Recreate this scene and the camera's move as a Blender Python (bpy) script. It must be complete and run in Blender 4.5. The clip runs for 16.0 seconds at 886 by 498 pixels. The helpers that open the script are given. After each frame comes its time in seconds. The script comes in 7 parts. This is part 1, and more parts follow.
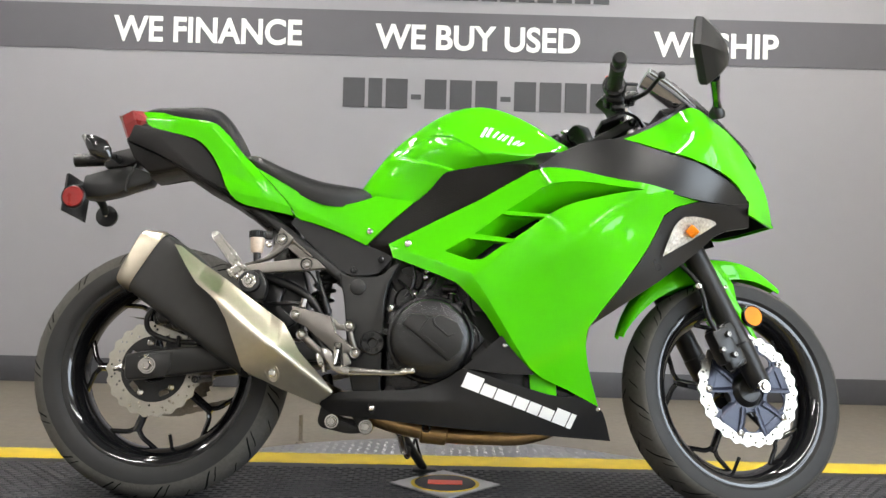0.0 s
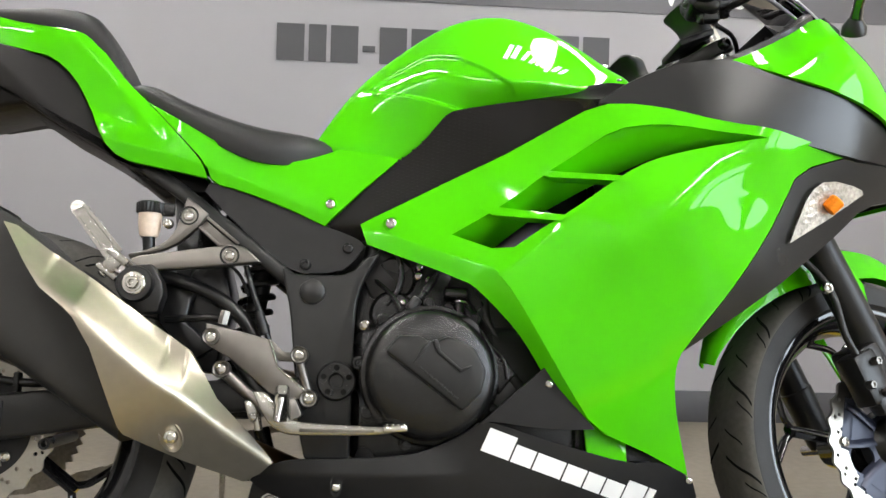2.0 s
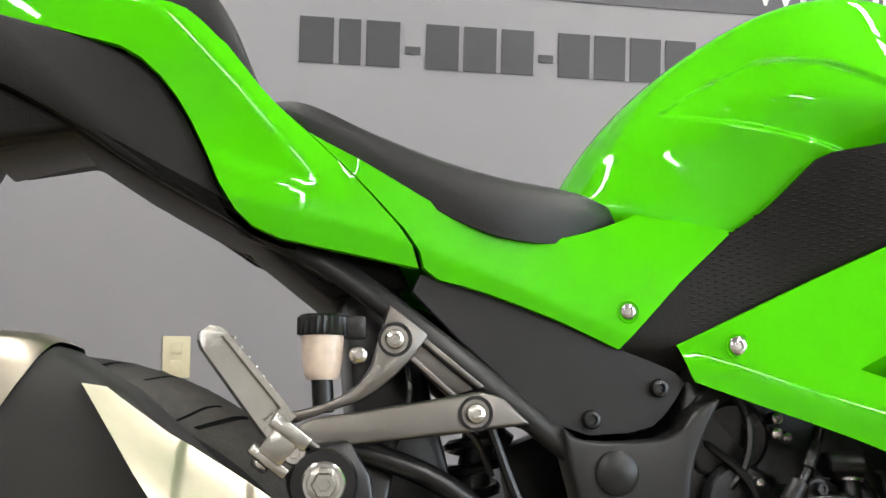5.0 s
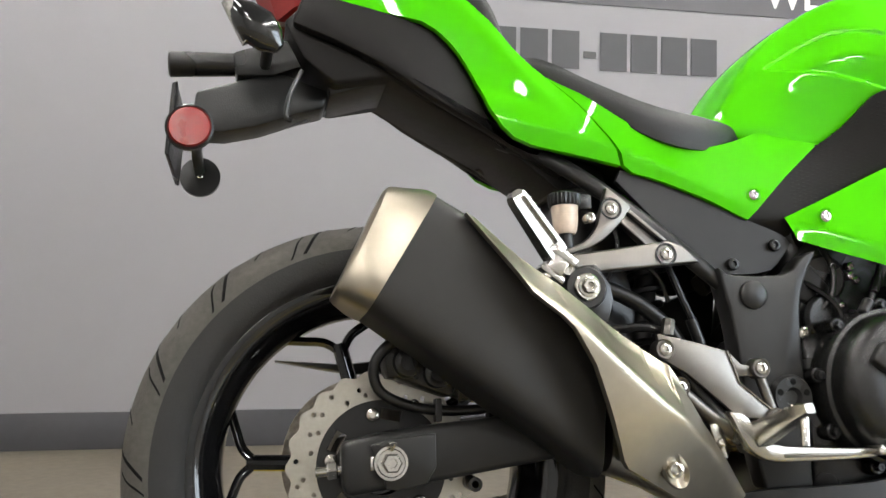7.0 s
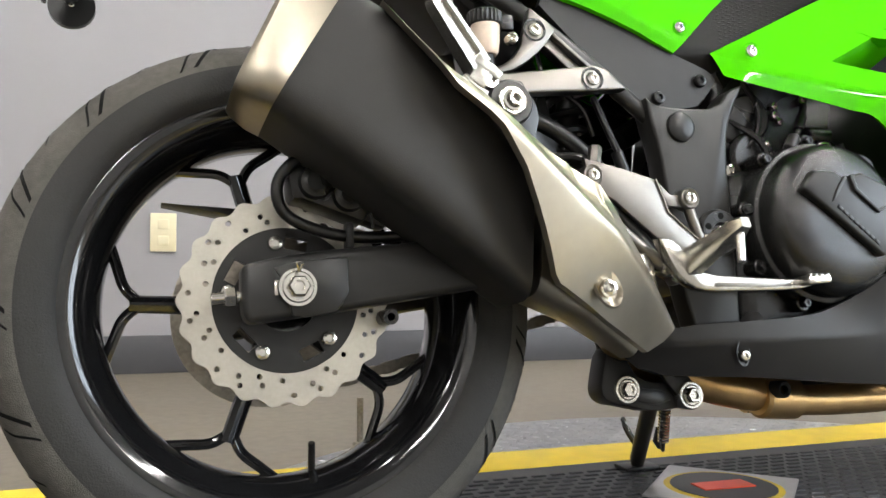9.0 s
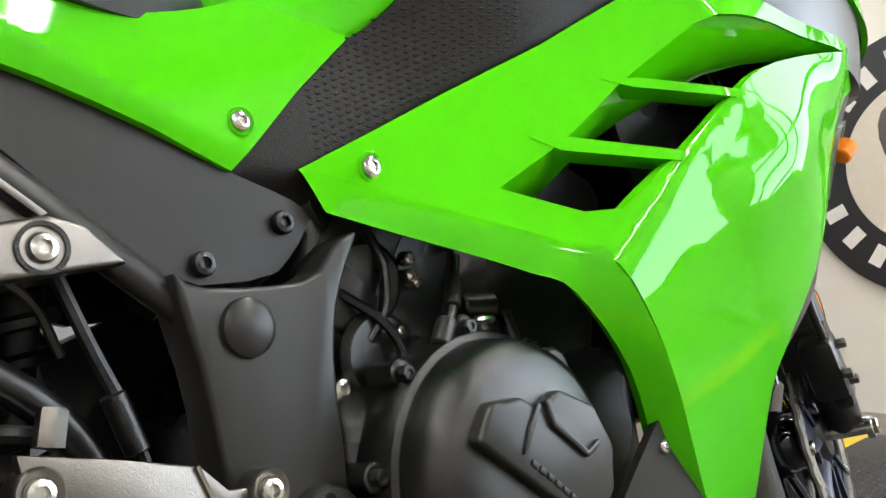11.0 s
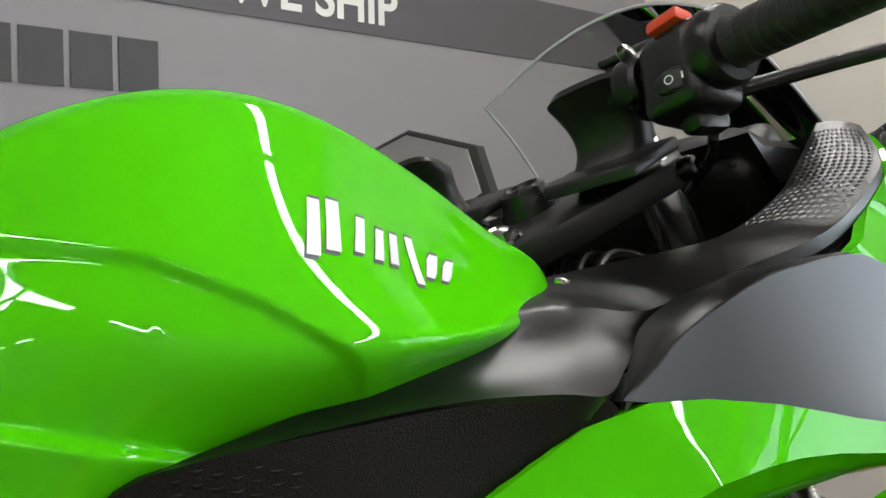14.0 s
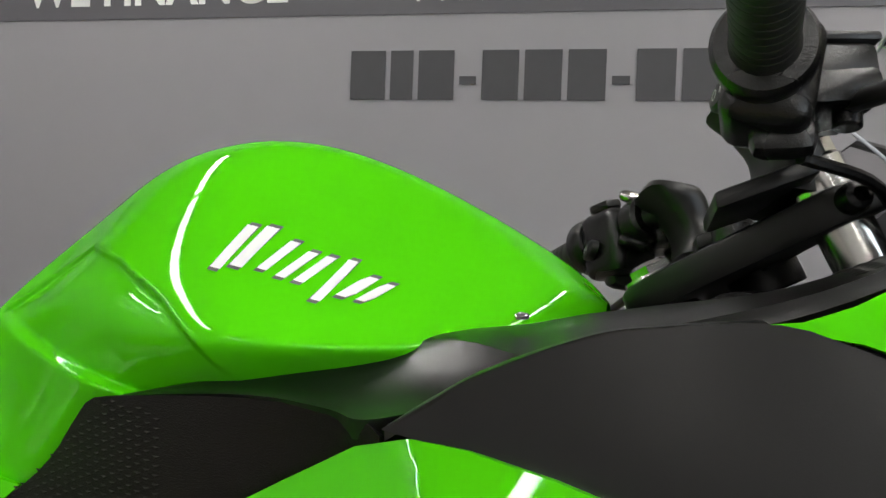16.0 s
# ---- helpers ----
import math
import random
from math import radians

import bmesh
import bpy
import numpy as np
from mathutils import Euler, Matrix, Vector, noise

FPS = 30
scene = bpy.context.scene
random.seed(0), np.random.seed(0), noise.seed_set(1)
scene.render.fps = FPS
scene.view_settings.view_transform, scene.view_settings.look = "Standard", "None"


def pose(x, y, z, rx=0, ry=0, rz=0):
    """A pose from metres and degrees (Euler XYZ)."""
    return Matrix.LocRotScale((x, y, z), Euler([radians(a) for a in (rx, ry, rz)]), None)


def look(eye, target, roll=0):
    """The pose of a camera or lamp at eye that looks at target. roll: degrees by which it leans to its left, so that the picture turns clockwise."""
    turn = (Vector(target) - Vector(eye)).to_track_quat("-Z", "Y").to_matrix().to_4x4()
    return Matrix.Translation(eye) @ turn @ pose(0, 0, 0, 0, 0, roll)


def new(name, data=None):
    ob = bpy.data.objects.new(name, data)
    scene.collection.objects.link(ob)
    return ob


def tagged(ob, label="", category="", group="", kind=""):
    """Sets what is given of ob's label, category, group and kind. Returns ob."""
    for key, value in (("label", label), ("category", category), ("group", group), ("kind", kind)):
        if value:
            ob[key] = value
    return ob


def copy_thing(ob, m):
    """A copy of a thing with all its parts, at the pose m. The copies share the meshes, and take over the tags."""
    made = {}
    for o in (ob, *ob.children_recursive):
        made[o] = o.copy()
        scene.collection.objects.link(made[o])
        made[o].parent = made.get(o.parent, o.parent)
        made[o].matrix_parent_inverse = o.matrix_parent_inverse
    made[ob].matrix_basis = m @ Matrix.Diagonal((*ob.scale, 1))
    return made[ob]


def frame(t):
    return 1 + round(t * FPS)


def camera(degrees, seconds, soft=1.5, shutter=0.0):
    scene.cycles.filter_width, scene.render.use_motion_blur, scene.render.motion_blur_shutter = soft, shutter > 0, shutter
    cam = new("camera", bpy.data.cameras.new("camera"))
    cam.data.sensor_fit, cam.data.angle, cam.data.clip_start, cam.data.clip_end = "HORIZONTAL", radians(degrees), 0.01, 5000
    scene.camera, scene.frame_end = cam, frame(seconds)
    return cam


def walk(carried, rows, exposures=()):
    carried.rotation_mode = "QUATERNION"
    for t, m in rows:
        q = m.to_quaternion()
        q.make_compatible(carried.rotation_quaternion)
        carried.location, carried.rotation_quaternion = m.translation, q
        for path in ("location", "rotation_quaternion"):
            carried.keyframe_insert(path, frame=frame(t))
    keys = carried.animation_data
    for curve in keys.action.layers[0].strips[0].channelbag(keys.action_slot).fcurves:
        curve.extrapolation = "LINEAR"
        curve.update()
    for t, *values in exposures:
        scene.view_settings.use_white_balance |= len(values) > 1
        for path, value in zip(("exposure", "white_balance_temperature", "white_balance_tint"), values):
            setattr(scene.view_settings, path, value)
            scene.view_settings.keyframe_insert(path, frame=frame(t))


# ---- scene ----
cam = camera(52.6, 16.0)
PATH = [
    (0, (-0.013, -2.132, 0.6), (-0.021, -0.132, 0.614), 1.6),
    (0.5, (-0.044, -1.947, 0.586), (-0.038, 0.053, 0.596), 1.6),
    (1, (-0.076, -1.76, 0.581), (-0.044, 0.24, 0.591), 1.6),
    (1.5, (-0.108, -1.567, 0.582), (-0.044, 0.432, 0.59), 1.6),
    (2, (-0.132, -1.355, 0.583), (0.023, 0.639, 0.591), 1.6),
    (2.5, (-0.159, -1.195, 0.594), (0.031, 0.796, 0.607), 1.5),
    (3, (-0.201, -1.071, 0.613), (0.007, 0.918, 0.629), 1.3),
    (3.5, (-0.26, -0.958, 0.646), (0.022, 1.022, 0.662), 1.3),
    (4, (-0.326, -0.863, 0.648), (0.0, 1.11, 0.667), 1.3),
    (4.5, (-0.41, -0.756, 0.671), (-0.08, 1.216, 0.688), 1.3),
    (5, (-0.495, -0.722, 0.694), (-0.165, 1.25, 0.72), 1.4),
    (5.2, (-0.5, -0.757, 0.699), (-0.285, 1.23, 0.757), 1.0),
    (7.3, (-0.896, -1.099, 0.508), (-0.477, 0.856, 0.558), 0.7),
    (7.5, (-0.923, -1.111, 0.486), (-0.482, 0.84, 0.518), 0.7),
    (8, (-0.939, -1.085, 0.417), (-0.484, 0.862, 0.443), 0.5),
    (8.5, (-0.912, -1.024, 0.387), (-0.429, 0.916, 0.397), 0.6),
    (9, (-0.842, -0.962, 0.365), (-0.221, 0.939, 0.367), 0.5),
    (9.2, (-0.815, -0.925, 0.369), (-0.097, 0.942, 0.369), 0.4),
    (11.3, (-0.464, -0.415, 0.631), (1.005, 0.941, 0.62), -1.3),
    (11.5, (-0.428, -0.377, 0.681), (1.084, 0.931, 0.659), -1.2),
    (12, (-0.372, -0.31, 0.782), (1.226, 0.892, 0.776), -1.3),
    (12.5, (-0.311, -0.267, 0.855), (1.313, 0.899, 0.82), -1.2),
    (13, (-0.252, -0.278, 0.894), (1.358, 0.906, 0.819), -1.5),
    (13.5, (-0.193, -0.286, 0.896), (1.351, 0.985, 0.847), -1.4),
    (14, (-0.144, -0.33, 0.896), (1.105, 1.231, 0.86), -0.8),
    (14.5, (-0.045, -0.384, 0.896), (0.876, 1.39, 0.864), -0.3),
    (15, (0.068, -0.425, 0.896), (0.593, 1.505, 0.864), 0.6),
    (15.5, (0.186, -0.452, 0.895), (0.206, 1.547, 0.86), 1.6),
    (16, (0.325, -0.481, 0.919), (-0.129, 1.466, 0.863), 2.1),
]
EXPOSURES = [(0, 0.08), (2.5, 0.06), (5.2, -0.06), (7.3, 0.16), (9.2, 0.40), (11.3, -0.10), (12, -0.55), (12.5, -0.62), (14.5, -0.74), (16, -0.78)]
walk(cam, [(t, look(e, g, r)) for t, e, g, r in PATH], EXPOSURES)

# ---- light ----
world = bpy.data.worlds.new("world")
scene.world = world
world.use_nodes = True
wnt = world.node_tree
wbg = wnt.nodes["Background"]
sky = wnt.nodes.new("ShaderNodeTexSky")
sky.sky_type, sky.sun_disc = "NISHITA", False
sky.sun_elevation, sky.sun_rotation = radians(40), radians(140)
wnt.links.new(sky.outputs[0], wbg.inputs[0])
wbg.inputs[1].default_value = 0.1


# ---- materials ----
def material(name, color, rough=0.5, metal=0.0, coat=0.0, vary=0.06, scale=40.0, bump=0.0, bump_scale=300.0, spec=0.5,
             coat_rough=0.05):
    """A principled surface with two scales of colour variation, roughness wear and fine relief."""
    m = bpy.data.materials.new(name)
    m.use_nodes = True
    nt = m.node_tree
    b = nt.nodes["Principled BSDF"]
    b.inputs["Metallic"].default_value = metal
    b.inputs["Coat Weight"].default_value = coat
    b.inputs["Coat Roughness"].default_value = coat_rough
    b.inputs["Specular IOR Level"].default_value = spec
    co = nt.nodes.new("ShaderNodeTexCoord")
    fine = nt.nodes.new("ShaderNodeTexNoise")
    fine.inputs["Scale"].default_value, fine.inputs["Detail"].default_value = scale, 6
    wide = nt.nodes.new("ShaderNodeTexNoise")
    wide.inputs["Scale"].default_value, wide.inputs["Detail"].default_value = scale / 9, 3
    nt.links.new(co.outputs["Object"], fine.inputs["Vector"])
    nt.links.new(co.outputs["Object"], wide.inputs["Vector"])
    add = nt.nodes.new("ShaderNodeMath")
    add.operation = "ADD"
    nt.links.new(fine.outputs[0], add.inputs[0])
    nt.links.new(wide.outputs[0], add.inputs[1])
    ramp = nt.nodes.new("ShaderNodeMapRange")
    ramp.inputs[1].default_value, ramp.inputs[2].default_value = 0.6, 1.4
    ramp.inputs[3].default_value, ramp.inputs[4].default_value = 1 - vary, 1 + vary
    nt.links.new(add.outputs[0], ramp.inputs[0])
    mul = nt.nodes.new("ShaderNodeVectorMath")
    mul.operation = "SCALE"
    mul.inputs[0].default_value = color
    nt.links.new(ramp.outputs[0], mul.inputs["Scale"])
    nt.links.new(mul.outputs[0], b.inputs["Base Color"])
    rr = nt.nodes.new("ShaderNodeMapRange")
    rr.inputs[1].default_value, rr.inputs[2].default_value = 0.3, 0.7
    rr.inputs[3].default_value, rr.inputs[4].default_value = rough * 0.9, rough * 1.1
    nt.links.new(wide.outputs[0], rr.inputs[0])
    nt.links.new(rr.outputs[0], b.inputs["Roughness"])
    if bump:
        bn = nt.nodes.new("ShaderNodeTexNoise")
        bn.inputs["Scale"].default_value, bn.inputs["Detail"].default_value = bump_scale, 3
        nt.links.new(co.outputs["Object"], bn.inputs["Vector"])
        bp = nt.nodes.new("ShaderNodeBump")
        bp.inputs["Strength"].default_value, bp.inputs["Distance"].default_value = bump, 0.002
        nt.links.new(bn.outputs[0], bp.inputs["Height"])
        nt.links.new(bp.outputs[0], b.inputs["Normal"])
    return m


def glass(name, color, rough=0.02, alpha_mix=0.0):
    m = bpy.data.materials.new(name)
    m.use_nodes = True
    b = m.node_tree.nodes["Principled BSDF"]
    b.inputs["Base Color"].default_value = (*color, 1)
    b.inputs["Transmission Weight"].default_value = 1.0
    b.inputs["Roughness"].default_value = rough
    b.inputs["IOR"].default_value = 1.2 if alpha_mix else 1.45
    return m


def clear_sheet(name, tint):
    """Clear thin sheet: mostly transparent, with a gloss that grows at grazing angles."""
    m = bpy.data.materials.new(name)
    m.use_nodes = True
    nt = m.node_tree
    nt.nodes.remove(nt.nodes["Principled BSDF"])
    tr, gl, mix = nt.nodes.new("ShaderNodeBsdfTransparent"), nt.nodes.new("ShaderNodeBsdfGlossy"), nt.nodes.new("ShaderNodeMixShader")
    tr.inputs[0].default_value = (*tint, 1)
    gl.inputs["Roughness"].default_value = 0.03
    fr = nt.nodes.new("ShaderNodeFresnel")
    fr.inputs[0].default_value = 1.35
    nt.links.new(fr.outputs[0], mix.inputs[0])
    nt.links.new(tr.outputs[0], mix.inputs[1])
    nt.links.new(gl.outputs[0], mix.inputs[2])
    nt.links.new(mix.outputs[0], nt.nodes["Material Output"].inputs[0])
    return m


def emitter(name, color, strength):
    m = bpy.data.materials.new(name)
    m.use_nodes = True
    b = m.node_tree.nodes["Principled BSDF"]
    b.inputs["Base Color"].default_value = (*color, 1)
    b.inputs["Emission Color"].default_value = (*color, 1)
    b.inputs["Emission Strength"].default_value = strength
    return m


GREEN = material("green_paint", (0.072, 0.52, 0.0022), 0.42, 0.0, 0.6, 0.02, 900, spec=0.0, coat_rough=0.03)
MATTE = material("matte_black_plastic", (0.0060, 0.0055, 0.0055), 0.29, bump=0.06, bump_scale=1300, vary=0.2, spec=0.5)
SATIN = material("satin_black_paint", (0.016, 0.0155, 0.015), 0.36, vary=0.18, spec=0.3)
DARKGREY = material("dark_grey_plastic", (0.0125, 0.0120, 0.0120), 0.42, vary=0.18, bump=0.12, bump_scale=1300, spec=0.3)
KNEEPAD = material("textured_black_rubber", (0.0070, 0.0060, 0.0055), 0.42, vary=0.15, bump=0.3, bump_scale=900, spec=0.2)
SEATMAT = material("black_vinyl", (0.0065, 0.006, 0.006), 0.42, vary=0.15, bump=0.35, bump_scale=1100, spec=0.4)
RUBBER = material("tyre_rubber", (0.016, 0.0155, 0.015), 0.62, vary=0.2, bump=0.3, bump_scale=500, spec=0.4)
TREAD = material("scuffed_tread_rubber", (0.075, 0.071, 0.063), 0.8, vary=0.25, scale=120, bump=0.5, bump_scale=700, spec=0.3)
# near-black that puts the shade inside grooves and holes into the colour
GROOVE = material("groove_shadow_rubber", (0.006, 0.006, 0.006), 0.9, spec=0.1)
EDGE = material("acrylic_cut_edge", (0.55, 0.56, 0.60), 0.25, spec=0.8)
RIM = material("gloss_black_rim", (0.006, 0.006, 0.0065), 0.10, coat=0.3, vary=0.1)
BLACK = material("engine_black", (0.0065, 0.0063, 0.0062), 0.28, spec=0.45, vary=0.25, bump=0.2, bump_scale=700)
CASE = material("engine_case_black", (0.0062, 0.0060, 0.0058), 0.24, spec=0.5, vary=0.25, bump=0.2, bump_scale=1500)
STEEL = material("brushed_stainless", (0.42, 0.38, 0.305), 0.36, 1.0, vary=0.08, scale=60)
MUFFP = material("matte_black_heat_paint", (0.021, 0.0198, 0.0185), 0.52, vary=0.15, bump=0.15, bump_scale=900, spec=0.35)
DISC = material("ground_disc_steel", (0.42, 0.40, 0.35), 0.38, 1.0, vary=0.08, scale=200)
CAST = material("cast_aluminium", (0.175, 0.163, 0.148), 0.32, 1.0, vary=0.1, bump=0.15, bump_scale=1200)
PEGCAST = material("polished_cast_aluminium", (0.46, 0.445, 0.41), 0.20, 1.0, vary=0.1, bump=0.12, bump_scale=1000)
ZINC = material("zinc_bolt", (0.56, 0.54, 0.50), 0.22, 1.0, vary=0.15, scale=200)
CHROME = material("chrome_tube", (0.80, 0.79, 0.76), 0.20, 1.0)
HEADER = material("heat_tinted_pipe", (0.50, 0.33, 0.15), 0.34, 1.0, vary=0.4, scale=25)
CHAIN = material("chain_steel", (0.30, 0.27, 0.23), 0.45, 1.0, vary=0.3, scale=200)
WHITE = material("white_print", (0.80, 0.80, 0.78), 0.4, vary=0.02)
GREYPRINT = material("grey_outline_print", (0.10, 0.10, 0.10), 0.4)
REDLENS = material("red_lens", (0.22, 0.008, 0.006), 0.3, coat=0.3, vary=0.15, scale=300)
AMBER = material("amber_lens", (0.80, 0.22, 0.008), 0.5, spec=0.2, vary=0.2, scale=400)
CLEARLENS = material("faceted_clear_lens", (0.62, 0.60, 0.56), 0.12, 0.6, coat=1.0, vary=0.5, scale=160, bump=1.0, bump_scale=130)
GLOSSBLACK = material("gloss_black_paint", (0.006, 0.006, 0.006), 0.15, coat=0.6)
REDBTN = material("red_switch", (0.7, 0.06, 0.02), 0.4)
FLUID = material("brake_fluid_plastic", (0.62, 0.50, 0.40), 0.3, coat=0.3, vary=0.2, scale=120)
MIRROR = material("mirror_glass", (0.75, 0.75, 0.75), 0.03, 1.0, vary=0.0)
SCREEN = clear_sheet("clear_acrylic", (0.95, 0.96, 0.96))
WALLP = material("wall_paint_lilac_grey", (0.262, 0.254, 0.273), 0.55, vary=0.02, scale=12, bump=0.1, bump_scale=400)
BANDP = material("banner_dark_grey", (0.088, 0.085, 0.096), 0.5, vary=0.04, scale=12)
DIGIT = material("dark_print", (0.045, 0.045, 0.05), 0.5)
BASEP = material("baseboard_vinyl", (0.055, 0.055, 0.062), 0.45, vary=0.08)
SIDEP = material("side_wall_paint", (0.62, 0.59, 0.54), 0.6, vary=0.03, scale=10, bump=0.1)
# grey of the unseen walls, set by how much fill they bounce
DARKP = material("unseen_wall_grey", (0.40, 0.39, 0.38), 0.6, vary=0.05, scale=10)
CEILP = material("ceiling_paint", (0.28, 0.27, 0.26), 0.8, vary=0.04)
FLOORP = material("sealed_concrete", (0.155, 0.134, 0.104), 0.40, vary=0.28, scale=45, bump=0.15, bump_scale=120)
MATP = material("black_rubber_mat", (0.018, 0.018, 0.020), 0.5, vary=0.2, scale=30, bump=0.2)
YELLOW = material("yellow_edge", (0.66, 0.47, 0.02), 0.5, vary=0.15, scale=25, bump=0.2)
PLATE = material("diamond_plate_steel", (0.55, 0.55, 0.56), 0.34, 1.0, vary=0.12, scale=40)
OUTLETP = material("ivory_plastic", (0.66, 0.60, 0.42), 0.4)
SIGNB = material("sign_black", (0.02, 0.02, 0.022), 0.5)
SIGNT = material("sign_beige", (0.55, 0.50, 0.42), 0.5)


# ---- building helpers ----
def finish(name, bm, mat, parent=None, label="", sharp=40, recalc=True):
    if recalc:
        bmesh.ops.recalc_face_normals(bm, faces=bm.faces)
    for f in bm.faces:
        f.smooth = True
    for e in bm.edges:
        if len(e.link_faces) == 2 and e.calc_face_angle(0) > radians(sharp):
            e.smooth = False
    me = bpy.data.meshes.new(name)
    lay = bm.verts.layers.float_vector.get("skin_normal")
    want = [Vector(v[lay]) for v in bm.verts] if lay else None
    bm.to_mesh(me)
    bm.free()
    if want:
        out = []
        cn = me.corner_normals
        for poly in me.polygons:
            for li in poly.loop_indices:
                n = want[me.loops[li].vertex_index]
                flip = 1 if poly.normal.dot(n) > 0 else -1
                out.append(n * flip if n.length > 0.5 and abs(poly.normal.dot(n)) > 0.6 else cn[li].vector.copy())
        me.normals_split_custom_set(out)
    me.materials.append(mat)
    ob = new(name, me)
    if parent:
        ob.parent = parent
    if label:
        tagged(ob, label)
    return ob


def part(name, bm, mat, parent, label="", sharp=40):
    return finish(name, bm, mat, parent, label, sharp)


def thing(name, label, category, kind="", m=None, group=""):
    ob = new(name)
    if m is not None:
        ob.matrix_basis = m
    return tagged(ob, label, category, group, kind)


def add_box(bm, size, m, bevel=0.0, seg=2):
    r = bmesh.ops.create_cube(bm, size=1, matrix=m @ Matrix.Diagonal((*size, 1)))
    if bevel:
        es = list({e for v in r["verts"] for e in v.link_edges})
        bmesh.ops.bevel(bm, geom=es, offset=bevel, segments=seg, affect="EDGES", profile=0.5)
    return bm


def box(size, m=Matrix(), bevel=0.0, seg=2):
    return add_box(bmesh.new(), size, m, bevel, seg)


def add_lathe(bm, prof, m=Matrix(), n=32, closed=False):
    """Turns (radius, height) pairs round the local z axis."""
    rings = []
    for r, h in prof:
        if r < 1e-5:
            rings.append([bm.verts.new(m @ Vector((0, 0, h)))])
        else:
            rings.append([bm.verts.new(m @ Vector((r * math.cos(2 * math.pi * i / n), r * math.sin(2 * math.pi * i / n), h)))
                          for i in range(n)])
    pairs = list(zip(rings, rings[1:])) + ([(rings[-1], rings[0])] if closed else [])
    for a, b in pairs:
        for i in range(n):
            j = (i + 1) % n
            if len(a) == 1 and len(b) == 1:
                continue
            if len(a) == 1:
                bm.faces.new((a[0], b[i], b[j]))
            elif len(b) == 1:
                bm.faces.new((a[i], b[0], a[j]))
            else:
                bm.faces.new((a[i], b[i], b[j], a[j]))
    return bm


def lathe(prof, m=Matrix(), n=32, closed=False):
    return add_lathe(bmesh.new(), prof, m, n, closed)


def axis_to(p, q):
    """A frame at p whose z axis points to q."""
    d = Vector(q) - Vector(p)
    return Matrix.Translation(p) @ d.to_track_quat("Z", "Y").to_matrix().to_4x4()


def rod(p, q, r, n=16, r2=None, cham=0.15, bm=None):
    r2 = r if r2 is None else r2
    h = (Vector(q) - Vector(p)).length
    c = min(r, r2) * cham
    return add_lathe(bm if bm is not None else bmesh.new(),
                     [(0, 0), (r - c, 0), (r, c), (r2, h - c), (r2 - c, h), (0, h)], axis_to(p, q), n)


def smooth_path(pts, n):
    """Catmull-Rom through the points."""
    P = [Vector(p) for p in pts]
    P = [2 * P[0] - P[1]] + P + [2 * P[-1] - P[-2]]
    out = []
    for i in range(1, len(P) - 2):
        a, b, c, d = P[i - 1:i + 3]
        for k in range(n):
            t = k / n
            out.append(0.5 * (2 * b + (c - a) * t + (2 * a - 5 * b + 4 * c - d) * t * t + (3 * b - a - 3 * c + d) * t ** 3))
    return out + [P[-2]]


def tube(pts, r, n=10, steps=6, bm=None, flat=1.0):
    bm = bm if bm is not None else bmesh.new()
    P = smooth_path(pts, steps)
    rad = r if callable(r) else (lambda s: r)
    up = None
    rings = []
    for i, p in enumerate(P):
        d = (P[min(i + 1, len(P) - 1)] - P[max(i - 1, 0)]).normalized()
        if up is None:
            up = d.orthogonal().normalized()
        up = (up - d * up.dot(d)).normalized()
        side = d.cross(up)
        rr = rad(i / (len(P) - 1))
        rings.append([bm.verts.new(p + up * math.cos(a) * rr + side * math.sin(a) * rr * flat)
                      for a in (2 * math.pi * k / n for k in range(n))])
    for a, b in zip(rings, rings[1:]):
        for k in range(n):
            bm.faces.new((a[k], a[(k + 1) % n], b[(k + 1) % n], b[k]))
    bm.faces.new(rings[0][::-1])
    bm.faces.new(rings[-1])
    return bm


def spline_surface(points, stiff=2e-4):
    """A thin-plate surface y(x, z) through (x, y, z) points."""
    P = np.array(points, float)
    n, A = len(P), P[:, [0, 2]]
    d = np.linalg.norm(A[:, None] - A[None], axis=2) + 1e-9
    B = np.c_[np.ones(n), A]
    S = np.block([[d * d * np.log(d) + np.eye(n) * stiff, B], [B.T, np.zeros((3, 3))]])
    c = np.linalg.solve(S, np.r_[P[:, 1], 0, 0, 0])

    def y_at(x, z):
        r = np.hypot(A[:, 0] - x, A[:, 1] - z) + 1e-9
        return float((r * r * np.log(r)) @ c[:n] + c[n] + c[n + 1] * x + c[n + 2] * z)
    return y_at


def rounded(outline, cut=0.25, times=1, keep=60):
    """Cuts the blunt corners of an outline, and keeps those that turn sharply."""
    P = [Vector((x, 0, z)) for x, z in outline]
    for _ in range(times):
        Q = []
        n = len(P)
        for i, p in enumerate(P):
            a, b = P[i - 1] - p, P[(i + 1) % n] - p
            turn = 180 - math.degrees(a.angle(b)) if a.length > 1e-6 and b.length > 1e-6 else 0
            if turn > keep or turn < 4:
                Q.append(p)
            else:
                Q += [p + a * cut, p + b * cut]
        P = Q
    return [(p.x, p.z) for p in P]


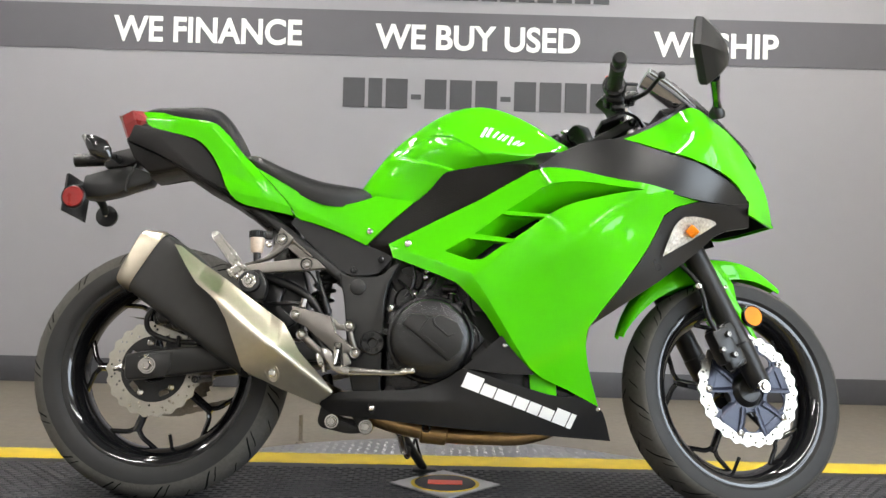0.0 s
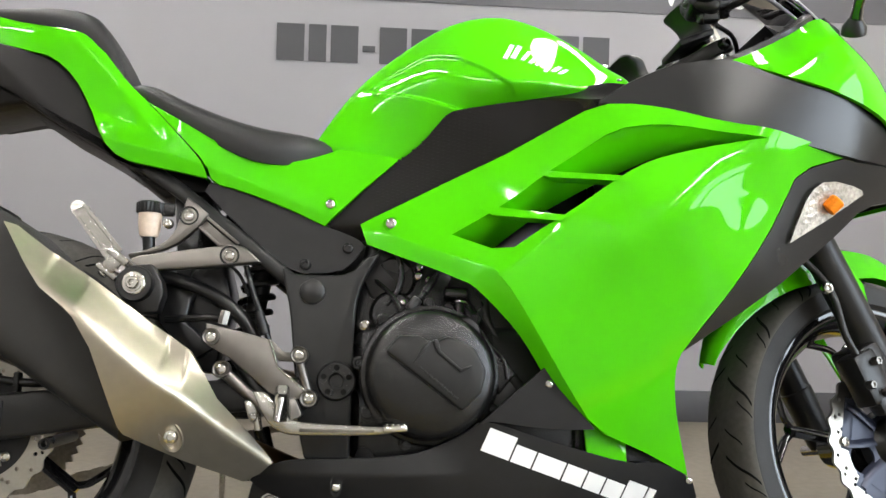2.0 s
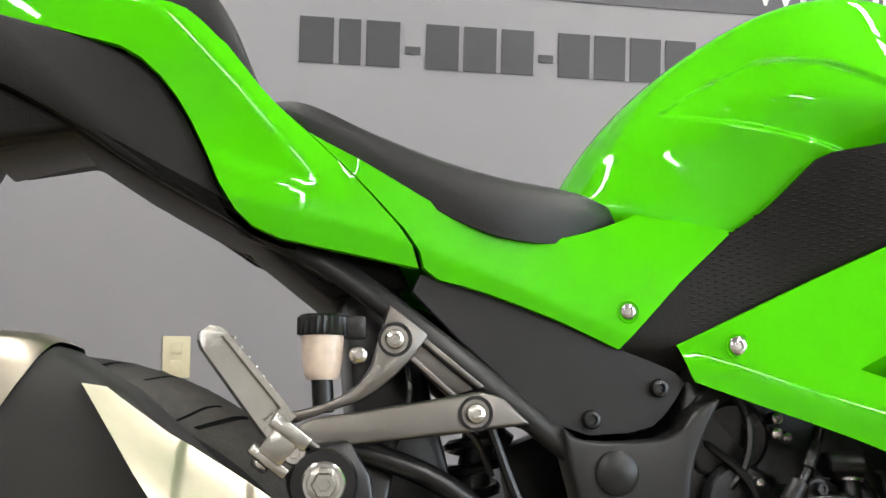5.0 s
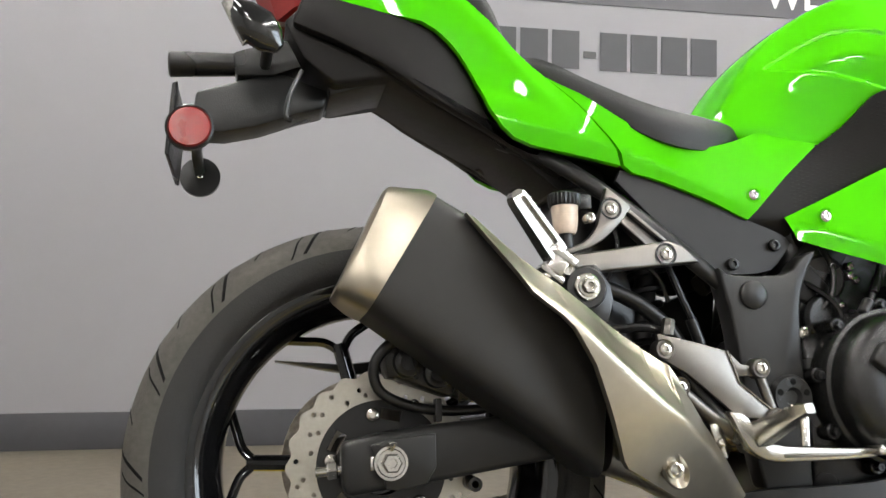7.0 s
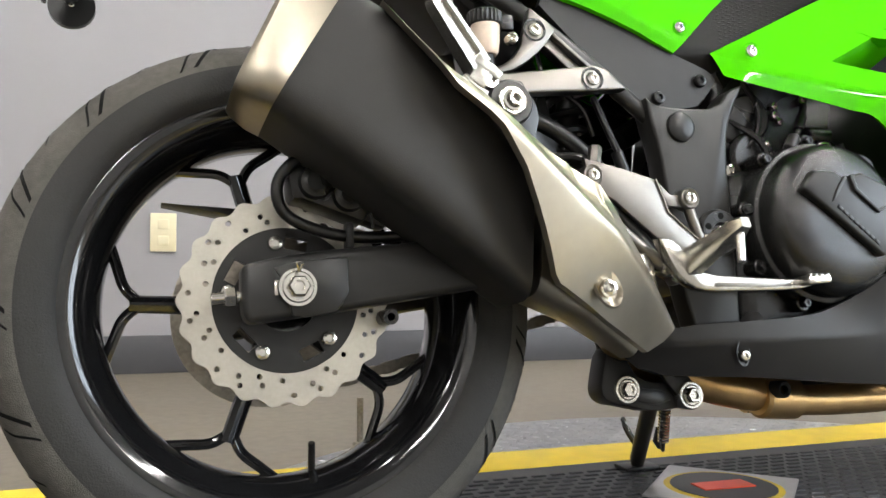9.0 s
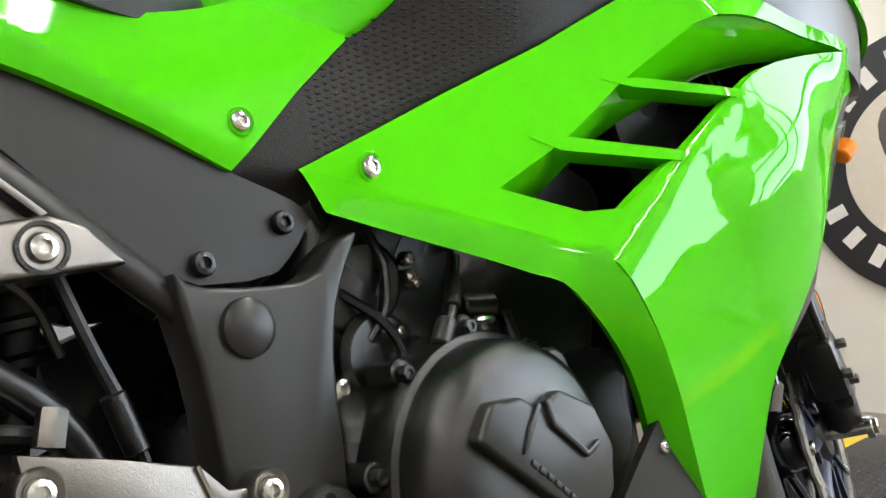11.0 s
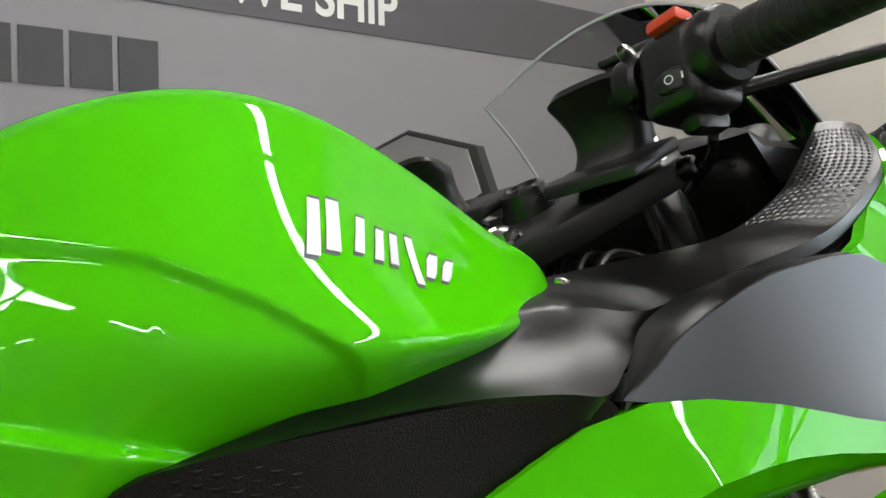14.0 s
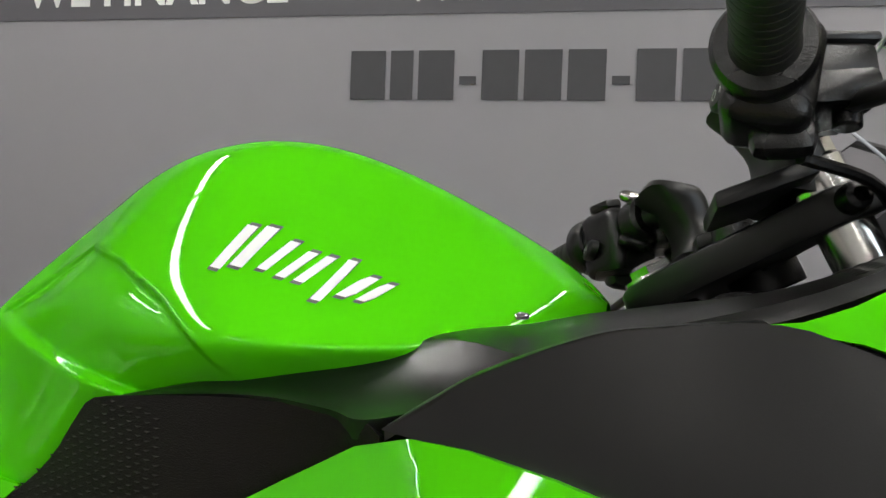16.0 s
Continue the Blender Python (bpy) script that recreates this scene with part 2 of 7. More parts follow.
def panel(outline, skin, thick=0.006, edge=0.003, step=0.025, hole=None, side=-1, soften=True):
    """A moulded panel: an outline in the x-z plane, laid on the surface y = skin(x, z), with a rolled edge and a turned-in rim."""
    from mathutils.geometry import tessellate_polygon
    edge = 0.0
    loops = [rounded(outline)] if soften else [outline]
    if hole:
        loops.append(rounded(hole))
    pts = [p for l in loops for p in l]
    bm = bmesh.new()
    vs = [bm.verts.new((x, 0, z)) for x, z in pts]
    for tri in tessellate_polygon([[Vector((x, z, 0)) for x, z in l] for l in loops]):
        try:
            bm.faces.new([vs[i] for i in tri])
        except ValueError:
            pass
    xs, zs = [p[0] for p in pts], [p[1] for p in pts]
    for lo, hi, nrm in ((min(xs), max(xs), (1, 0, 0)), (min(zs), max(zs), (0, 0, 1))):
        k = max(1, int((hi - lo) / step))
        for i in range(1, k):
            at = lo + (hi - lo) * i / k
            bmesh.ops.bisect_plane(bm, geom=bm.verts[:] + bm.edges[:] + bm.faces[:], plane_co=[at * c for c in nrm], plane_no=nrm)
    bmesh.ops.recalc_face_normals(bm, faces=bm.faces)
    for v in bm.verts:
        v.co.y = 0
    if edge:
        bmesh.ops.inset_region(bm, faces=bm.faces[:], thickness=edge, use_even_offset=False, use_boundary=True)
    lay = bm.verts.layers.float_vector.new("skin_normal")
    for v in bm.verts:
        x, z, h = v.co.x, v.co.z, 0.002
        v.co.y = skin(x, z)
        v[lay] = Vector(((skin(x + h, z) - skin(x - h, z)) / (2 * h), -1, (skin(x, z + h) - skin(x, z - h)) / (2 * h))).normalized() * -side
    rim = [e for e in bm.edges if e.is_boundary]
    for v in {v for e in rim for v in e.verts}:
        v.co.y -= side * edge
        if edge:
            v[lay] = Vector()
    r = bmesh.ops.extrude_edge_only(bm, edges=rim)
    for v in r["geom"]:
        if isinstance(v, bmesh.types.BMVert):
            v.co.y -= side * thick
    return bm


def plate(outline, y0, y1, bevel=0.002, soften=False, seg=2):
    """A flat plate: an outline in the x-z plane between y0 and y1, with rounded edges."""
    bm = bmesh.new()
    pts = rounded(outline) if soften else outline
    f = bm.faces.new([bm.verts.new((x, y0, z)) for x, z in pts])
    r = bmesh.ops.extrude_face_region(bm, geom=[f])
    for v in r["geom"]:
        if isinstance(v, bmesh.types.BMVert):
            v.co.y = y1
    bmesh.ops.recalc_face_normals(bm, faces=bm.faces)
    if bevel:
        es = [e for e in bm.edges if e.calc_face_angle(0) > 0.3]
        bmesh.ops.bevel(bm, geom=es, offset=bevel, segments=seg, affect="EDGES", profile=0.5, clamp_overlap=True)
    return bm


def loft(sections, close=True, caps=True):
    bm = bmesh.new()
    rings = [[bm.verts.new(p) for p in s] for s in sections]
    n = len(rings[0])
    for a, b in zip(rings, rings[1:]):
        for k in range(n if close else n - 1):
            bm.faces.new((a[k], a[(k + 1) % n], b[(k + 1) % n], b[k]))
    if caps and close:
        bm.faces.new(rings[0][::-1])
        bm.faces.new(rings[-1])
    return bm


def mirrored(bm):
    """Adds the other half across the x-z plane."""
    r = bmesh.ops.duplicate(bm, geom=bm.verts[:] + bm.edges[:] + bm.faces[:])
    for v in r["geom"]:
        if isinstance(v, bmesh.types.BMVert):
            v.co.y = -v.co.y
    return bm


def bolt(parent, p, r=0.008, h=0.005, mat=None, d=(0, -1, 0), socket=True, name="bolt", flange=0.0):
    """A round-headed socket bolt or a flanged hexagon bolt with its end at p, facing d."""
    m = axis_to(p, Vector(p) + Vector(d))
    if socket:
        bm = lathe([(r, -h), (r, h * 0.3), (r * 0.85, h * 0.8), (r * 0.5, h), (r * 0.45, h * 0.2), (0, h * 0.2)], m, 16)
    else:
        bm = bmesh.new()
        if flange:
            add_lathe(bm, [(flange, -h), (flange, 0), (flange * 0.92, 0.0015), (r * 0.9, 0.0015)], m, 24)
        add_lathe(bm, [(r, -h), (r, h * 0.8), (r * 0.85, h), (r * 0.5, h), (r * 0.45, h * 0.7), (0, h * 0.7)], m, 6)
    return part(name, bm, mat or ZINC, parent)


# ---- the showroom ----
def slab(name, size, at, mat, label, category, bevel=0.0, rz=0.0, kind="structure"):
    ob = finish(name, box(size, Matrix(), bevel), mat)
    ob.matrix_basis = pose(*at, 0, 0, rz)
    return tagged(ob, label, category, "", kind)


slab("floor", (7.4, 8.2, 0.1), (-0.6, -1.5, -0.060), FLOORP, "brown-grey sealed concrete showroom floor with fine speckle", "floor")
slab("wall_north", (7.4, 0.12, 3.0), (-0.6, 1.91, 1.5), WALLP, "smooth lilac-grey painted showroom wall behind the motorcycle", "wall")
# unseen west wall, added to close the room
slab("wall_west", (0.12, 7.0, 3.0), (-3.9, -1.65, 1.5), DARKP, "plain mid-grey side wall, unseen, added to close the room", "wall")
# unseen ceiling, kept grey so that paint reflections stay dark
slab("ceiling", (7.4, 8.2, 0.1), (-0.6, -1.5, 3.05), CEILP, "grey painted showroom ceiling with fluorescent panels, unseen", "ceiling")

# unseen south wall, added; it bounces fill onto the motorcycle's flank
slab("wall_south", (7.4, 0.12, 3.0), (-0.6, -5.2, 1.5), DARKP, "plain mid-grey wall, unseen, added to bounce fill light", "wall")

# east wall with a shop window towards the street
X_E = 2.60
WIN = (-3.6, -0.75, 0.45, 2.55)
east = bmesh.new()
for y0, y1, z0, z1 in ((WIN[1], 1.85, -0.01, 3.0), (-5.2, WIN[0], -0.01, 3.0), (WIN[0], WIN[1], -0.01, WIN[2]), (WIN[0], WIN[1], WIN[3], 3.0)):
    add_box(east, (0.12, y1 - y0, z1 - z0), Matrix.Translation((X_E + 0.06, (y0 + y1) / 2, (z0 + z1) / 2)))
tagged(finish("wall_east", east, SIDEP), "warm off-white painted side wall with a round sign", "wall", "", "structure")
window = thing("window_1", "wide shop window with dark mullions", "window", "structure", Matrix.Translation((X_E + 0.06, 0, 0)))
for i in range(4):
    y = WIN[0] + (WIN[1] - WIN[0]) * i / 3
    part("mullion", box((0.1, 0.06, WIN[3] - WIN[2]), Matrix.Translation((0, y, (WIN[2] + WIN[3]) / 2)), 0.004), SATIN, window)
for z in (WIN[2], 1.9, WIN[3]):
    part("transom", box((0.09, WIN[1] - WIN[0], 0.05), Matrix.Translation((0, (WIN[0] + WIN[1]) / 2, z)), 0.004), SATIN, window)
wl = bpy.data.lights.new("window_light", "AREA")
wl.shape, wl.size, wl.size_y, wl.energy, wl.color = "RECTANGLE", 2.8, 2.0, 160, (0.80, 0.90, 1.0)
wlo = new("window_light", wl)
wlo.matrix_basis = look((X_E + 0.16, -2.17, 1.5), (0, -2.17, 1.5))

# fluorescent strip lights under the ceiling
TUBE = emitter("fluorescent_diffuser", (1.0, 0.975, 0.93), 76.0)
lamp0 = None
for x, ys in ((-3.45, (-1.88,)), (-1.55, (0.80, -0.54, -3.22, -4.44)), (1.42, (0.80, -0.54, -1.88, -3.22, -4.44))):
    for y in ys:
        if lamp0 is None:
            lamp0 = thing("ceiling_light", "long fluorescent strip light with a white housing", "ceiling light", "", Matrix.Translation((x, y, 3.0)), "ceiling lights")
            part("housing", box((0.20, 1.30, 0.05), Matrix.Translation((0, 0, -0.025)), 0.006), CEILP, lamp0)
            part("diffuser", box((0.12, 1.24, 0.02), Matrix.Translation((0, 0, -0.058)), 0.004), TUBE, lamp0, "glowing white diffuser")
        else:
            copy_thing(lamp0, Matrix.Translation((x, y, 3.0)))

# banner band on the north wall, with its lettering
YW = 1.85
slab("trim_band", (6.2, 0.004, 0.203), (-0.55, YW - 0.002, 1.578), BANDP, "dark grey banner band with white lettering", "banner")
slab("baseboard", (7.3, 0.012, 0.113), (-0.6, YW - 0.006, 0.0465), BASEP, "dark grey vinyl baseboard along the wall", "baseboard", 0.002)


def lettering(name, body, x0, x1, z0, height, mat, label):
    cu = bpy.data.curves.new(name, "FONT")
    cu.body, cu.size, cu.extrude, cu.offset = body, 1.0, 0.0, 0.026
    tmp = new("tmp", cu)
    bpy.context.view_layer.update()
    dg = bpy.context.evaluated_depsgraph_get()
    me = bpy.data.meshes.new_from_object(tmp.evaluated_get(dg))
    bpy.data.objects.remove(tmp)
    bm = bmesh.new()
    bm.from_mesh(me)
    lx, hx = min(v.co.x for v in bm.verts), max(v.co.x for v in bm.verts)
    lz, hz = min(v.co.y for v in bm.verts), max(v.co.y for v in bm.verts)
    for v in bm.verts:
        v.co = Vector((x0 + (v.co.x - lx) / (hx - lx) * (x1 - x0), YW - 0.006, z0 + (v.co.y - lz) / (hz - lz) * height))
    ob = finish(name, bm, mat)
    return tagged(ob, label, "sign lettering", "", "structure")


lettering("sign_finance", "WE FINANCE", -1.521, -0.682, 1.513, 0.117, WHITE, "bold white capitals reading WE FINANCE on the band")
lettering("sign_buy_used", "WE BUY USED", -0.356, 0.554, 1.510, 0.113, WHITE, "bold white capitals reading WE BUY USED on the band")
lettering("sign_ship", "WE SHIP", 0.881, 1.435, 1.507, 0.113, WHITE, "bold white capitals reading WE SHIP on the band")
# the long number below the band, as plain bars
number = thing("number_bars", "row of plain dark bars below the banner band", "sign", "structure")
x = -0.493
for k, w in enumerate((0.097, 0.062, 0.097, 0.045, 0.097, 0.097, 0.097, 0.045, 0.097, 0.097, 0.097, 0.097)):
    dash = w == 0.045
    part("bar", box((w, 0.003, 0.022 if dash else 0.131), Matrix.Translation((x + w / 2, YW - 0.003, 1.30 if dash else 1.314))), DIGIT, number)
    x += w + 0.0155
web = thing("web_bars", "row of plain dark bars above the banner band", "sign", "structure")
x = -0.47
for k in range(14):
    part("bar", box((0.07, 0.003, 0.075), Matrix.Translation((x + 0.035, YW - 0.003, 1.772))), DIGIT, web)
    x += 0.083
# wall socket
sock = thing("wall_socket", "small ivory plastic wall socket plate", "socket", "", Matrix.Translation((-0.805, YW - 0.004, 0.41)))
part("cover_plate", box((0.075, 0.008, 0.115), Matrix(), 0.003), OUTLETP, sock)
for z in (-0.025, 0.025):
    part("receptacle", box((0.032, 0.006, 0.03), Matrix.Translation((0, -0.004, z)), 0.002), OUTLETP, sock)

# round sign on the east wall
sign = thing("round_sign", "round black wall sign with white letters round a beige centre", "sign", "", pose(X_E - 0.001, 0.455, 0.82, 0, 0, 0))
to_west = Matrix.Rotation(radians(-90), 4, "Y")
part("disc", lathe([(0, 0), (0.44, 0), (0.44, 0.016), (0.43, 0.020), (0, 0.020)], to_west, 72), SIGNB, sign)
part("centre", lathe([(0, 0.0225), (0.275, 0.0225), (0.278, 0.019)], to_west, 64), SIGNT, sign, "beige centre")
SIGNW = material("sign_white_letters", (0.62, 0.60, 0.56), 0.5, vary=0.04)
for k in range(22):
    a = 0.05 + 0.2856 * k
    sign_m = to_west @ Matrix.Rotation(a, 4, "Z") @ Matrix.Translation((0.352, 0, 0.021))
    letter = {0: "R", 1: "E", 21: "H", 20: "A"}.get(k)
    if letter:
        cu = bpy.data.curves.new("letter", "FONT")
        cu.body, cu.size, cu.extrude, cu.offset, cu.align_x, cu.align_y = letter, 0.105, 0.001, 0.002, "CENTER", "CENTER"
        tmp = new("tmp", cu)
        bpy.context.view_layer.update()
        me = bpy.data.meshes.new_from_object(tmp.evaluated_get(bpy.context.evaluated_depsgraph_get()))
        bpy.data.objects.remove(tmp)
        bm = bmesh.new()
        bm.from_mesh(me)
        bm.transform(sign_m @ Matrix.Rotation(radians(-90), 4, "Z"))
        part("letter", bm, SIGNW, sign, "white capital letter " + letter)
    elif k not in (5, 6, 16, 17):
        part("bar", box((0.070, 0.042, 0.003), sign_m), SIGNW, sign)
SIGNR = material("sign_dark_red", (0.10, 0.016, 0.016), 0.5)
SIGNG = material("sign_mid_grey", (0.09, 0.085, 0.08), 0.5)
for dx, dy, sx, sy, turn, mt in ((0.05, 0.06, 0.16, 0.09, 0.5, SIGNG), (-0.07, 0.03, 0.15, 0.08, 0.2, SIGNR), (-0.12, -0.05, 0.12, 0.07, 1.2, SIGNB)):
    part("emblem_shape", lathe([(0, 0.0265), (0.9, 0.0265), (1.0, 0.0235)], to_west @ Matrix.Translation((dx, dy, 0)) @ Matrix.Rotation(turn, 4, "Z") @ Matrix.Diagonal((sx, sy, 1, 1)), 18), mt, sign)

orn = thing("wall_ornament", "small cream plaster ornament with two hollows on the wall", "wall ornament", "", Matrix.Translation((X_E - 0.002, 0.83, 1.235)))
CREAM = material("cream_plaster", (0.72, 0.64, 0.48), 0.55, vary=0.10, scale=30, bump=0.3, bump_scale=60)
bo = bmesh.new()
bmesh.ops.create_uvsphere(bo, u_segments=28, v_segments=18, radius=1.0)
for v in bo.verts:
    d = v.co.copy()
    dent = sum(0.45 * math.exp(-((d.y - q) ** 2 + (d.z + 0.12) ** 2) / 0.045) for q in (-0.36, 0.36)) if d.x < 0 else 0.0
    v.co = Vector((min(0.0, d.x * (1 - dent)) * 0.06, d.y * 0.10 * (1 - 0.22 * max(0.0, -d.z)), d.z * 0.085))
part("body", bo, CREAM, orn)

# turntable of diamond plate, rubber mat with yellow edge, emblem plate
MAT_TURN = 2.4
table = thing("turntable", "round silver diamond-plate turntable set in the floor", "turntable", "", Matrix.Translation((0.02, -0.05, -0.0100)))
part("deck", lathe([(0, 0.004), (0.885, 0.004), (0.893, 0.0)], Matrix(), 96), PLATE, table)
studs = bmesh.new()
for i in range(-34, 35):
    for j in range(0, 36):
        x, y = i * 0.026, j * 0.026 + 0.02
        if 0.30 < y + 0.0 and x * x + y * y < 0.87 ** 2:
            a = radians(45 if (i + j) % 2 else -45)
            m = Matrix.Translation((x, y, 0.004)) @ Matrix.Rotation(a, 4, "Z")
            p = [m @ Vector(c) for c in ((-0.011, 0, 0), (0, -0.0035, 0), (0.011, 0, 0), (0, 0.0035, 0), (0, 0, 0.0022))]
            v = [studs.verts.new(c) for c in p]
            for a1, b1 in ((0, 1), (1, 2), (2, 3), (3, 0)):
                studs.faces.new((v[a1], v[b1], v[4]))
tagged(part("raised_studs", studs, PLATE, table), kind="stuff")

post = thing("floor_post", "slim grey metal post standing at the edge of the turntable", "post", "", Matrix.Translation((-0.459, 0.71, -0.007)))
part("rod", rod((0, 0, 0), (0, 0, 0.090), 0.0065, 14), CHAIN, post)
part("foot", lathe([(0, 0.006), (0.012, 0.006), (0.015, 0.0), (0, 0.0)], Matrix(), 18), CHAIN, post)

mat_m = Matrix.Translation((0.03, 0, -0.0115)) @ Matrix.Rotation(radians(MAT_TURN), 4, "Z")
mat = thing("rubber_mat", "black anti-slip rubber mat with a yellow border strip", "floor mat", "", mat_m)
part("sheet", box((4.4, 1.20, 0.005), Matrix.Translation((0, -0.165, 0.0085)), 0.001), MATP, mat)
part("yellow_edge", box((4.4, 0.125, 0.005), Matrix.Translation((0, 0.4985, 0.0085)), 0.001), YELLOW, mat, "yellow border strip")
part("yellow_edge", box((4.4, 0.125, 0.005), Matrix.Translation((0, -0.8285, 0.0085)), 0.001), YELLOW, mat, "yellow border strip")
ribs = bmesh.new()
for i in range(-62, 63):
    for j in range(0, 40):
        x, y = i * 0.034 + (0.017 if j % 2 else 0), -0.42 + j * 0.0205
        if abs(x) > 1.9 or y > 0.425:
            continue
        w, d, h = 0.0125, 0.0042, 0.0022
        v = [ribs.verts.new((x + sx * ww, y + sy * dd, z)) for z, ww, dd in ((0.011, w, d), (0.011 + h, w * 0.85, d * 0.6))
             for sx, sy in ((-1, -1), (1, -1), (1, 1), (-1, 1))]
        for q in ((4, 5, 6, 7), (0, 1, 5, 4), (1, 2, 6, 5), (2, 3, 7, 6), (3, 0, 4, 7)):
            ribs.faces.new([v[c] for c in q])
tagged(part("tread_ribs", ribs, MATP, mat), kind="stuff")
emb = thing("emblem_plate", "square silver plate with a red and black round emblem", "floor plate", "", Matrix.Translation((0.0, 0.215, 0.003)) @ Matrix.Rotation(radians(47), 4, "Z"))
part("plate", box((0.205, 0.205, 0.004), Matrix(), 0.001), PLATE, emb)
part("ring", lathe([(0, 0.0028), (0.088, 0.0028), (0.09, 0.002)], Matrix(), 40), YELLOW, emb)
part("emblem", lathe([(0, 0.0036), (0.08, 0.0036), (0.08, 0.0028)], Matrix(), 40), SIGNB, emb)
part("bar", box((0.09, 0.04, 0.002), Matrix.Translation((0, 0, 0.0042)) @ Matrix.Rotation(radians(-47), 4, "Z")), REDBTN, emb)


# ---- the motorcycle: side surfaces (x forward, y left, z up from the rear contact patch) and panel outlines ----
def soft(u, k=0.0018):
    """A ramp that starts with a small radius."""
    return u if u > 30 * k else k * math.log1p(math.exp(max(-30.0, u / k)))


def ease(t):
    t = min(1.0, max(0.0, t))
    return t * t * (3 - 2 * t)


def fold_depth(fold, x, z):
    """How far (x, z) lies below a fold line given from back to front; negative above it and past its ends."""
    for (a, b), (c, d) in zip(fold, fold[1:]):
        if a <= x <= c:
            return (b + (d - b) * (x - a) / (c - a) - z) * math.cos(math.atan2(d - b, c - a))
    return -1.0


fair_rear = spline_surface([(0.544, -0.112, 0.607), (0.594, -0.136, 0.611), (0.677, -0.175, 0.581), (0.713, -0.179, 0.630), (0.800, -0.203, 0.684), (0.900, -0.229, 0.784),
    (0.925, -0.258, 0.738), (0.744, -0.227, 0.520), (0.839, -0.251, 0.604), (0.917, -0.268, 0.661)], 1.5e-3)
FAIR_CREASE = [(0.640, 0.428), (0.744, 0.520), (0.839, 0.604), (0.917, 0.662), (0.927, 0.738), (0.898, 0.800)]


def past_crease(x, z):
    """Signed distance to the fairing's crease, positive in front of it."""
    best, sign = 9.0, 1.0
    for (a, b), (c, d) in zip(FAIR_CREASE, FAIR_CREASE[1:]):
        ux, uz = c - a, d - b
        t = min(1.0, max(0.0, ((x - a) * ux + (z - b) * uz) / (ux * ux + uz * uz)))
        r = math.hypot(x - a - t * ux, z - b - t * uz)
        if r < best - 1e-9:
            best, sign = r, 1.0 if (x - a) * uz - (z - b) * ux > 0 else -1.0
    return best * sign


FAIR_BEND = spline_surface([(x, (y - fair_rear(x, z)) / past_crease(x, z), z) for x, y, z in (
    (1.074, -0.272, 0.721), (1.133, -0.280, 0.718), (1.190, -0.258, 0.695), (1.280, -0.240, 0.717), (1.012, -0.224, 0.446), (1.060, -0.120, 0.235),
    (0.860, -0.212, 0.400), (1.399, -0.168, 0.704), (1.186, -0.221, 0.586), (0.950, -0.165, 0.280), (1.030, -0.272, 0.600), (1.000, -0.268, 0.745))], 4e-4)


def FAIR_SKIN(x, z):
    """A flat rear face, and a front face with a soft rising ridge that bends away from it at a crease beside the vent."""
    d = past_crease(x, z)
    off, along = 0.617 * (x - 0.92) - 0.787 * (z - 0.565), 0.787 * (x - 0.92) + 0.617 * (z - 0.565)
    ridge = 0.011 * math.exp(-(off / 0.042) ** 2) * math.exp(-(max(0.0, abs(along - 0.12) - 0.11) / 0.06) ** 2)
    return fair_rear(x, z) + FAIR_BEND(x, z) * soft(d, 0.0022) - ridge * ease(d / 0.03)


COWL_FACE = spline_surface([(0.895, -0.231, 0.785), (0.957, -0.243, 0.782), (0.945, -0.240, 0.818), (0.997, -0.252, 0.839), (1.074, -0.265, 0.849),
    (1.165, -0.273, 0.822), (1.067, -0.268, 0.752), (1.168, -0.270, 0.733), (1.275, -0.250, 0.716), (1.270, -0.262, 0.790), (1.360, -0.215, 0.760),
    (1.405, -0.165, 0.725)], 4e-4)


BELLY_SKIN = spline_surface([(0.523, -0.149, 0.222), (0.424, -0.142, 0.26), (0.388, -0.1, 0.224), (0.825, -0.185, 0.371), (1.049, -0.123,
    0.231), (1.092, -0.063, 0.159), (0.75, -0.165, 0.2), (0.7, -0.178, 0.28), (0.9, -0.165, 0.24)])
KNEE_SKIN = spline_surface([(0.5, -0.104, 0.61), (0.690, -0.164, 0.790), (0.605, -0.116, 0.721), (0.882, -0.229, 0.789), (0.814, -0.203, 0.795),
    (0.56, -0.112, 0.64), (0.75, -0.178, 0.745), (0.874, -0.214, 0.770)], 4e-4)
TAIL_SKIN = spline_surface([(0.5, -0.118, 0.642), (0.493, -0.117, 0.61), (0.605, -0.116, 0.722), (0.51, -0.114, 0.736), (0.43, -0.120, 0.71), (0.315, -0.122, 0.672),
    (0.219, -0.124, 0.786), (0.178, -0.119, 0.706), (0.139, -0.104, 0.767), (0.09, -0.104, 0.899), (-0.137, -0.045, 0.924), (-0.02, -0.082, 0.9),
    (0.36, -0.122, 0.700), (0.40, -0.121, 0.66)], 1.2e-3)
NOSE_SKIN = spline_surface([(1.027, -0.215, 0.844), (1.081, -0.257, 0.848), (1.165, -0.272, 0.825), (1.27, -0.268, 0.8), (1.36, -0.225,
    0.775), (1.3, -0.25, 0.86), (1.4, -0.17, 0.73), (1.43, -0.15, 0.705), (1.285, -0.178, 0.962), (1.34, -0.135,
    0.945), (1.41, -0.09, 0.915), (1.475, -0.04, 0.85), (1.505, -0.02, 0.79), (1.52, -0.005, 0.75), (1.525, 0,
    0.702), (1.15, -0.245, 0.878), (1.221, -0.232, 0.925)])
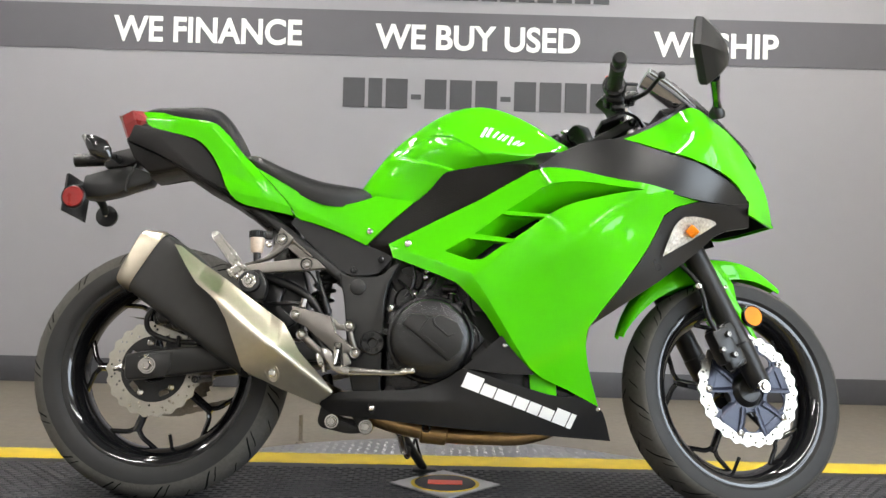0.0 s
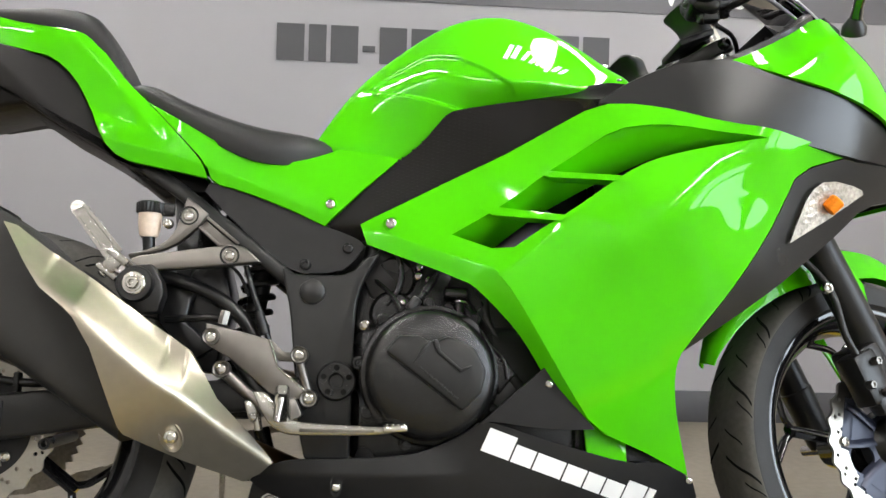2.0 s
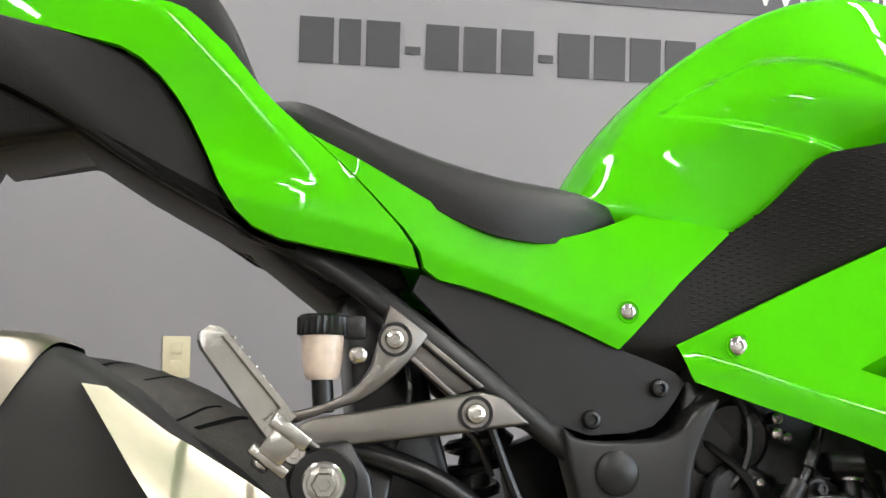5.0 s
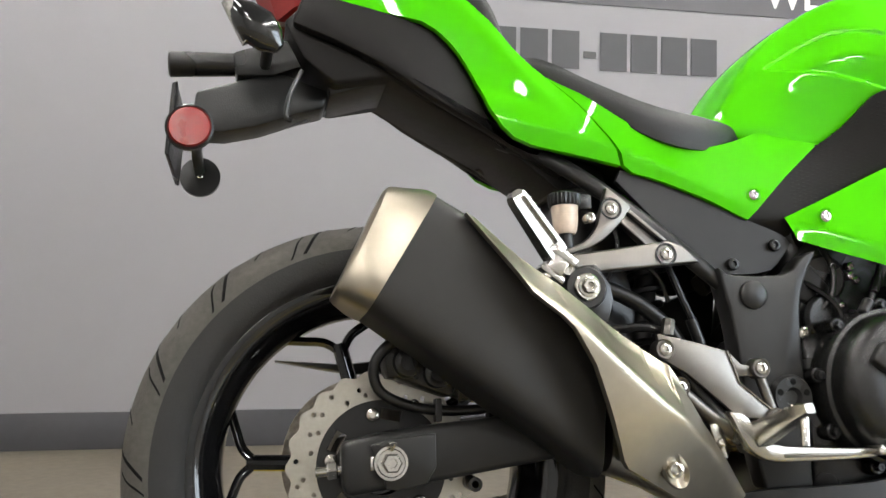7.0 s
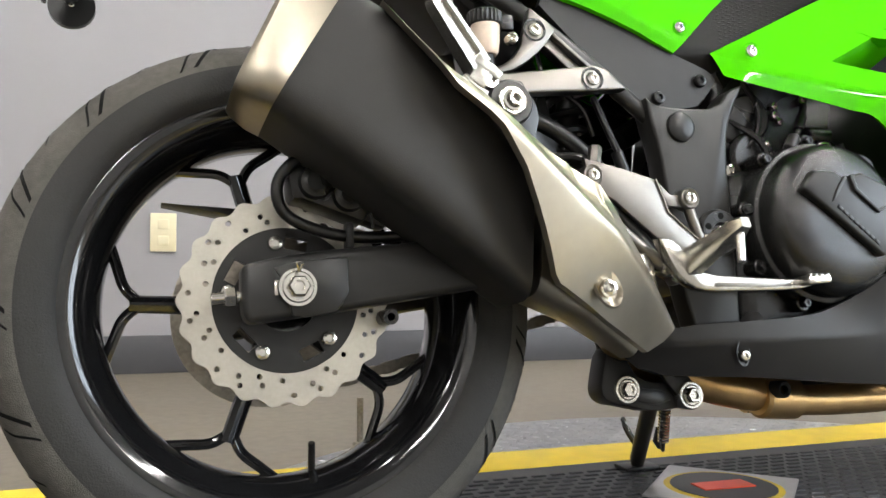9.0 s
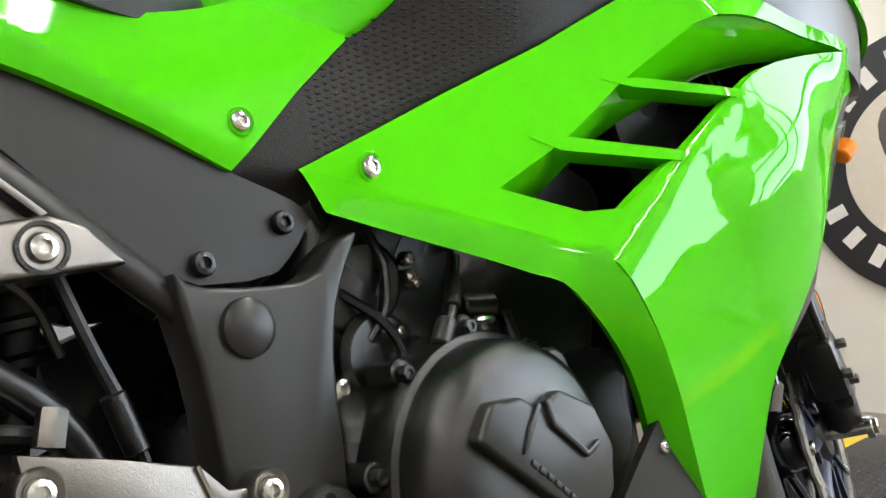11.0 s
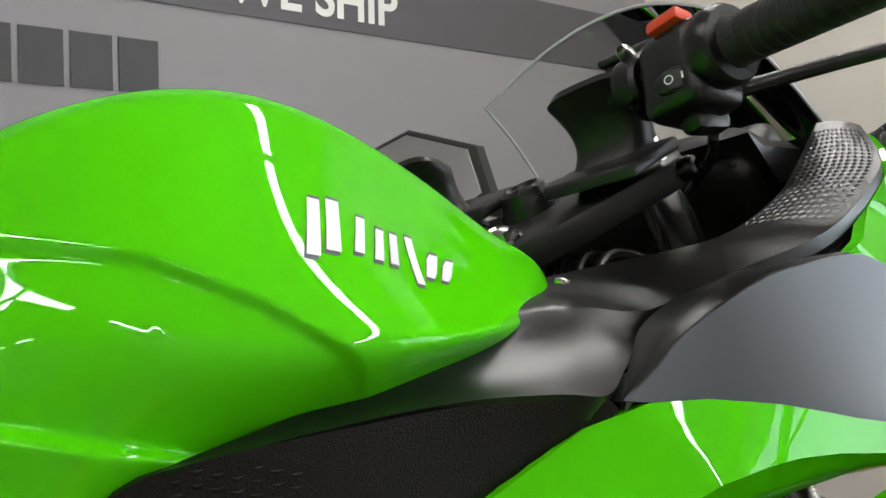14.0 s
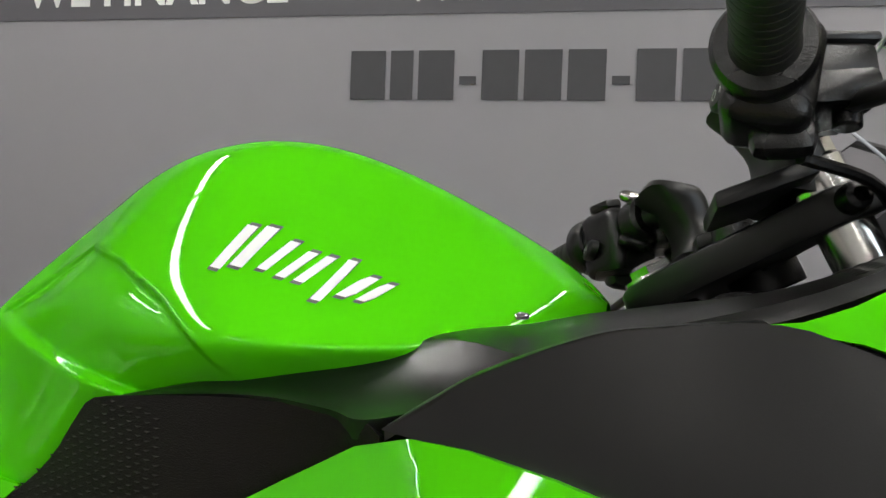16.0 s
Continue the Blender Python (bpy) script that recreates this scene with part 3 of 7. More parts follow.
TAIL_COWL = [(-0.106, 0.947), (-0.058, 0.946), (0.030, 0.926), (0.092, 0.911), (0.122, 0.902), (0.152, 0.864), (0.180, 0.828),
    (0.214, 0.796), (0.262, 0.746), (0.303, 0.702), (0.312, 0.677), (0.241, 0.691), (0.178, 0.704), (0.148, 0.734),
    (0.123, 0.792), (0.098, 0.835), (0.063, 0.868), (0.021, 0.879), (-0.030, 0.893), (-0.038, 0.889), (-0.072, 0.899),
    (-0.075, 0.919)]
SEAT_PANEL = [(0.216, 0.795), (0.250, 0.774), (0.282, 0.756), (0.321, 0.734), (0.359, 0.716), (0.386, 0.708), (0.412, 0.704),
    (0.435, 0.705), (0.470, 0.714), (0.504, 0.727), (0.514, 0.7325), (0.606, 0.7185), (0.600, 0.713), (0.552, 0.670),
    (0.492, 0.609), (0.465, 0.621), (0.438, 0.633), (0.400, 0.647), (0.362, 0.660), (0.319, 0.670), (0.310, 0.698),
    (0.264, 0.746)]
KNEE = [(0.620, 0.726), (0.643, 0.745), (0.665, 0.771), (0.678, 0.784), (0.701, 0.788), (0.754, 0.792), (0.814, 0.795),
    (0.860, 0.792), (0.884, 0.789), (0.892, 0.782), (0.888, 0.768), (0.874, 0.756), (0.813, 0.724), (0.754, 0.693),
    (0.696, 0.665), (0.636, 0.633), (0.598, 0.610), (0.560, 0.589), (0.525, 0.589), (0.509, 0.601), (0.496, 0.613),
    (0.515, 0.631), (0.553, 0.669), (0.591, 0.707)]
FAIRING = [(0.547, 0.613), (0.604, 0.640), (0.670, 0.672), (0.761, 0.714), (0.826, 0.749), (0.893, 0.784), (0.957, 0.779),
    (1.067, 0.749), (1.168, 0.731), (1.275, 0.715), (1.186, 0.686), (1.164, 0.636), (1.137, 0.585), (1.086, 0.512),
    (1.019, 0.424), (1.010, 0.403), (1.011, 0.365), (1.022, 0.315), (1.051, 0.238), (0.972, 0.275), (0.895, 0.306),
    (0.854, 0.361), (0.800, 0.446), (0.748, 0.526), (0.710, 0.545), (0.660, 0.567), (0.600, 0.5915)]
VENT = [(0.683, 0.589), (0.757, 0.556), (0.803, 0.589), (0.842, 0.612), (0.917, 0.666), (0.956, 0.687), (0.997, 0.700),
    (1.071, 0.716), (1.128, 0.723), (1.060, 0.734), (1.016, 0.741), (0.971, 0.745), (0.912, 0.739), (0.865, 0.708),
    (0.816, 0.677), (0.785, 0.653), (0.748, 0.626)]
VENT_IN = [(0.735, 0.572), (0.757, 0.556), (0.803, 0.589), (0.842, 0.612), (0.917, 0.666), (0.956, 0.687), (0.997, 0.700),
    (1.071, 0.716), (1.128, 0.723), (1.060, 0.724), (1.015, 0.719), (0.969, 0.709), (0.922, 0.689), (0.876, 0.667),
    (0.836, 0.645), (0.797, 0.620), (0.763, 0.594)]
FIN_A = [(0.799, 0.680), (0.830, 0.680), (0.919, 0.664), (0.910, 0.657), (0.824, 0.671)]
FIN_B = [(0.720, 0.630), (0.748, 0.629), (0.841, 0.608), (0.831, 0.600), (0.741, 0.617)]
SIGNAL_PANEL = [(1.275, 0.714), (1.345, 0.719), (1.406, 0.723), (1.414, 0.673), (1.329, 0.652), (1.284, 0.609), (1.245, 0.578),
    (1.176, 0.525), (1.089, 0.467), (1.019, 0.420), (1.086, 0.509), (1.140, 0.585), (1.167, 0.637), (1.187, 0.684)]
SIDE_COWL = [(0.893, 0.786), (0.920, 0.803), (0.945, 0.818), (0.997, 0.839), (1.032, 0.845), (1.074, 0.849), (1.097, 0.845), (1.161, 0.819), (1.261, 0.795),
    (1.356, 0.765), (1.400, 0.738), (1.405, 0.725), (1.345, 0.720), (1.275, 0.716), (1.168, 0.733), (1.067, 0.752),
    (0.957, 0.782)]
NOSE = [(1.028, 0.844), (1.066, 0.848), (1.098, 0.851), (1.152, 0.881), (1.200, 0.908), (1.240, 0.939), (1.272, 0.954),
    (1.328, 0.933), (1.391, 0.896), (1.459, 0.839), (1.495, 0.797), (1.514, 0.743), (1.525, 0.702), (1.445, 0.689),
    (1.401, 0.697), (1.408, 0.731), (1.352, 0.762), (1.262, 0.798), (1.164, 0.825), (1.098, 0.847)]
BELLY = [(0.390, 0.232), (0.419, 0.248), (0.453, 0.259), (0.526, 0.261), (0.623, 0.266), (0.668, 0.280), (0.706, 0.300),
    (0.729, 0.318), (0.760, 0.311), (0.829, 0.289), (0.955, 0.256), (0.995, 0.261), (1.058, 0.236), (1.076, 0.200),
    (1.091, 0.158), (1.032, 0.162), (0.879, 0.172), (0.761, 0.177), (0.657, 0.185), (0.553, 0.195), (0.473, 0.200),
    (0.424, 0.205)]
BELLY_TOP = [(0.727, 0.315), (0.820, 0.396), (0.856, 0.357), (0.894, 0.307), (0.861, 0.306), (0.809, 0.308), (0.745, 0.317)]
SIGNAL_LENS = [(1.239, 0.678), (1.310, 0.673), (1.316, 0.666), (1.255, 0.625), (1.182, 0.582), (1.192, 0.611), (1.209, 0.657)]
PIVOT_PLATE = [(0.433, 0.542), (0.444, 0.531), (0.486, 0.529), (0.535, 0.532), (0.555, 0.558), (0.578, 0.566), (0.559, 0.533),
    (0.548, 0.506), (0.542, 0.468), (0.542, 0.383), (0.540, 0.260), (0.475, 0.259), (0.463, 0.308), (0.454, 0.405),
    (0.446, 0.478), (0.436, 0.515)]
SIDE_COVER = [(0.315, 0.673), (0.361, 0.661), (0.415, 0.642), (0.492, 0.610), (0.525, 0.598), (0.547, 0.589), (0.555, 0.579),
    (0.538, 0.555), (0.517, 0.537), (0.445, 0.534), (0.395, 0.577), (0.348, 0.618), (0.308, 0.658)]
ARM_UP = [(0.275, 0.607), (0.286, 0.645), (0.319, 0.619), (0.300, 0.593), (0.268, 0.566), (0.235, 0.556), (0.208, 0.546),
    (0.203, 0.555), (0.228, 0.561), (0.256, 0.573), (0.271, 0.592)]
ARM_LOW = [(0.207, 0.536), (0.215, 0.550), (0.259, 0.556), (0.323, 0.566), (0.371, 0.574), (0.402, 0.545), (0.369, 0.541),
    (0.343, 0.538), (0.292, 0.533), (0.243, 0.529), (0.240, 0.519), (0.224, 0.519), (0.217, 0.528)]
HEEL_PLATE = [(0.328, 0.452), (0.378, 0.441), (0.420, 0.430), (0.427, 0.411), (0.433, 0.391), (0.454, 0.374), (0.476, 0.357), (0.472, 0.345), (0.442, 0.347), (0.424, 0.353),
    (0.393, 0.379), (0.364, 0.403), (0.334, 0.419)]
HEEL_EAR = [(0.418, 0.431), (0.424, 0.429), (0.440, 0.413), (0.452, 0.412), (0.462, 0.414), (0.462, 0.398), (0.435, 0.399), (0.426, 0.409)]

BIKE_M = Matrix.Translation((-0.70, 0.04, 0.0)) @ Matrix.Rotation(radians(0.8), 4, "Z") @ Matrix.Rotation(radians(-9.5), 4, "X")
bike = thing("motorcycle", "lime green and black sport motorcycle leaning on its side stand", "motorcycle", "", BIKE_M)
AXLE_R = Vector((-0.003, 0, 0.300))
AXLE_F = Vector((1.412, 0.0, 0.280))
STEER = radians(16)
RAKE = radians(26)
HEAD = Vector((1.363, 0, 0.288))
S = Matrix.Translation(HEAD) @ Matrix.Rotation(STEER, 4, Vector((-math.sin(RAKE), 0, math.cos(RAKE)))) @ Matrix.Translation(-HEAD)
TO_RIGHT = Matrix.Rotation(radians(90), 4, "X")      # local z points to the right side of the bike


def flip_side(bm):
    lay = bm.verts.layers.float_vector.get("skin_normal")
    for v in bm.verts:
        v.co.y = -v.co.y
        if lay:
            n = v[lay]
            v[lay] = Vector((n.x, -n.y, n.z))


def both(name, bm_maker, mat, label=""):
    """The right-hand panel and its mirrored left-hand twin."""
    a = part(name, bm_maker(), mat, bike, label)
    bm = bm_maker()
    flip_side(bm)
    part(name, bm, mat, bike, label)
    return a


# ---- wheels ----
def ring_plate(outer, inner, t, m, holes=()):
    from mathutils.geometry import tessellate_polygon
    loops = [outer, inner, *holes]
    pts = [p for l in loops for p in l]
    bm = bmesh.new()
    vs = [bm.verts.new((x, y, -t / 2)) for x, y in pts]
    for tri in tessellate_polygon([[Vector((x, y, 0)) for x, y in l] for l in loops]):
        try:
            bm.faces.new([vs[i] for i in tri])
        except ValueError:
            pass
    r = bmesh.ops.extrude_face_region(bm, geom=bm.faces[:])
    for v in r["geom"]:
        if isinstance(v, bmesh.types.BMVert):
            v.co.z += t
    bm.transform(m)
    return bm


def circle(r, n, wave=0.0, lobes=0, cx=0.0, cy=0.0):
    return [(cx + (r + wave * math.cos(lobes * 2 * math.pi * k / n)) * math.cos(2 * math.pi * k / n),
             cy + (r + wave * math.cos(lobes * 2 * math.pi * k / n)) * math.sin(2 * math.pi * k / n)) for k in range(n)]


def brake_disc(parent, m, r, inner, lobes, name="brake_disc"):
    holes = []
    for k in range(lobes):
        for j, rr in enumerate((0.22, 0.44, 0.66)):
            a = 2 * math.pi * (k + 0.5 + (j - 1) * 0.22) / lobes
            q = inner + (r - inner) * rr
            if (k + j) % 3 != 2:
                holes.append(circle(0.0032, 8, 0, 0, q * math.cos(a), q * math.sin(a)))
    return part(name, ring_plate(circle(r - 0.003, lobes * 8, 0.003, lobes), circle(inner, 60), 0.0045, m, holes), DISC, parent,
                "petal-edged drilled steel brake disc")


def wheel(m, tyre_r, tyre_w, rim_w, spoke_at, name, grooves, valve_at):
    """A cast wheel in a frame whose z axis is the axle, pointing to the right side."""
    w, hw = tyre_w / 2, rim_w / 2
    rim = part(name, lathe([(0.197, -hw + 0.02), (0.208, -hw + 0.004), (0.226, -hw), (0.230, -hw - 0.004), (0.231, -hw - 0.008), (0.226, -hw - 0.009),
                            (0.212, -hw - 0.002), (0.200, -hw + 0.012), (0.190, -hw + 0.03), (0.188, 0), (0.190, hw - 0.03), (0.200, hw - 0.012),
                            (0.212, hw + 0.002), (0.226, hw + 0.009), (0.231, hw + 0.008), (0.230, hw + 0.004), (0.226, hw), (0.208, hw - 0.004),
                            (0.197, hw - 0.02), (0.195, 0)], m, 96, True), RIM, bike, "gloss black cast wheel with forked spokes")
    n = 26
    prof = []
    for k in range(n + 1):
        a = math.pi * k / n
        c, s = math.cos(a), math.sin(a)
        y = w * math.copysign(abs(c) ** 0.85, c)
        prof.append((0.262 + (tyre_r - 0.262) * abs(s) ** 0.9, y))
    prof = [(0.224, hw + 0.002), (0.236, w * 0.97), (0.248, w * 1.0)] + prof + [(0.248, -w), (0.236, -w * 0.97), (0.224, -hw - 0.002)]
    part("tyre", lathe(prof, m, 128), RUBBER, rim, "black rubber road tyre with angled tread grooves")
    band = [p for p in prof if p[0] > 0.2625]
    part("tread_band", lathe([(r + 0.0007, y * 1.008) for r, y in band], m, 128), TREAD, rim, "scuffed grey-black tread")
    # grooves are not cut: near-black strips laid on the tread paint their shade
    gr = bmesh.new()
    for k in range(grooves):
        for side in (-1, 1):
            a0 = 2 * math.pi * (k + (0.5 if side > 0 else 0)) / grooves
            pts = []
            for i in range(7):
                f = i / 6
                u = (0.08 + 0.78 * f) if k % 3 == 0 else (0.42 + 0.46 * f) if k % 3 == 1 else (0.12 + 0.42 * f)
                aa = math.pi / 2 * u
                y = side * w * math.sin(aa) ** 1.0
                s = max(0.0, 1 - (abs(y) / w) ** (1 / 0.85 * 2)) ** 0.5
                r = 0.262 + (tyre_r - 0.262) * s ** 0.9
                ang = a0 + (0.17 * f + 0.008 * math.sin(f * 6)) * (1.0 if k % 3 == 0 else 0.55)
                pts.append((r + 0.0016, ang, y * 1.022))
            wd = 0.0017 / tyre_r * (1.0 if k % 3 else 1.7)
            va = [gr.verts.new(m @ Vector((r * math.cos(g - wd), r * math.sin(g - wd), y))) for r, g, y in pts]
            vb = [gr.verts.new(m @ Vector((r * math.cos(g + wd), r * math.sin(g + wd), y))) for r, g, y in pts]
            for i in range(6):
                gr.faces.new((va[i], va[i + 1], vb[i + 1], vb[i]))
    tagged(part("tread_groove_shade", gr, GROOVE, rim), kind="stuff")
    part("hub", lathe([(0, 0.07), (0.03, 0.07), (0.034, 0.06), (0.042, 0.035), (0.05, 0.0), (0.042, -0.035), (0.034, -0.07), (0, -0.07)], m, 32), RIM, rim)
    for k in range(5):
        base = m @ Matrix.Rotation(radians(spoke_at) + 2 * math.pi * k / 5, 4, "Z")
        sp = bmesh.new()
        for pts, wid in (([(0.035, 0, 0.0), (0.09, 0, 0.004), (0.160, 0, 0.006)], 0.0115),
                         ([(0.150, 0.002, 0.006), (0.166, 0.018, 0.006), (0.175, 0.042, 0.005), (0.184, 0.068, 0.003)], 0.0068),
                         ([(0.150, -0.002, 0.006), (0.166, -0.018, 0.006), (0.175, -0.042, 0.005), (0.184, -0.068, 0.003)], 0.0068)):
            tube([base @ Vector(p) for p in pts], wid, 8, 4, sp, 0.75)
        part("spoke", sp, RIM, rim)
    va = m @ Matrix.Rotation(radians(valve_at), 4, "Z")
    part("valve", rod(va @ Vector((0.192, 0.0, 0.012)), va @ Vector((0.158, 0.004, 0.03)), 0.0042, 10), BLACK, rim)
    return rim


MR = Matrix.Translation(AXLE_R) @ TO_RIGHT
rear = wheel(MR, 0.307, 0.142, 0.108, 34, "rear_wheel", 45, 281)
brake_disc(rear, MR @ Matrix.Translation((0, 0, 0.083)), 0.1145, 0.078, 22)
slots = [[(0.063 * math.cos(a + da) + dr * math.cos(a), 0.063 * math.sin(a + da) + dr * math.sin(a)) for da, dr in ((-0.20, -0.007), (0.20, -0.007), (0.20, 0.006), (-0.20, 0.006))] for a in (2 * math.pi * k / 5 + 0.13 for k in range(5))]
part("disc_carrier", ring_plate(circle(0.0785, 60), circle(0.034, 32), 0.006, MR @ Matrix.Translation((0, 0, 0.083)), slots), SATIN, rear, "black slotted disc carrier")
part("hub_face", lathe([(0.02, 0.070), (0.044, 0.070), (0.046, 0.060)], MR, 32), RIM, rear)
for k in range(5):
    a = 2 * math.pi * k / 5 + 0.5
    bolt(rear, MR @ Vector((0.062 * math.cos(a), 0.062 * math.sin(a), 0.088)), 0.0085, 0.005)
# sprocket and chain on the far side
part("sprocket", ring_plate(circle(0.104, 168, 0.004, 42), circle(0.05, 40), 0.006, MR @ Matrix.Translation((0, 0, -0.085))), CHAIN, rear, "steel rear sprocket")
chain = bmesh.new()
def chain_run(p, q, n):
    for i in range(n):
        c = Vector(p).lerp(Vector(q), (i + 0.5) / n)
        d = (Vector(q) - Vector(p)).normalized()
        ang = math.atan2(d.z, d.x)
        for dy in (-0.006, 0.006):
            add_box(chain, (0.0150, 0.0028, 0.0125 if i % 2 else 0.0155), Matrix.Translation(c + Vector((0, dy + 0.085, 0))) @ Matrix.Rotation(-ang, 4, "Y"))
for k in range(30):
    a0, a1 = math.pi / 2 + math.pi * k / 30 * 1.05, math.pi / 2 + math.pi * (k + 1) / 30 * 1.05
    r = 0.106
    chain_run(AXLE_R + Vector((r * math.cos(a0), 0, r * math.sin(a0))), AXLE_R + Vector((r * math.cos(a1), 0, r * math.sin(a1))), 1)
chain_run((0.0, 0, 0.407), (0.47, 0, 0.385), 34)
chain_run((0.015, 0, 0.194), (0.47, 0, 0.31), 34)
part("chain", chain, CHAIN, bike, "dull steel drive chain")

MF = S @ Matrix.Translation(AXLE_F) @ TO_RIGHT
front = wheel(MF, 0.285, 0.112, 0.078, 100, "front_wheel", 42, 264)
brake_disc(front, MF @ Matrix.Translation((0, 0, 0.072)), 0.1375, 0.1035, 26)
NAVY = material("dark_anodised_carrier", (0.028, 0.033, 0.055), 0.35, 0.3)
for k in range(5):
    base = MF @ Matrix.Rotation(2 * math.pi * k / 5 + 0.35, 4, "Z") @ Matrix.Translation((0, 0, 0.072))
    for s in (-1, 1):
        part("disc_carrier", tube([base @ Vector((0.045, s * 0.012, 0.0)), base @ Vector((0.08, s * 0.026, 0.0)), base @ Vector((0.106, s * 0.032, 0.0))], 0.010, 8, 3, None, 0.4), NAVY, front, "dark disc carrier arm")
    part("carrier_bridge", box((0.02, 0.085, 0.005), base @ Matrix.Translation((0.100, 0, 0)), 0.001), NAVY, front)
    bolt(front, base @ Vector((0.104, 0.031, 0.004)), 0.0085, 0.004, ZINC, MF.to_3x3() @ Vector((0, 0, 1)))
cut = [circle(0.0245, 24, 0, 0, 0.077 * math.cos(2 * math.pi * (k + 0.5) / 5 + 0.35), 0.077 * math.sin(2 * math.pi * (k + 0.5) / 5 + 0.35)) for k in range(5)]
part("carrier_plate", ring_plate(circle(0.1045, 60, 0.001, 10), circle(0.044, 40), 0.004, MF @ Matrix.Translation((0, 0, 0.0695)), cut), NAVY, front, "dark pierced disc carrier")
part("hub_cover", lathe([(0.0, 0.066), (0.05, 0.066), (0.054, 0.05), (0.03, 0.08), (0, 0.085)], MF, 32), BLACK, front)

# ---- fork, brake and fender, turned with the handlebar ----


FORK_TOP, FORK_LOW = Vector((1.098, 0, 0.955)), Vector((1.402, 0, 0.335))
for side in (-1, 1):
    off = Vector((0, side * 0.105, 0))
    d = (FORK_LOW - FORK_TOP).normalized()
    top, low = FORK_TOP + off, FORK_LOW + off
    mid = top + d * 0.33
    tube_o = part("fork_tube", rod(S @ top, S @ (top + d * 0.40), 0.0185, 24), CHROME, bike, "polished upper fork tube")
    part("fork_leg", rod(S @ (top + d * 0.36), S @ (low - d * 0.02), 0.0285, 24, 0.0275), SATIN, bike, "satin black lower fork leg")
    part("fork_cap", rod(S @ (top - d * 0.012), S @ (top + d * 0.006), 0.017, 6), ZINC, tube_o)
    lug = rod(S @ (low - d * 0.06), S @ (low + d * 0.055), 0.0295, 20, 0.025)
    part("fork_foot", lug, SATIN, bike)
part("front_axle", rod(S @ (AXLE_F + Vector((0, -0.142, 0))), S @ (AXLE_F + Vector((0, 0.142, 0))), 0.0095, 20), ZINC, bike)
bolt(bike, S @ (AXLE_F + Vector((0, -0.140, 0))), 0.0115, 0.008, ZINC, S.to_3x3() @ Vector((0, -1, 0)), False, "axle_nut", 0.016)
# caliper behind the right leg
cal = bmesh.new()
for c, sz in (((1.322, -0.118, 0.375), (0.05, 0.045, 0.085)), ((1.335, -0.10, 0.40), (0.045, 0.07, 0.06)), ((1.345, -0.125, 0.345), (0.05, 0.03, 0.05))):
    add_box(cal, sz, S @ Matrix.Translation(c) @ Matrix.Rotation(radians(-24), 4, "Y"), 0.009)
caliper = part("brake_caliper", cal, BLACK, bike, "black two-piston brake caliper")
for p in ((1.322, -0.146, 0.398), (1.335, -0.146, 0.35), (1.305, -0.145, 0.36)):
    bolt(caliper, S @ Vector(p), 0.0072, 0.006, CAST, S.to_3x3() @ Vector((0, -1, 0)), False)
part("brake_hose", tube([S @ Vector(p) for p in ((1.20, -0.10, 0.60), (1.255, -0.115, 0.545), (1.272, -0.128, 0.50), (1.283, -0.13, 0.44), (1.305, -0.13, 0.40))], 0.006, 10), BLACK, bike, "black rubber brake hose")
bolt(bike, S @ Vector((1.262, -0.128, 0.515)), 0.009, 0.006, ZINC)
# fender shell over the tyre
secs = []
for k in range(25):
    f = k / 24
    a = radians(158 - f * 100)
    r = 0.308 + 0.014 * math.sin(f * math.pi)
    half = 0.060 * (0.30 + 0.70 * min(1, 3.2 * f, 3.0 * (1 - f) + 0.25))
    drop = 0.05 * min(1, 2.2 * f) * min(1, 2.5 * (1 - f) + 0.2)
    c = Vector((1.398 + r * math.cos(a), 0, 0.288 + r * math.sin(a)))
    out = Vector((math.cos(a), 0, math.sin(a)))
    ring = []
    for y, dr in ((-1, -drop), (-1.0, -drop * 0.5), (-0.92, 0.0), (-0.6, 0.009), (0, 0.014), (0.6, 0.009), (0.92, 0.0), (1.0, -drop * 0.5), (1, -drop)):
        ring.append(S @ (c + out * dr + Vector((0, y * half, 0))))
    for y, dr in ((0.94, -drop), (0.9, -drop * 0.5), (0.85, -0.004), (0.55, 0.005), (0, 0.010), (-0.55, 0.005), (-0.85, -0.004), (-0.9, -drop * 0.5), (-0.94, -drop)):
        ring.append(S @ (c + out * dr + Vector((0, y * half, 0))))
    secs.append(ring)
part("front_fender", loft(secs), GREEN, bike, "glossy green front fender", 50)
for side in (-1, 1):
    st = plate([(1.302, 0.60), (1.36, 0.60), (1.40, 0.545), (1.405, 0.505), (1.440, 0.44), (1.468, 0.385), (1.462, 0.38), (1.425, 0.44), (1.375, 0.50), (1.33, 0.56)], side * 0.062, side * 0.068, 0.002)
    st.transform(S)
    part("fender_stay", st, GREEN, bike, "green fender side stay")
bolt(bike, S @ Vector((1.375, -0.069, 0.535)), 0.006, 0.004, ZINC, S.to_3x3() @ Vector((0, -1, 0)))
rfl = lathe([(0, 0.0), (0.023, 0.0), (0.0245, -0.003), (0.0245, -0.009), (0, -0.009)], S @ Matrix.Translation((1.412, -0.122, 0.453)) @ TO_RIGHT, 28)
refl = part("side_reflector", rfl, AMBER, bike, "round amber reflector on the fork")
part("reflector_rim", lathe([(0.0245, 0.001), (0.0268, 0.0), (0.0268, -0.012), (0.0, -0.012)], S @ Matrix.Translation((1.412, -0.122, 0.453)) @ TO_RIGHT, 28), BLACK, refl)

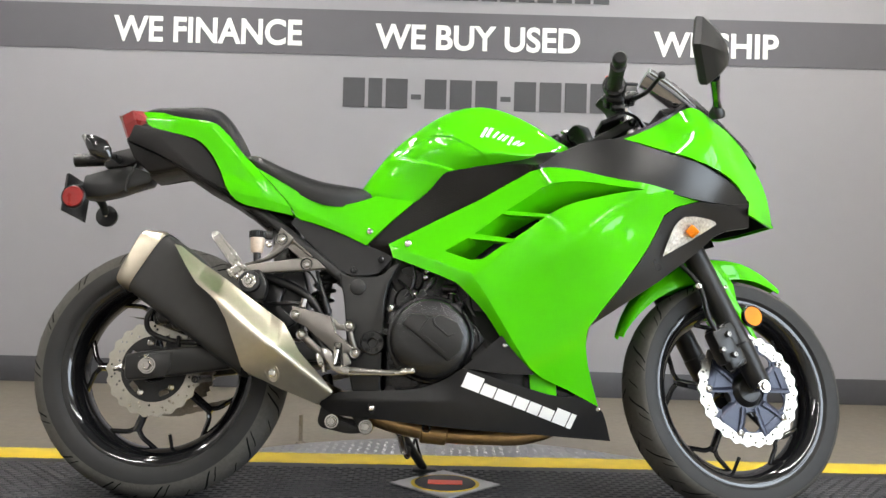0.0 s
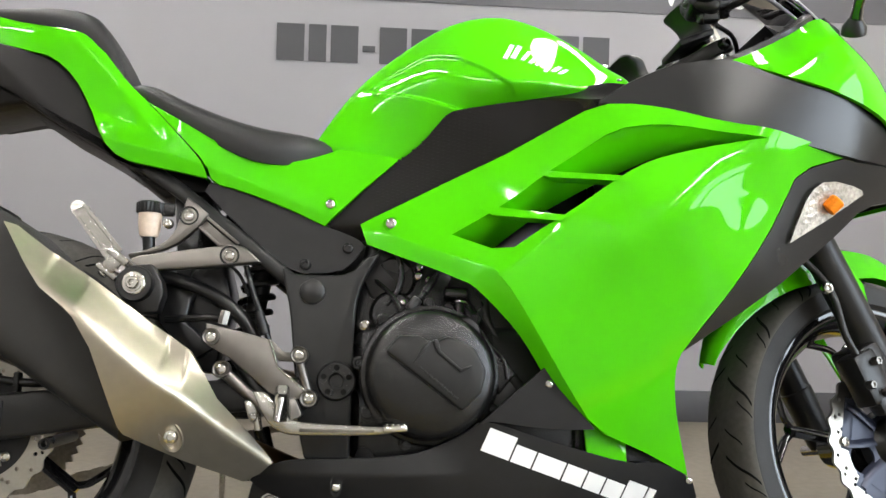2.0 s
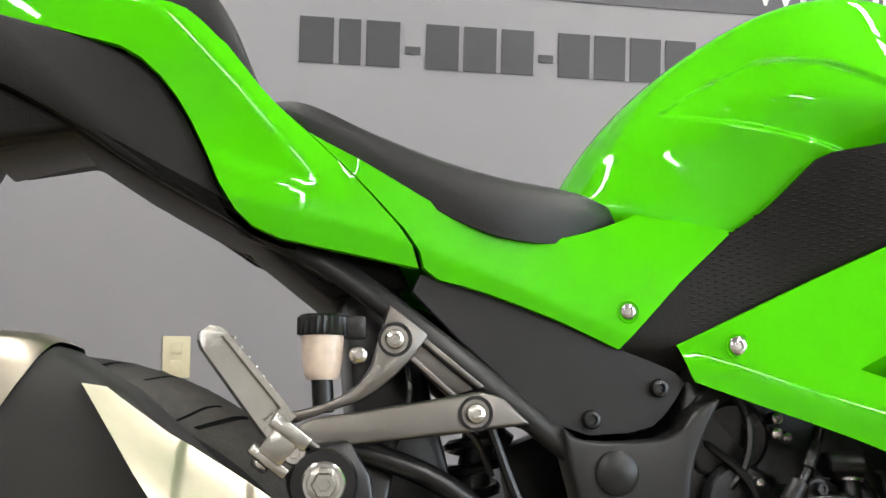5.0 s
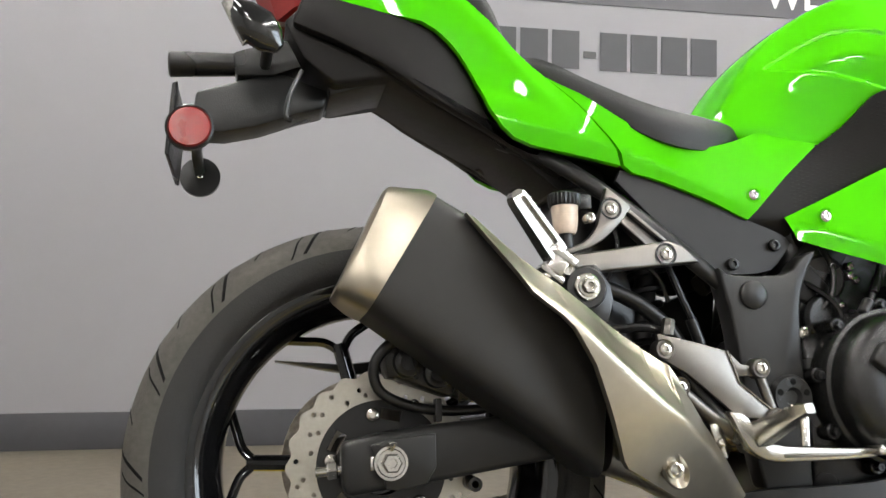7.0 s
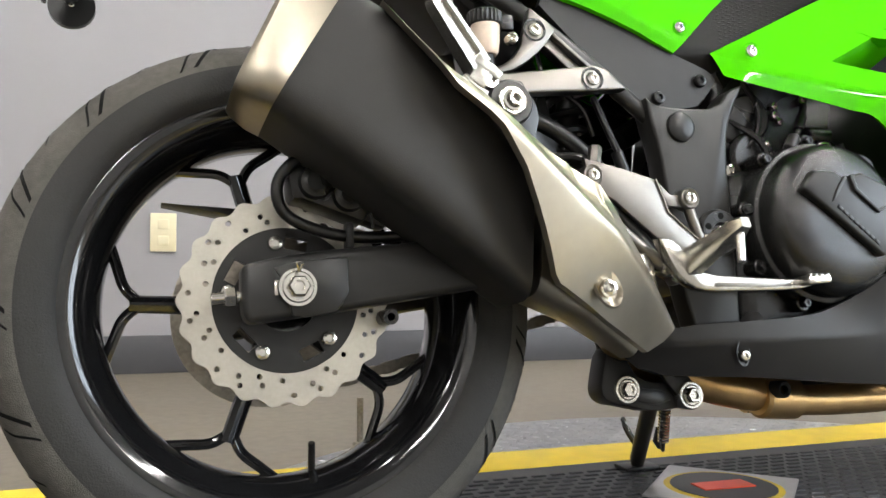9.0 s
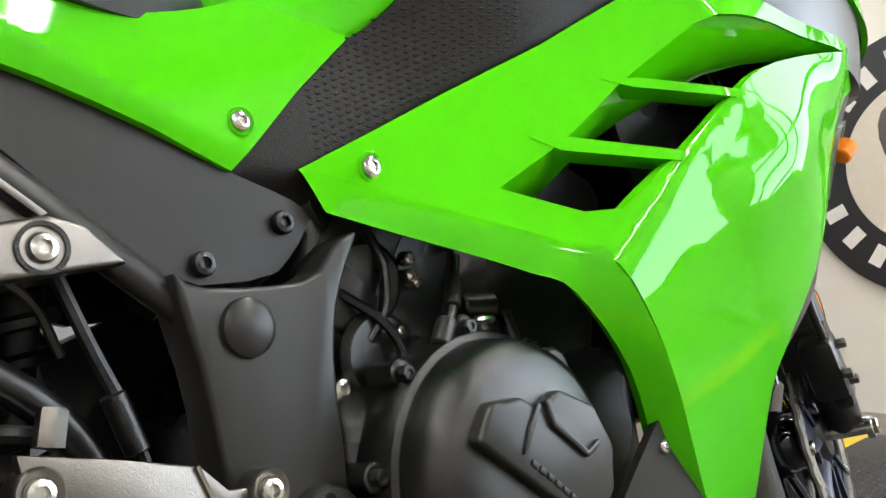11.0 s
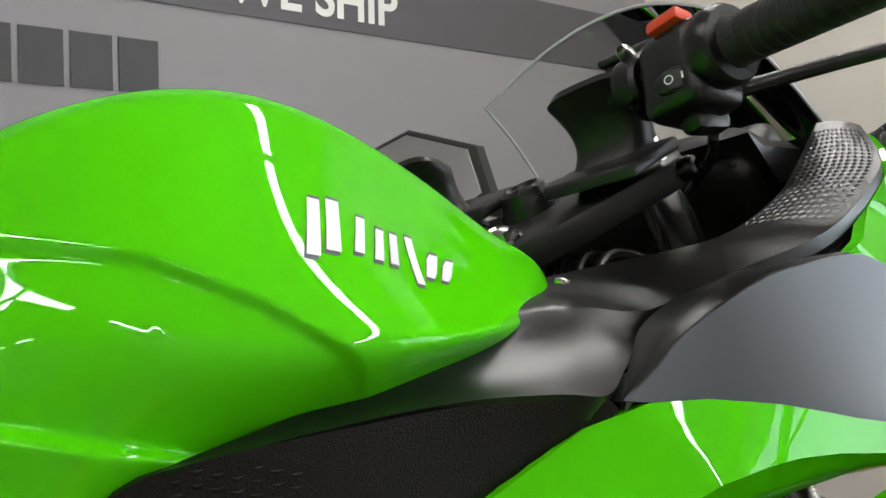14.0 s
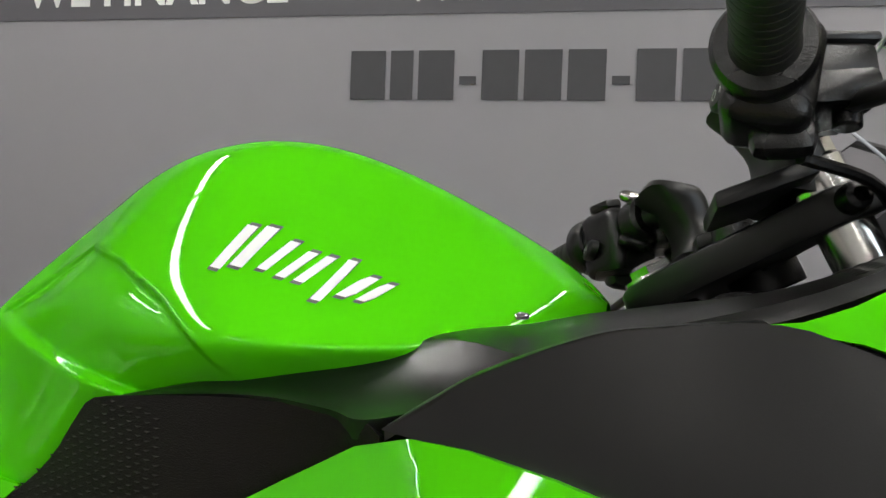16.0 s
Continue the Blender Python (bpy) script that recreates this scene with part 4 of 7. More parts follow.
# ---- fairing panels ----
both("side_fairing", lambda: panel(FAIRING, FAIR_SKIN, 0.010, 0.0035, 0.009, VENT), GREEN, "glossy lime green side fairing with two-finned vent")
def chamfer():
    """The narrow lower band of the fairing, turned under below its long fold."""
    edge = [(0.547, 0.613), (0.600, 0.5915), (0.660, 0.567), (0.710, 0.545), (0.748, 0.526), (0.800, 0.446), (0.854, 0.361), (0.895, 0.306)]
    lower = [(0.558, 0.580), (0.600, 0.562), (0.650, 0.541), (0.690, 0.522), (0.718, 0.504), (0.780, 0.440), (0.836, 0.358), (0.880, 0.308)]
    inset = (0.004, 0.008, 0.010, 0.012, 0.014, 0.020, 0.022, 0.022)
    secs = []
    for (x, z), (u, w), d in zip(edge, lower, inset):
        y = FAIR_SKIN(x, z)
        v = (fair_rear(u, w) if u < 0.73 else y + 0.004) + d
        secs.append([Vector((x, y, z)), Vector((x * 0.9 + u * 0.1, y * 0.9 + v * 0.1 - 0.0008, z * 0.9 + w * 0.1)), Vector(((x + u) / 2, (y + v) / 2 - 0.001, (z + w) / 2)),
                     Vector((u, v, w)), Vector((u + 0.004, v + 0.010, w + 0.006))])
    cols = [smooth_path([q[k] for q in secs], 4) for k in range(5)]
    return loft([list(r) for r in zip(*cols)], False)
both("fairing_lip", chamfer, GREEN)
def vent_wall():
    """The sloping inner wall of the vent."""
    idx = [0, 16, 15, 14, 13, 12, 11, 10, 9, 8]
    secs = []
    for i in idx:
        (x, z), (u, w) = VENT[i], VENT_IN[i]
        y = FAIR_SKIN(x, z)
        d = min(0.05, 0.9 * math.hypot(x - u, z - w) + 0.012)
        secs.append([Vector((x, y + 0.003, z)), Vector(((x + u) / 2, y + 0.003 + d * 0.4, (z + w) / 2)), Vector((u, y + d, w)), Vector((u + 0.004, y + d + 0.012, w - 0.004))])
    return loft(secs, False)
both("vent_wall", vent_wall, GREEN)
def fin(o):
    return lambda: panel(o, lambda x, z: FAIR_SKIN(x, z) - 0.002 + 0.012 * max(0, (o[2][0] - x)) , 0.03, 0.002, 0.02, None, -1, False)
both("vent_fin", fin(FIN_A), GREEN)
both("vent_fin", fin(FIN_B), GREEN)
SIDE_COWL_TUCK = SIDE_COWL[:11] + [(x, z - 0.008) for x, z in SIDE_COWL[11:]]
both("signal_panel", lambda: panel(SIGNAL_PANEL, lambda x, z: FAIR_SKIN(x, z) + 0.003, 0.012, 0.003), MATTE, "matte black lower cowl around the turn signal")
both("side_cowl", lambda: panel(SIDE_COWL_TUCK, COWL_FACE, 0.014, 0.002, 0.009), MATTE, "matte black side cowl")
def cowl_rim():
    """The narrow level facet between the side cowl's crest and the gap beside the tank cover."""
    crest = smooth_path([(0.895, -0.231, 0.786), (0.920, -0.236, 0.803), (0.945, -0.240, 0.818), (0.997, -0.252, 0.839), (1.032, -0.259, 0.845), (1.074, -0.265, 0.849)], 6)
    inner = smooth_path([(0.898, -0.226, 0.788), (0.921, -0.216, 0.805), (0.945, -0.206, 0.820), (0.975, -0.204, 0.832), (1.000, -0.210, 0.839), (1.029, -0.217, 0.846)], 6)
    return loft([[c + Vector((0, 0.002, -0.006)), c, c.lerp(i, 0.08) + Vector((0, 0, 0.0012)), c.lerp(i, 0.5) + Vector((0, 0, 0.002)), i, i + Vector((0, 0.004, -0.014))] for c, i in zip(crest, inner)], False)
both("cowl_rim", cowl_rim, MATTE)
lens = both("turn_signal", lambda: panel(SIGNAL_LENS, lambda x, z: FAIR_SKIN(x, z) - 0.004, 0.016, 0.005, 0.012), CLEARLENS, "clear faceted front turn signal lens")
part("signal_bulb", rod((1.245, -0.222, 0.635), (1.26, -0.229, 0.65), 0.012, 16), AMBER, bike)
both("cowl_liner", lambda: panel([(1.20 + (x - 1.20) * 0.985, 0.83 + (z - 0.83) * 0.96) for x, z in NOSE], lambda x, z: NOSE_SKIN(x, z) + 0.016, 0.004, 0.002, 0.03), BLACK, "black inner liner of the cowl")
both("nose_cowl", lambda: panel(NOSE, NOSE_SKIN, 0.008, 0.003, 0.02), GREEN, "glossy green nose cowl")
def belly_skin(x, z):
    """The belly pan with its upper edge bevelled inward towards the back."""
    return BELLY_SKIN(x, z) + 0.5 * soft(z - 0.237 - 0.03 * max(0.0, x - 0.55), 0.0012) * ease((0.74 - x) / 0.10)


part("belly_pan", panel(BELLY, belly_skin, 0.014, 0.004, 0.012), DARKGREY, bike, "matte black belly pan with a row of white bars")
left_pan = panel([(max(x, 0.60), z) for x, z in BELLY if x > 0.5], BELLY_SKIN, 0.014, 0.004)
flip_side(left_pan)
part("belly_pan", left_pan, DARKGREY, bike)
both("belly_bracket", lambda: panel(BELLY_TOP, lambda x, z: BELLY_SKIN(x, z) - 0.004, 0.008, 0.003), DARKGREY)
# brand lettering on the belly pan as plain white bars
both("belly_liner", lambda: plate([(0.78, 0.34), (0.95, 0.31), (1.03, 0.25), (0.96, 0.235), (0.80, 0.27)], -0.128, -0.120, 0.002), BLACK)
both("fairing_flange", lambda: plate([(0.884, 0.318), (0.948, 0.296), (0.950, 0.250), (0.890, 0.262)], -0.152, -0.146, 0.002), GREEN)
x = 0.0
for w, tall in ((0.043, 1), (0.031, 0), (0.044, 0), (0.031, 0), (0.028, 0), (0.031, 0), (0.034, 1), (0.013, 1)):
    hh = 0.0345 if tall else 0.0255
    o = [(0.727 + a * 0.943 + b * 0.40, 0.276 - a * 0.332 + b * 0.93) for a, b in ((x, 0), (x + w, 0), (x + w, hh), (x, hh))]
    part("bar", panel(o, lambda x, z: BELLY_SKIN(x, z) - 0.0012, 0.001, 0.0, 0.02, None, -1, False), WHITE, bike)
    x += w + 0.0028
KNEE_FOLD = [(0.50, 0.612), (0.56, 0.612), (0.636, 0.655), (0.754, 0.712), (0.874, 0.772), (0.95, 0.80)]


def knee_skin(x, z):
    return KNEE_SKIN(x, z) + 0.75 * soft(fold_depth(KNEE_FOLD, x, z), 0.0015)


both("knee_panel", lambda: panel(KNEE, knee_skin, 0.01, 0.003, 0.012), KNEEPAD, "textured black knee panel below the tank")
def knee_relief(sign):
    """Rows of small raised chevrons on the knee panel."""
    bm = bmesh.new()
    for i in range(24):
        for j in range(34):
            x, z = 0.565 + 0.0076 * i, 0.612 + 0.0056 * j + 0.003 * i
            if not (0.026 < z - (0.589 + (x - 0.56) * 0.56) and z < 0.715 + (x - 0.60) * 0.72 and z < 0.785 - abs(x - 0.70) * 0.1):
                continue
            P = []
            for a, b, h in ((-0.0031, 0.0010, 0), (0, -0.0013, 0), (0.0031, 0.0010, 0), (0, 0.0012, 0.0), (0, 0.0, 0.0007)):
                P.append(bm.verts.new((x + a, sign * (KNEE_SKIN(x + a, z + b) - 0.0002 - h), z + b)))
            for a, b in ((0, 1), (1, 2), (2, 3), (3, 0)):
                bm.faces.new((P[a], P[b], P[4]))
    return bm
for sgn in (1, -1):
    tagged(part("knee_relief", knee_relief(sgn), KNEEPAD, bike), kind="stuff")
TAIL_FOLD = [(0.10, 0.752), (0.165, 0.732), (0.248, 0.712), (0.308, 0.696), (0.367, 0.675), (0.441, 0.645), (0.492, 0.625), (0.63, 0.57)]
TAIL_STEP = [(0.06, 0.802), (0.128, 0.777), (0.216, 0.744), (0.27, 0.722)]
TAIL_RIDGE = [(-0.20, 0.940), (0.02, 0.921), (0.093, 0.906), (0.156, 0.838), (0.194, 0.790), (0.233, 0.748), (0.30, 0.675)]


def tail_side_skin(x, z):
    """The tail surface: turned under along its lower edge, stepped in above a short fold, bevelled along the seat."""
    y = TAIL_SKIN(x, z) + 0.34 * soft(fold_depth(TAIL_FOLD, x, z), 0.0012)
    y += 0.0035 * ease(-fold_depth(TAIL_STEP, x, z) / 0.016 + 0.5) * ease((0.235 - x) / 0.07) * ease((0.90 - z) / 0.10) if 0.06 < x < 0.27 else 0.0
    return y + 0.50 * soft(-fold_depth(TAIL_RIDGE, x, z), 0.0022) * ease((0.262 - x) / 0.05)


both("seat_panel", lambda: panel(SEAT_PANEL, tail_side_skin, 0.01, 0.002, 0.01), GREEN, "glossy green panel under the seat")
both("tail_cowl", lambda: panel(TAIL_COWL, tail_side_skin, 0.01, 0.002, 0.006), GREEN, "glossy green tail cowl")
both("side_cover", lambda: panel(SIDE_COVER, lambda x, z: -0.108, 0.01, 0.003), DARKGREY, "matte black frame side cover")

# ---- tank ----
TANK = [  # x, top z, shoulder (y, z), widest (y, z), lower edge (y, z), fullness above and below the widest line
    (0.475, 0.768, 0.045, 0.762, 0.072, 0.752, 0.082, 0.742, 0.006, 0.002),
    (0.500, 0.813, 0.052, 0.805, 0.082, 0.780, 0.091, 0.737, 0.006, 0.002),
    (0.545, 0.870, 0.060, 0.861, 0.098, 0.806, 0.103, 0.731, 0.006, 0.002),
    (0.605, 0.922, 0.066, 0.910, 0.133, 0.835, 0.114, 0.722, -0.004, -0.001),
    (0.670, 0.960, 0.093, 0.949, 0.170, 0.851, 0.143, 0.772, 0.002, 0.008),
    (0.735, 0.978, 0.108, 0.967, 0.182, 0.848, 0.161, 0.792, 0.007, 0.017),
    (0.795, 0.977, 0.110, 0.965, 0.189, 0.841, 0.167, 0.803, -0.001, 0.022),
    (0.850, 0.962, 0.102, 0.949, 0.172, 0.837, 0.163, 0.812, -0.006, 0.017),
    (0.900, 0.940, 0.091, 0.929, 0.156, 0.841, 0.151, 0.818, 0.000, 0.011),
    (0.945, 0.917, 0.076, 0.906, 0.135, 0.849, 0.128, 0.832, 0.005, 0.005),
    (0.980, 0.894, 0.059, 0.886, 0.109, 0.858, 0.100, 0.840, 0.010, 0.001),
    (0.998, 0.876, 0.039, 0.872, 0.068, 0.862, 0.068, 0.840, 0.006, 0.002)]
UPPER_FOLD = [(0.540, 0.828), (0.555, 0.839), (0.600, 0.868), (0.642, 0.886), (0.690, 0.872), (0.733, 0.848), (0.766, 0.822), (0.800, 0.785)]
LOWER_FOLD = [(0.540, 0.845), (0.555, 0.837), (0.615, 0.817), (0.675, 0.797), (0.730, 0.782)]


def natural(rows, n):
    """Points along a natural cubic spline through the rows, n to a span."""
    P = np.array(rows, float)
    m = len(P)
    A, B = np.eye(m), np.zeros_like(P)
    for i in range(1, m - 1):
        A[i, i - 1:i + 2] = 1, 4, 1
        B[i] = 6 * (P[i + 1] - 2 * P[i] + P[i - 1])
    M = np.linalg.solve(A, B)
    out = []
    for i in range(m - 1):
        for k in range(n):
            t = k / n
            out.append(P[i] * (1 - t) + P[i + 1] * t + ((1 - t) ** 3 - (1 - t)) * M[i] / 6 + (t ** 3 - t) * M[i + 1] / 6)
    return np.array(out + [P[-1]])


G = []
for x, zt, ys, zs, yw, zw, yl, zl, full, under in natural(TANK, 34):
    half = natural([(0, zt), (ys * 0.55, zt - (zt - zs) * 0.22), (ys, zs), ((ys + yw) / 2 + full, (zs + zw) / 2 + full * 0.67), (yw, zw), ((yw + yl) / 2 + under, (zw + zl) / 2), (yl, zl), (yl - 0.012, zl - 0.012)], 30)
    right = [(x, -y, z) for y, z in half]
    G.append(right[::-1] + [(x, y, z) for y, z in half[1:]])
G = np.array(G)
for _ in range(255):
    G[1:-1] += 0.22 * (G[:-2] + G[2:] - 2 * G[1:-1])
    G[:, 1:-1] += 0.22 * (G[:, :-2] + G[:, 2:] - 2 * G[:, 1:-1])
# the shallow knee recess: a wedge between two folds, open to the front
for row in G:
    for p in row:
        if abs(p[1]) > 0.03 and 0.54 < p[0] < 0.80:
            u, w = fold_depth(UPPER_FOLD, p[0], p[2]), -fold_depth(LOWER_FOLD, p[0], p[2])
            inside = ease(u / 0.0055 + 0.5) * ease(w / 0.0055 + 0.5 if p[0] < 0.73 else 1.0)
            d = (0.0050 + 0.10 * min(0.05, max(0.0, u))) * inside * ease((0.80 - p[0]) / 0.05)
            p[1] -= math.copysign(d, p[1])
G[1:-1, 1:-1] += 0.15 * (G[:-2, 1:-1] + G[2:, 1:-1] + G[1:-1, :-2] + G[1:-1, 2:] - 4 * G[1:-1, 1:-1])
secs_tank = [[Vector(p) for p in row] for row in G]
HALF = len(secs_tank[0]) // 2 + 1
tank = part("fuel_tank", loft(secs_tank, False), GREEN, bike, "glossy lime green fuel tank with plain white bars", 60)

# ---- seats ----
def cushion(outline_top, outline_bot, widths, mat, name, label):
    """A padded seat lofted between an upper and a lower line, (x, z) pairs, with a half width at each."""
    secs = []
    for (x, z), (u, w), h in zip(outline_top, outline_bot, widths):
        ring = []
        for y, f in ((-1.0, 0.0), (-1.04, 0.35), (-1.0, 0.75), (-0.8, 0.95), (-0.4, 1.02), (0, 1.04), (0.4, 1.02), (0.8, 0.95), (1.0, 0.75), (1.04, 0.35), (1.0, 0.0)):
            ring.append(Vector((u + (x - u) * f, y * h, w + (z - w) * f)))
        secs.append(ring)
    fine = []
    cols = [smooth_path([s[k] for s in secs], 4) for k in range(len(secs[0]))]
    for i in range(len(cols[0])):
        fine.append([c[i] for c in cols])
    return part(name, loft(fine), mat, bike, label, 60)
cushion([(0.178, 0.834), (0.215, 0.832), (0.276, 0.804), (0.339, 0.780), (0.394, 0.766), (0.45, 0.760), (0.488, 0.753), (0.512, 0.735)],
        [(0.182, 0.815), (0.214, 0.795), (0.282, 0.752), (0.345, 0.718), (0.39, 0.703), (0.44, 0.702), (0.485, 0.716), (0.512, 0.728)],
        [0.085, 0.105, 0.118, 0.126, 0.128, 0.118, 0.098, 0.075], SEATMAT, "rider_seat", "black vinyl rider seat")
cushion([(-0.10, 0.952), (-0.06, 0.962), (0.017, 0.957), (0.076, 0.957), (0.12, 0.943), (0.148, 0.905), (0.172, 0.85)],
        [(-0.10, 0.94), (-0.06, 0.94), (0.018, 0.925), (0.078, 0.912), (0.115, 0.895), (0.145, 0.865), (0.178, 0.82)],
        [0.035, 0.055, 0.09, 0.098, 0.10, 0.10, 0.085], SEATMAT, "pillion_seat", "black vinyl pillion seat")

# ---- exhaust ----
def oval(low, up, yc, w, n=36, power=0.5):
    """A rounded section between a lower and an upper point of the x-z plane."""
    lo, hi = Vector((low[0], yc, low[1])), Vector((up[0], yc, up[1]))
    c, h = (lo + hi) / 2, (hi - lo) / 2
    ring = []
    for k in range(n):
        a = 2 * math.pi * k / n
        ca, sa = math.cos(a), math.sin(a)
        ring.append(c + h * math.copysign(abs(sa) ** power, sa) + Vector((0, -w * math.copysign(abs(ca) ** power, ca), 0)))
    return ring
MUF = [((-0.038, 0.472), (0.045, 0.603), -0.165, 0.072), ((0.03, 0.424), (0.092, 0.574), -0.167, 0.074), ((0.10, 0.375), (0.135, 0.535), -0.166, 0.072),
       ((0.17, 0.325), (0.19, 0.482), -0.162, 0.066), ((0.228, 0.284), (0.240, 0.430), -0.155, 0.058)]
muffler = part("muffler_body", loft([oval(*q, 44, 0.36) for q in MUF]), MUFFP, bike, "matte black exhaust silencer body", 60)
cap_s = [((-0.036, 0.469), (0.046, 0.606), -0.165, 0.0750), ((-0.050, 0.476), (0.034, 0.612), -0.164, 0.0740), ((-0.066, 0.489), (-0.008, 0.616), -0.161, 0.0660),
         ((-0.0695, 0.494), (-0.014, 0.612), -0.160, 0.0610), ((-0.0675, 0.500), (-0.0165, 0.606), -0.160, 0.0540), ((-0.0645, 0.506), (-0.0185, 0.598), -0.160, 0.0430)]
cap = part("muffler_cap", loft([oval(*q, 44, 0.42) for q in cap_s], True, False), STEEL, muffler, "polished steel end cap", 30)
part("outlet", loft([oval((-0.0645, 0.506), (-0.0185, 0.598), -0.160, 0.0430, 44, 0.42), oval((-0.030, 0.494), (0.008, 0.580), -0.160, 0.034, 44, 0.42)]), BLACK, muffler, "dark exhaust outlet")
SHIELD_LOW = spline_surface([(0.134, -0.280, 0.490), (0.179, -0.283, 0.457), (0.232, -0.276, 0.411), (0.286, -0.264, 0.367), (0.312, -0.252, 0.351), (0.373, -0.208, 0.299), (0.428, -0.160, 0.255),
    (0.202, -0.276, 0.407), (0.242, -0.248, 0.301), (0.318, -0.205, 0.261), (0.393, -0.155, 0.231)], 1e-3)
SHIELD_FOLD = [(0.02, 0.585), (0.134, 0.490), (0.179, 0.457), (0.232, 0.411), (0.286, 0.367), (0.314, 0.349), (0.373, 0.299), (0.428, 0.255), (0.50, 0.19)]


def shield_skin(x, z):
    """An outer face, folded inward along a line that runs down its whole length."""
    return SHIELD_LOW(x, z) + (2.0 * soft(-fold_depth(SHIELD_FOLD, x, z), 0.0028) - 1.2 * soft(-fold_depth(SHIELD_FOLD, x, z) - 0.036, 0.0030)) * (1 - 0.35 * ease((x - 0.25) / 0.10))


SHIELD = [(0.070, 0.576), (0.082, 0.574), (0.124, 0.542), (0.184, 0.503), (0.263, 0.446), (0.318, 0.409), (0.331, 0.388), (0.356, 0.344), (0.402, 0.293), (0.432, 0.256), (0.415, 0.240),
          (0.393, 0.229), (0.318, 0.260), (0.245, 0.296), (0.238, 0.305), (0.222, 0.352), (0.202, 0.407), (0.179, 0.446), (0.166, 0.459), (0.134, 0.484), (0.108, 0.520)]
shield = part("heat_shield", panel(SHIELD, shield_skin, 0.012, 0.0012, 0.0045, None, -1, False), STEEL, bike, "brushed stainless exhaust heat shield")
part("shield_recess", lathe([(0.021, 0.003), (0.019, 0.006), (0.014, 0.001), (0, 0.0)], Matrix.Translation((0.304, shield_skin(0.304, 0.293) - 0.0015, 0.293)) @ TO_RIGHT @ Matrix.Rotation(radians(25), 4, "Z") @ Matrix.Diagonal((0.75, 1.1, 1, 1)), 24), STEEL, shield)
bolt(shield, (0.304, shield_skin(0.304, 0.293) - 0.0055, 0.293), 0.0095, 0.006)
part("shield_pipe", loft([oval((0.24, 0.29), (0.25, 0.41), -0.16, 0.05), oval((0.31, 0.265), (0.325, 0.335), -0.14, 0.04), oval((0.395, 0.225), (0.42, 0.262), -0.10, 0.022)]), STEEL, bike)
part("exhaust_pipe", tube([(0.39, -0.080, 0.262), (0.45, -0.020, 0.232), (0.52, -0.015, 0.203), (0.60, -0.02, 0.180), (0.70, -0.02, 0.167)], lambda s: 0.024, 16), HEADER, bike, "heat-tinted exhaust pipe")
part("exhaust_header", tube([(0.68, -0.02, 0.163), (0.78, -0.02, 0.160), (0.90, -0.02, 0.166), (0.98, -0.02, 0.21), (1.0, -0.02, 0.33)], 0.021, 16), HEADER, bike, "golden heat-tinted header pipe")
part("pipe_bracket", lathe([(0.006, 0.001), (0.0095, 0.003), (0.0115, 0.0), (0.0115, -0.03)], Matrix.Translation((0.650, -0.062, 0.178)) @ TO_RIGHT, 24), SATIN, bike)
part("exhaust_joint", rod((0.635, -0.026, 0.168), (0.70, -0.02, 0.163), 0.027, 20), HEADER, bike)
part("exhaust_header", tube([(0.66, 0.035, 0.165), (0.78, 0.04, 0.162), (0.90, 0.04, 0.168), (0.98, 0.04, 0.21), (1.0, 0.04, 0.33)], 0.019, 14), HEADER, bike)

# ---- frame, swingarm, rear suspension ----
arm = plate([(-0.056, 0.330), (-0.02, 0.338), (0.03, 0.346), (0.13, 0.356), (0.30, 0.368), (0.47, 0.378), (0.48, 0.33), (0.36, 0.325), (0.225, 0.309), (0.05, 0.283), (-0.05, 0.270), (-0.056, 0.285)], -0.142, -0.108, 0.007, True, 3)
part("swingarm", arm, SATIN, bike, "satin black box-section swingarm")
part("swingarm", plate([(-0.056, 0.330), (0.03, 0.346), (0.30, 0.368), (0.47, 0.378), (0.48, 0.33), (0.225, 0.309), (-0.05, 0.270)], 0.108, 0.142, 0.006, True), SATIN, bike)
part("swingarm_brace", box((0.06, 0.25, 0.06), Matrix.Translation((0.37, 0, 0.345)), 0.01), SATIN, bike)
blk = part("axle_block", plate([(-0.024, 0.326), (0.000, 0.333), (0.052, 0.338), (0.052, 0.300), (0.040, 0.281), (0.006, 0.275), (-0.006, 0.277), (-0.009, 0.288), (-0.018, 0.298), (-0.016, 0.312)], -0.1455, -0.141, 0.0015), SATIN, bike)
part("axle_slot", plate([(-0.024, 0.298), (-0.017, 0.298), (-0.017, 0.314), (-0.024, 0.314)], -0.1432, -0.1415, 0.0006), ZINC, blk)
part("axle_washer", lathe([(0.010, 0.004), (0.0195, 0.004), (0.0205, 0.002), (0.0205, -0.002)], Matrix.Translation((-0.001, -0.1455, 0.306)) @ TO_RIGHT, 28), ZINC, blk, "bright zinc axle washer")
part("split_pin", tube([(-0.001, -0.160, 0.322), (0.002, -0.163, 0.328), (-0.004, -0.163, 0.328), (-0.001, -0.160, 0.320)], 0.0014, 6), ZINC, blk)
part("rear_axle", rod((-0.001, -0.157, 0.306), (0, 0.15, 0.304), 0.010, 20), ZINC, bike)
bolt(bike, (-0.001, -0.150, 0.306), 0.0115, 0.011, ZINC, (0, -1, 0), False, "axle_nut", 0.0165)
part("chain_adjuster", rod((-0.085, -0.126, 0.297), (-0.045, -0.126, 0.300), 0.006, 12), ZINC, bike)
part("chain_adjuster_nut", rod((-0.072, -0.126, 0.298), (-0.060, -0.126, 0.299), 0.0105, 6), ZINC, bike)
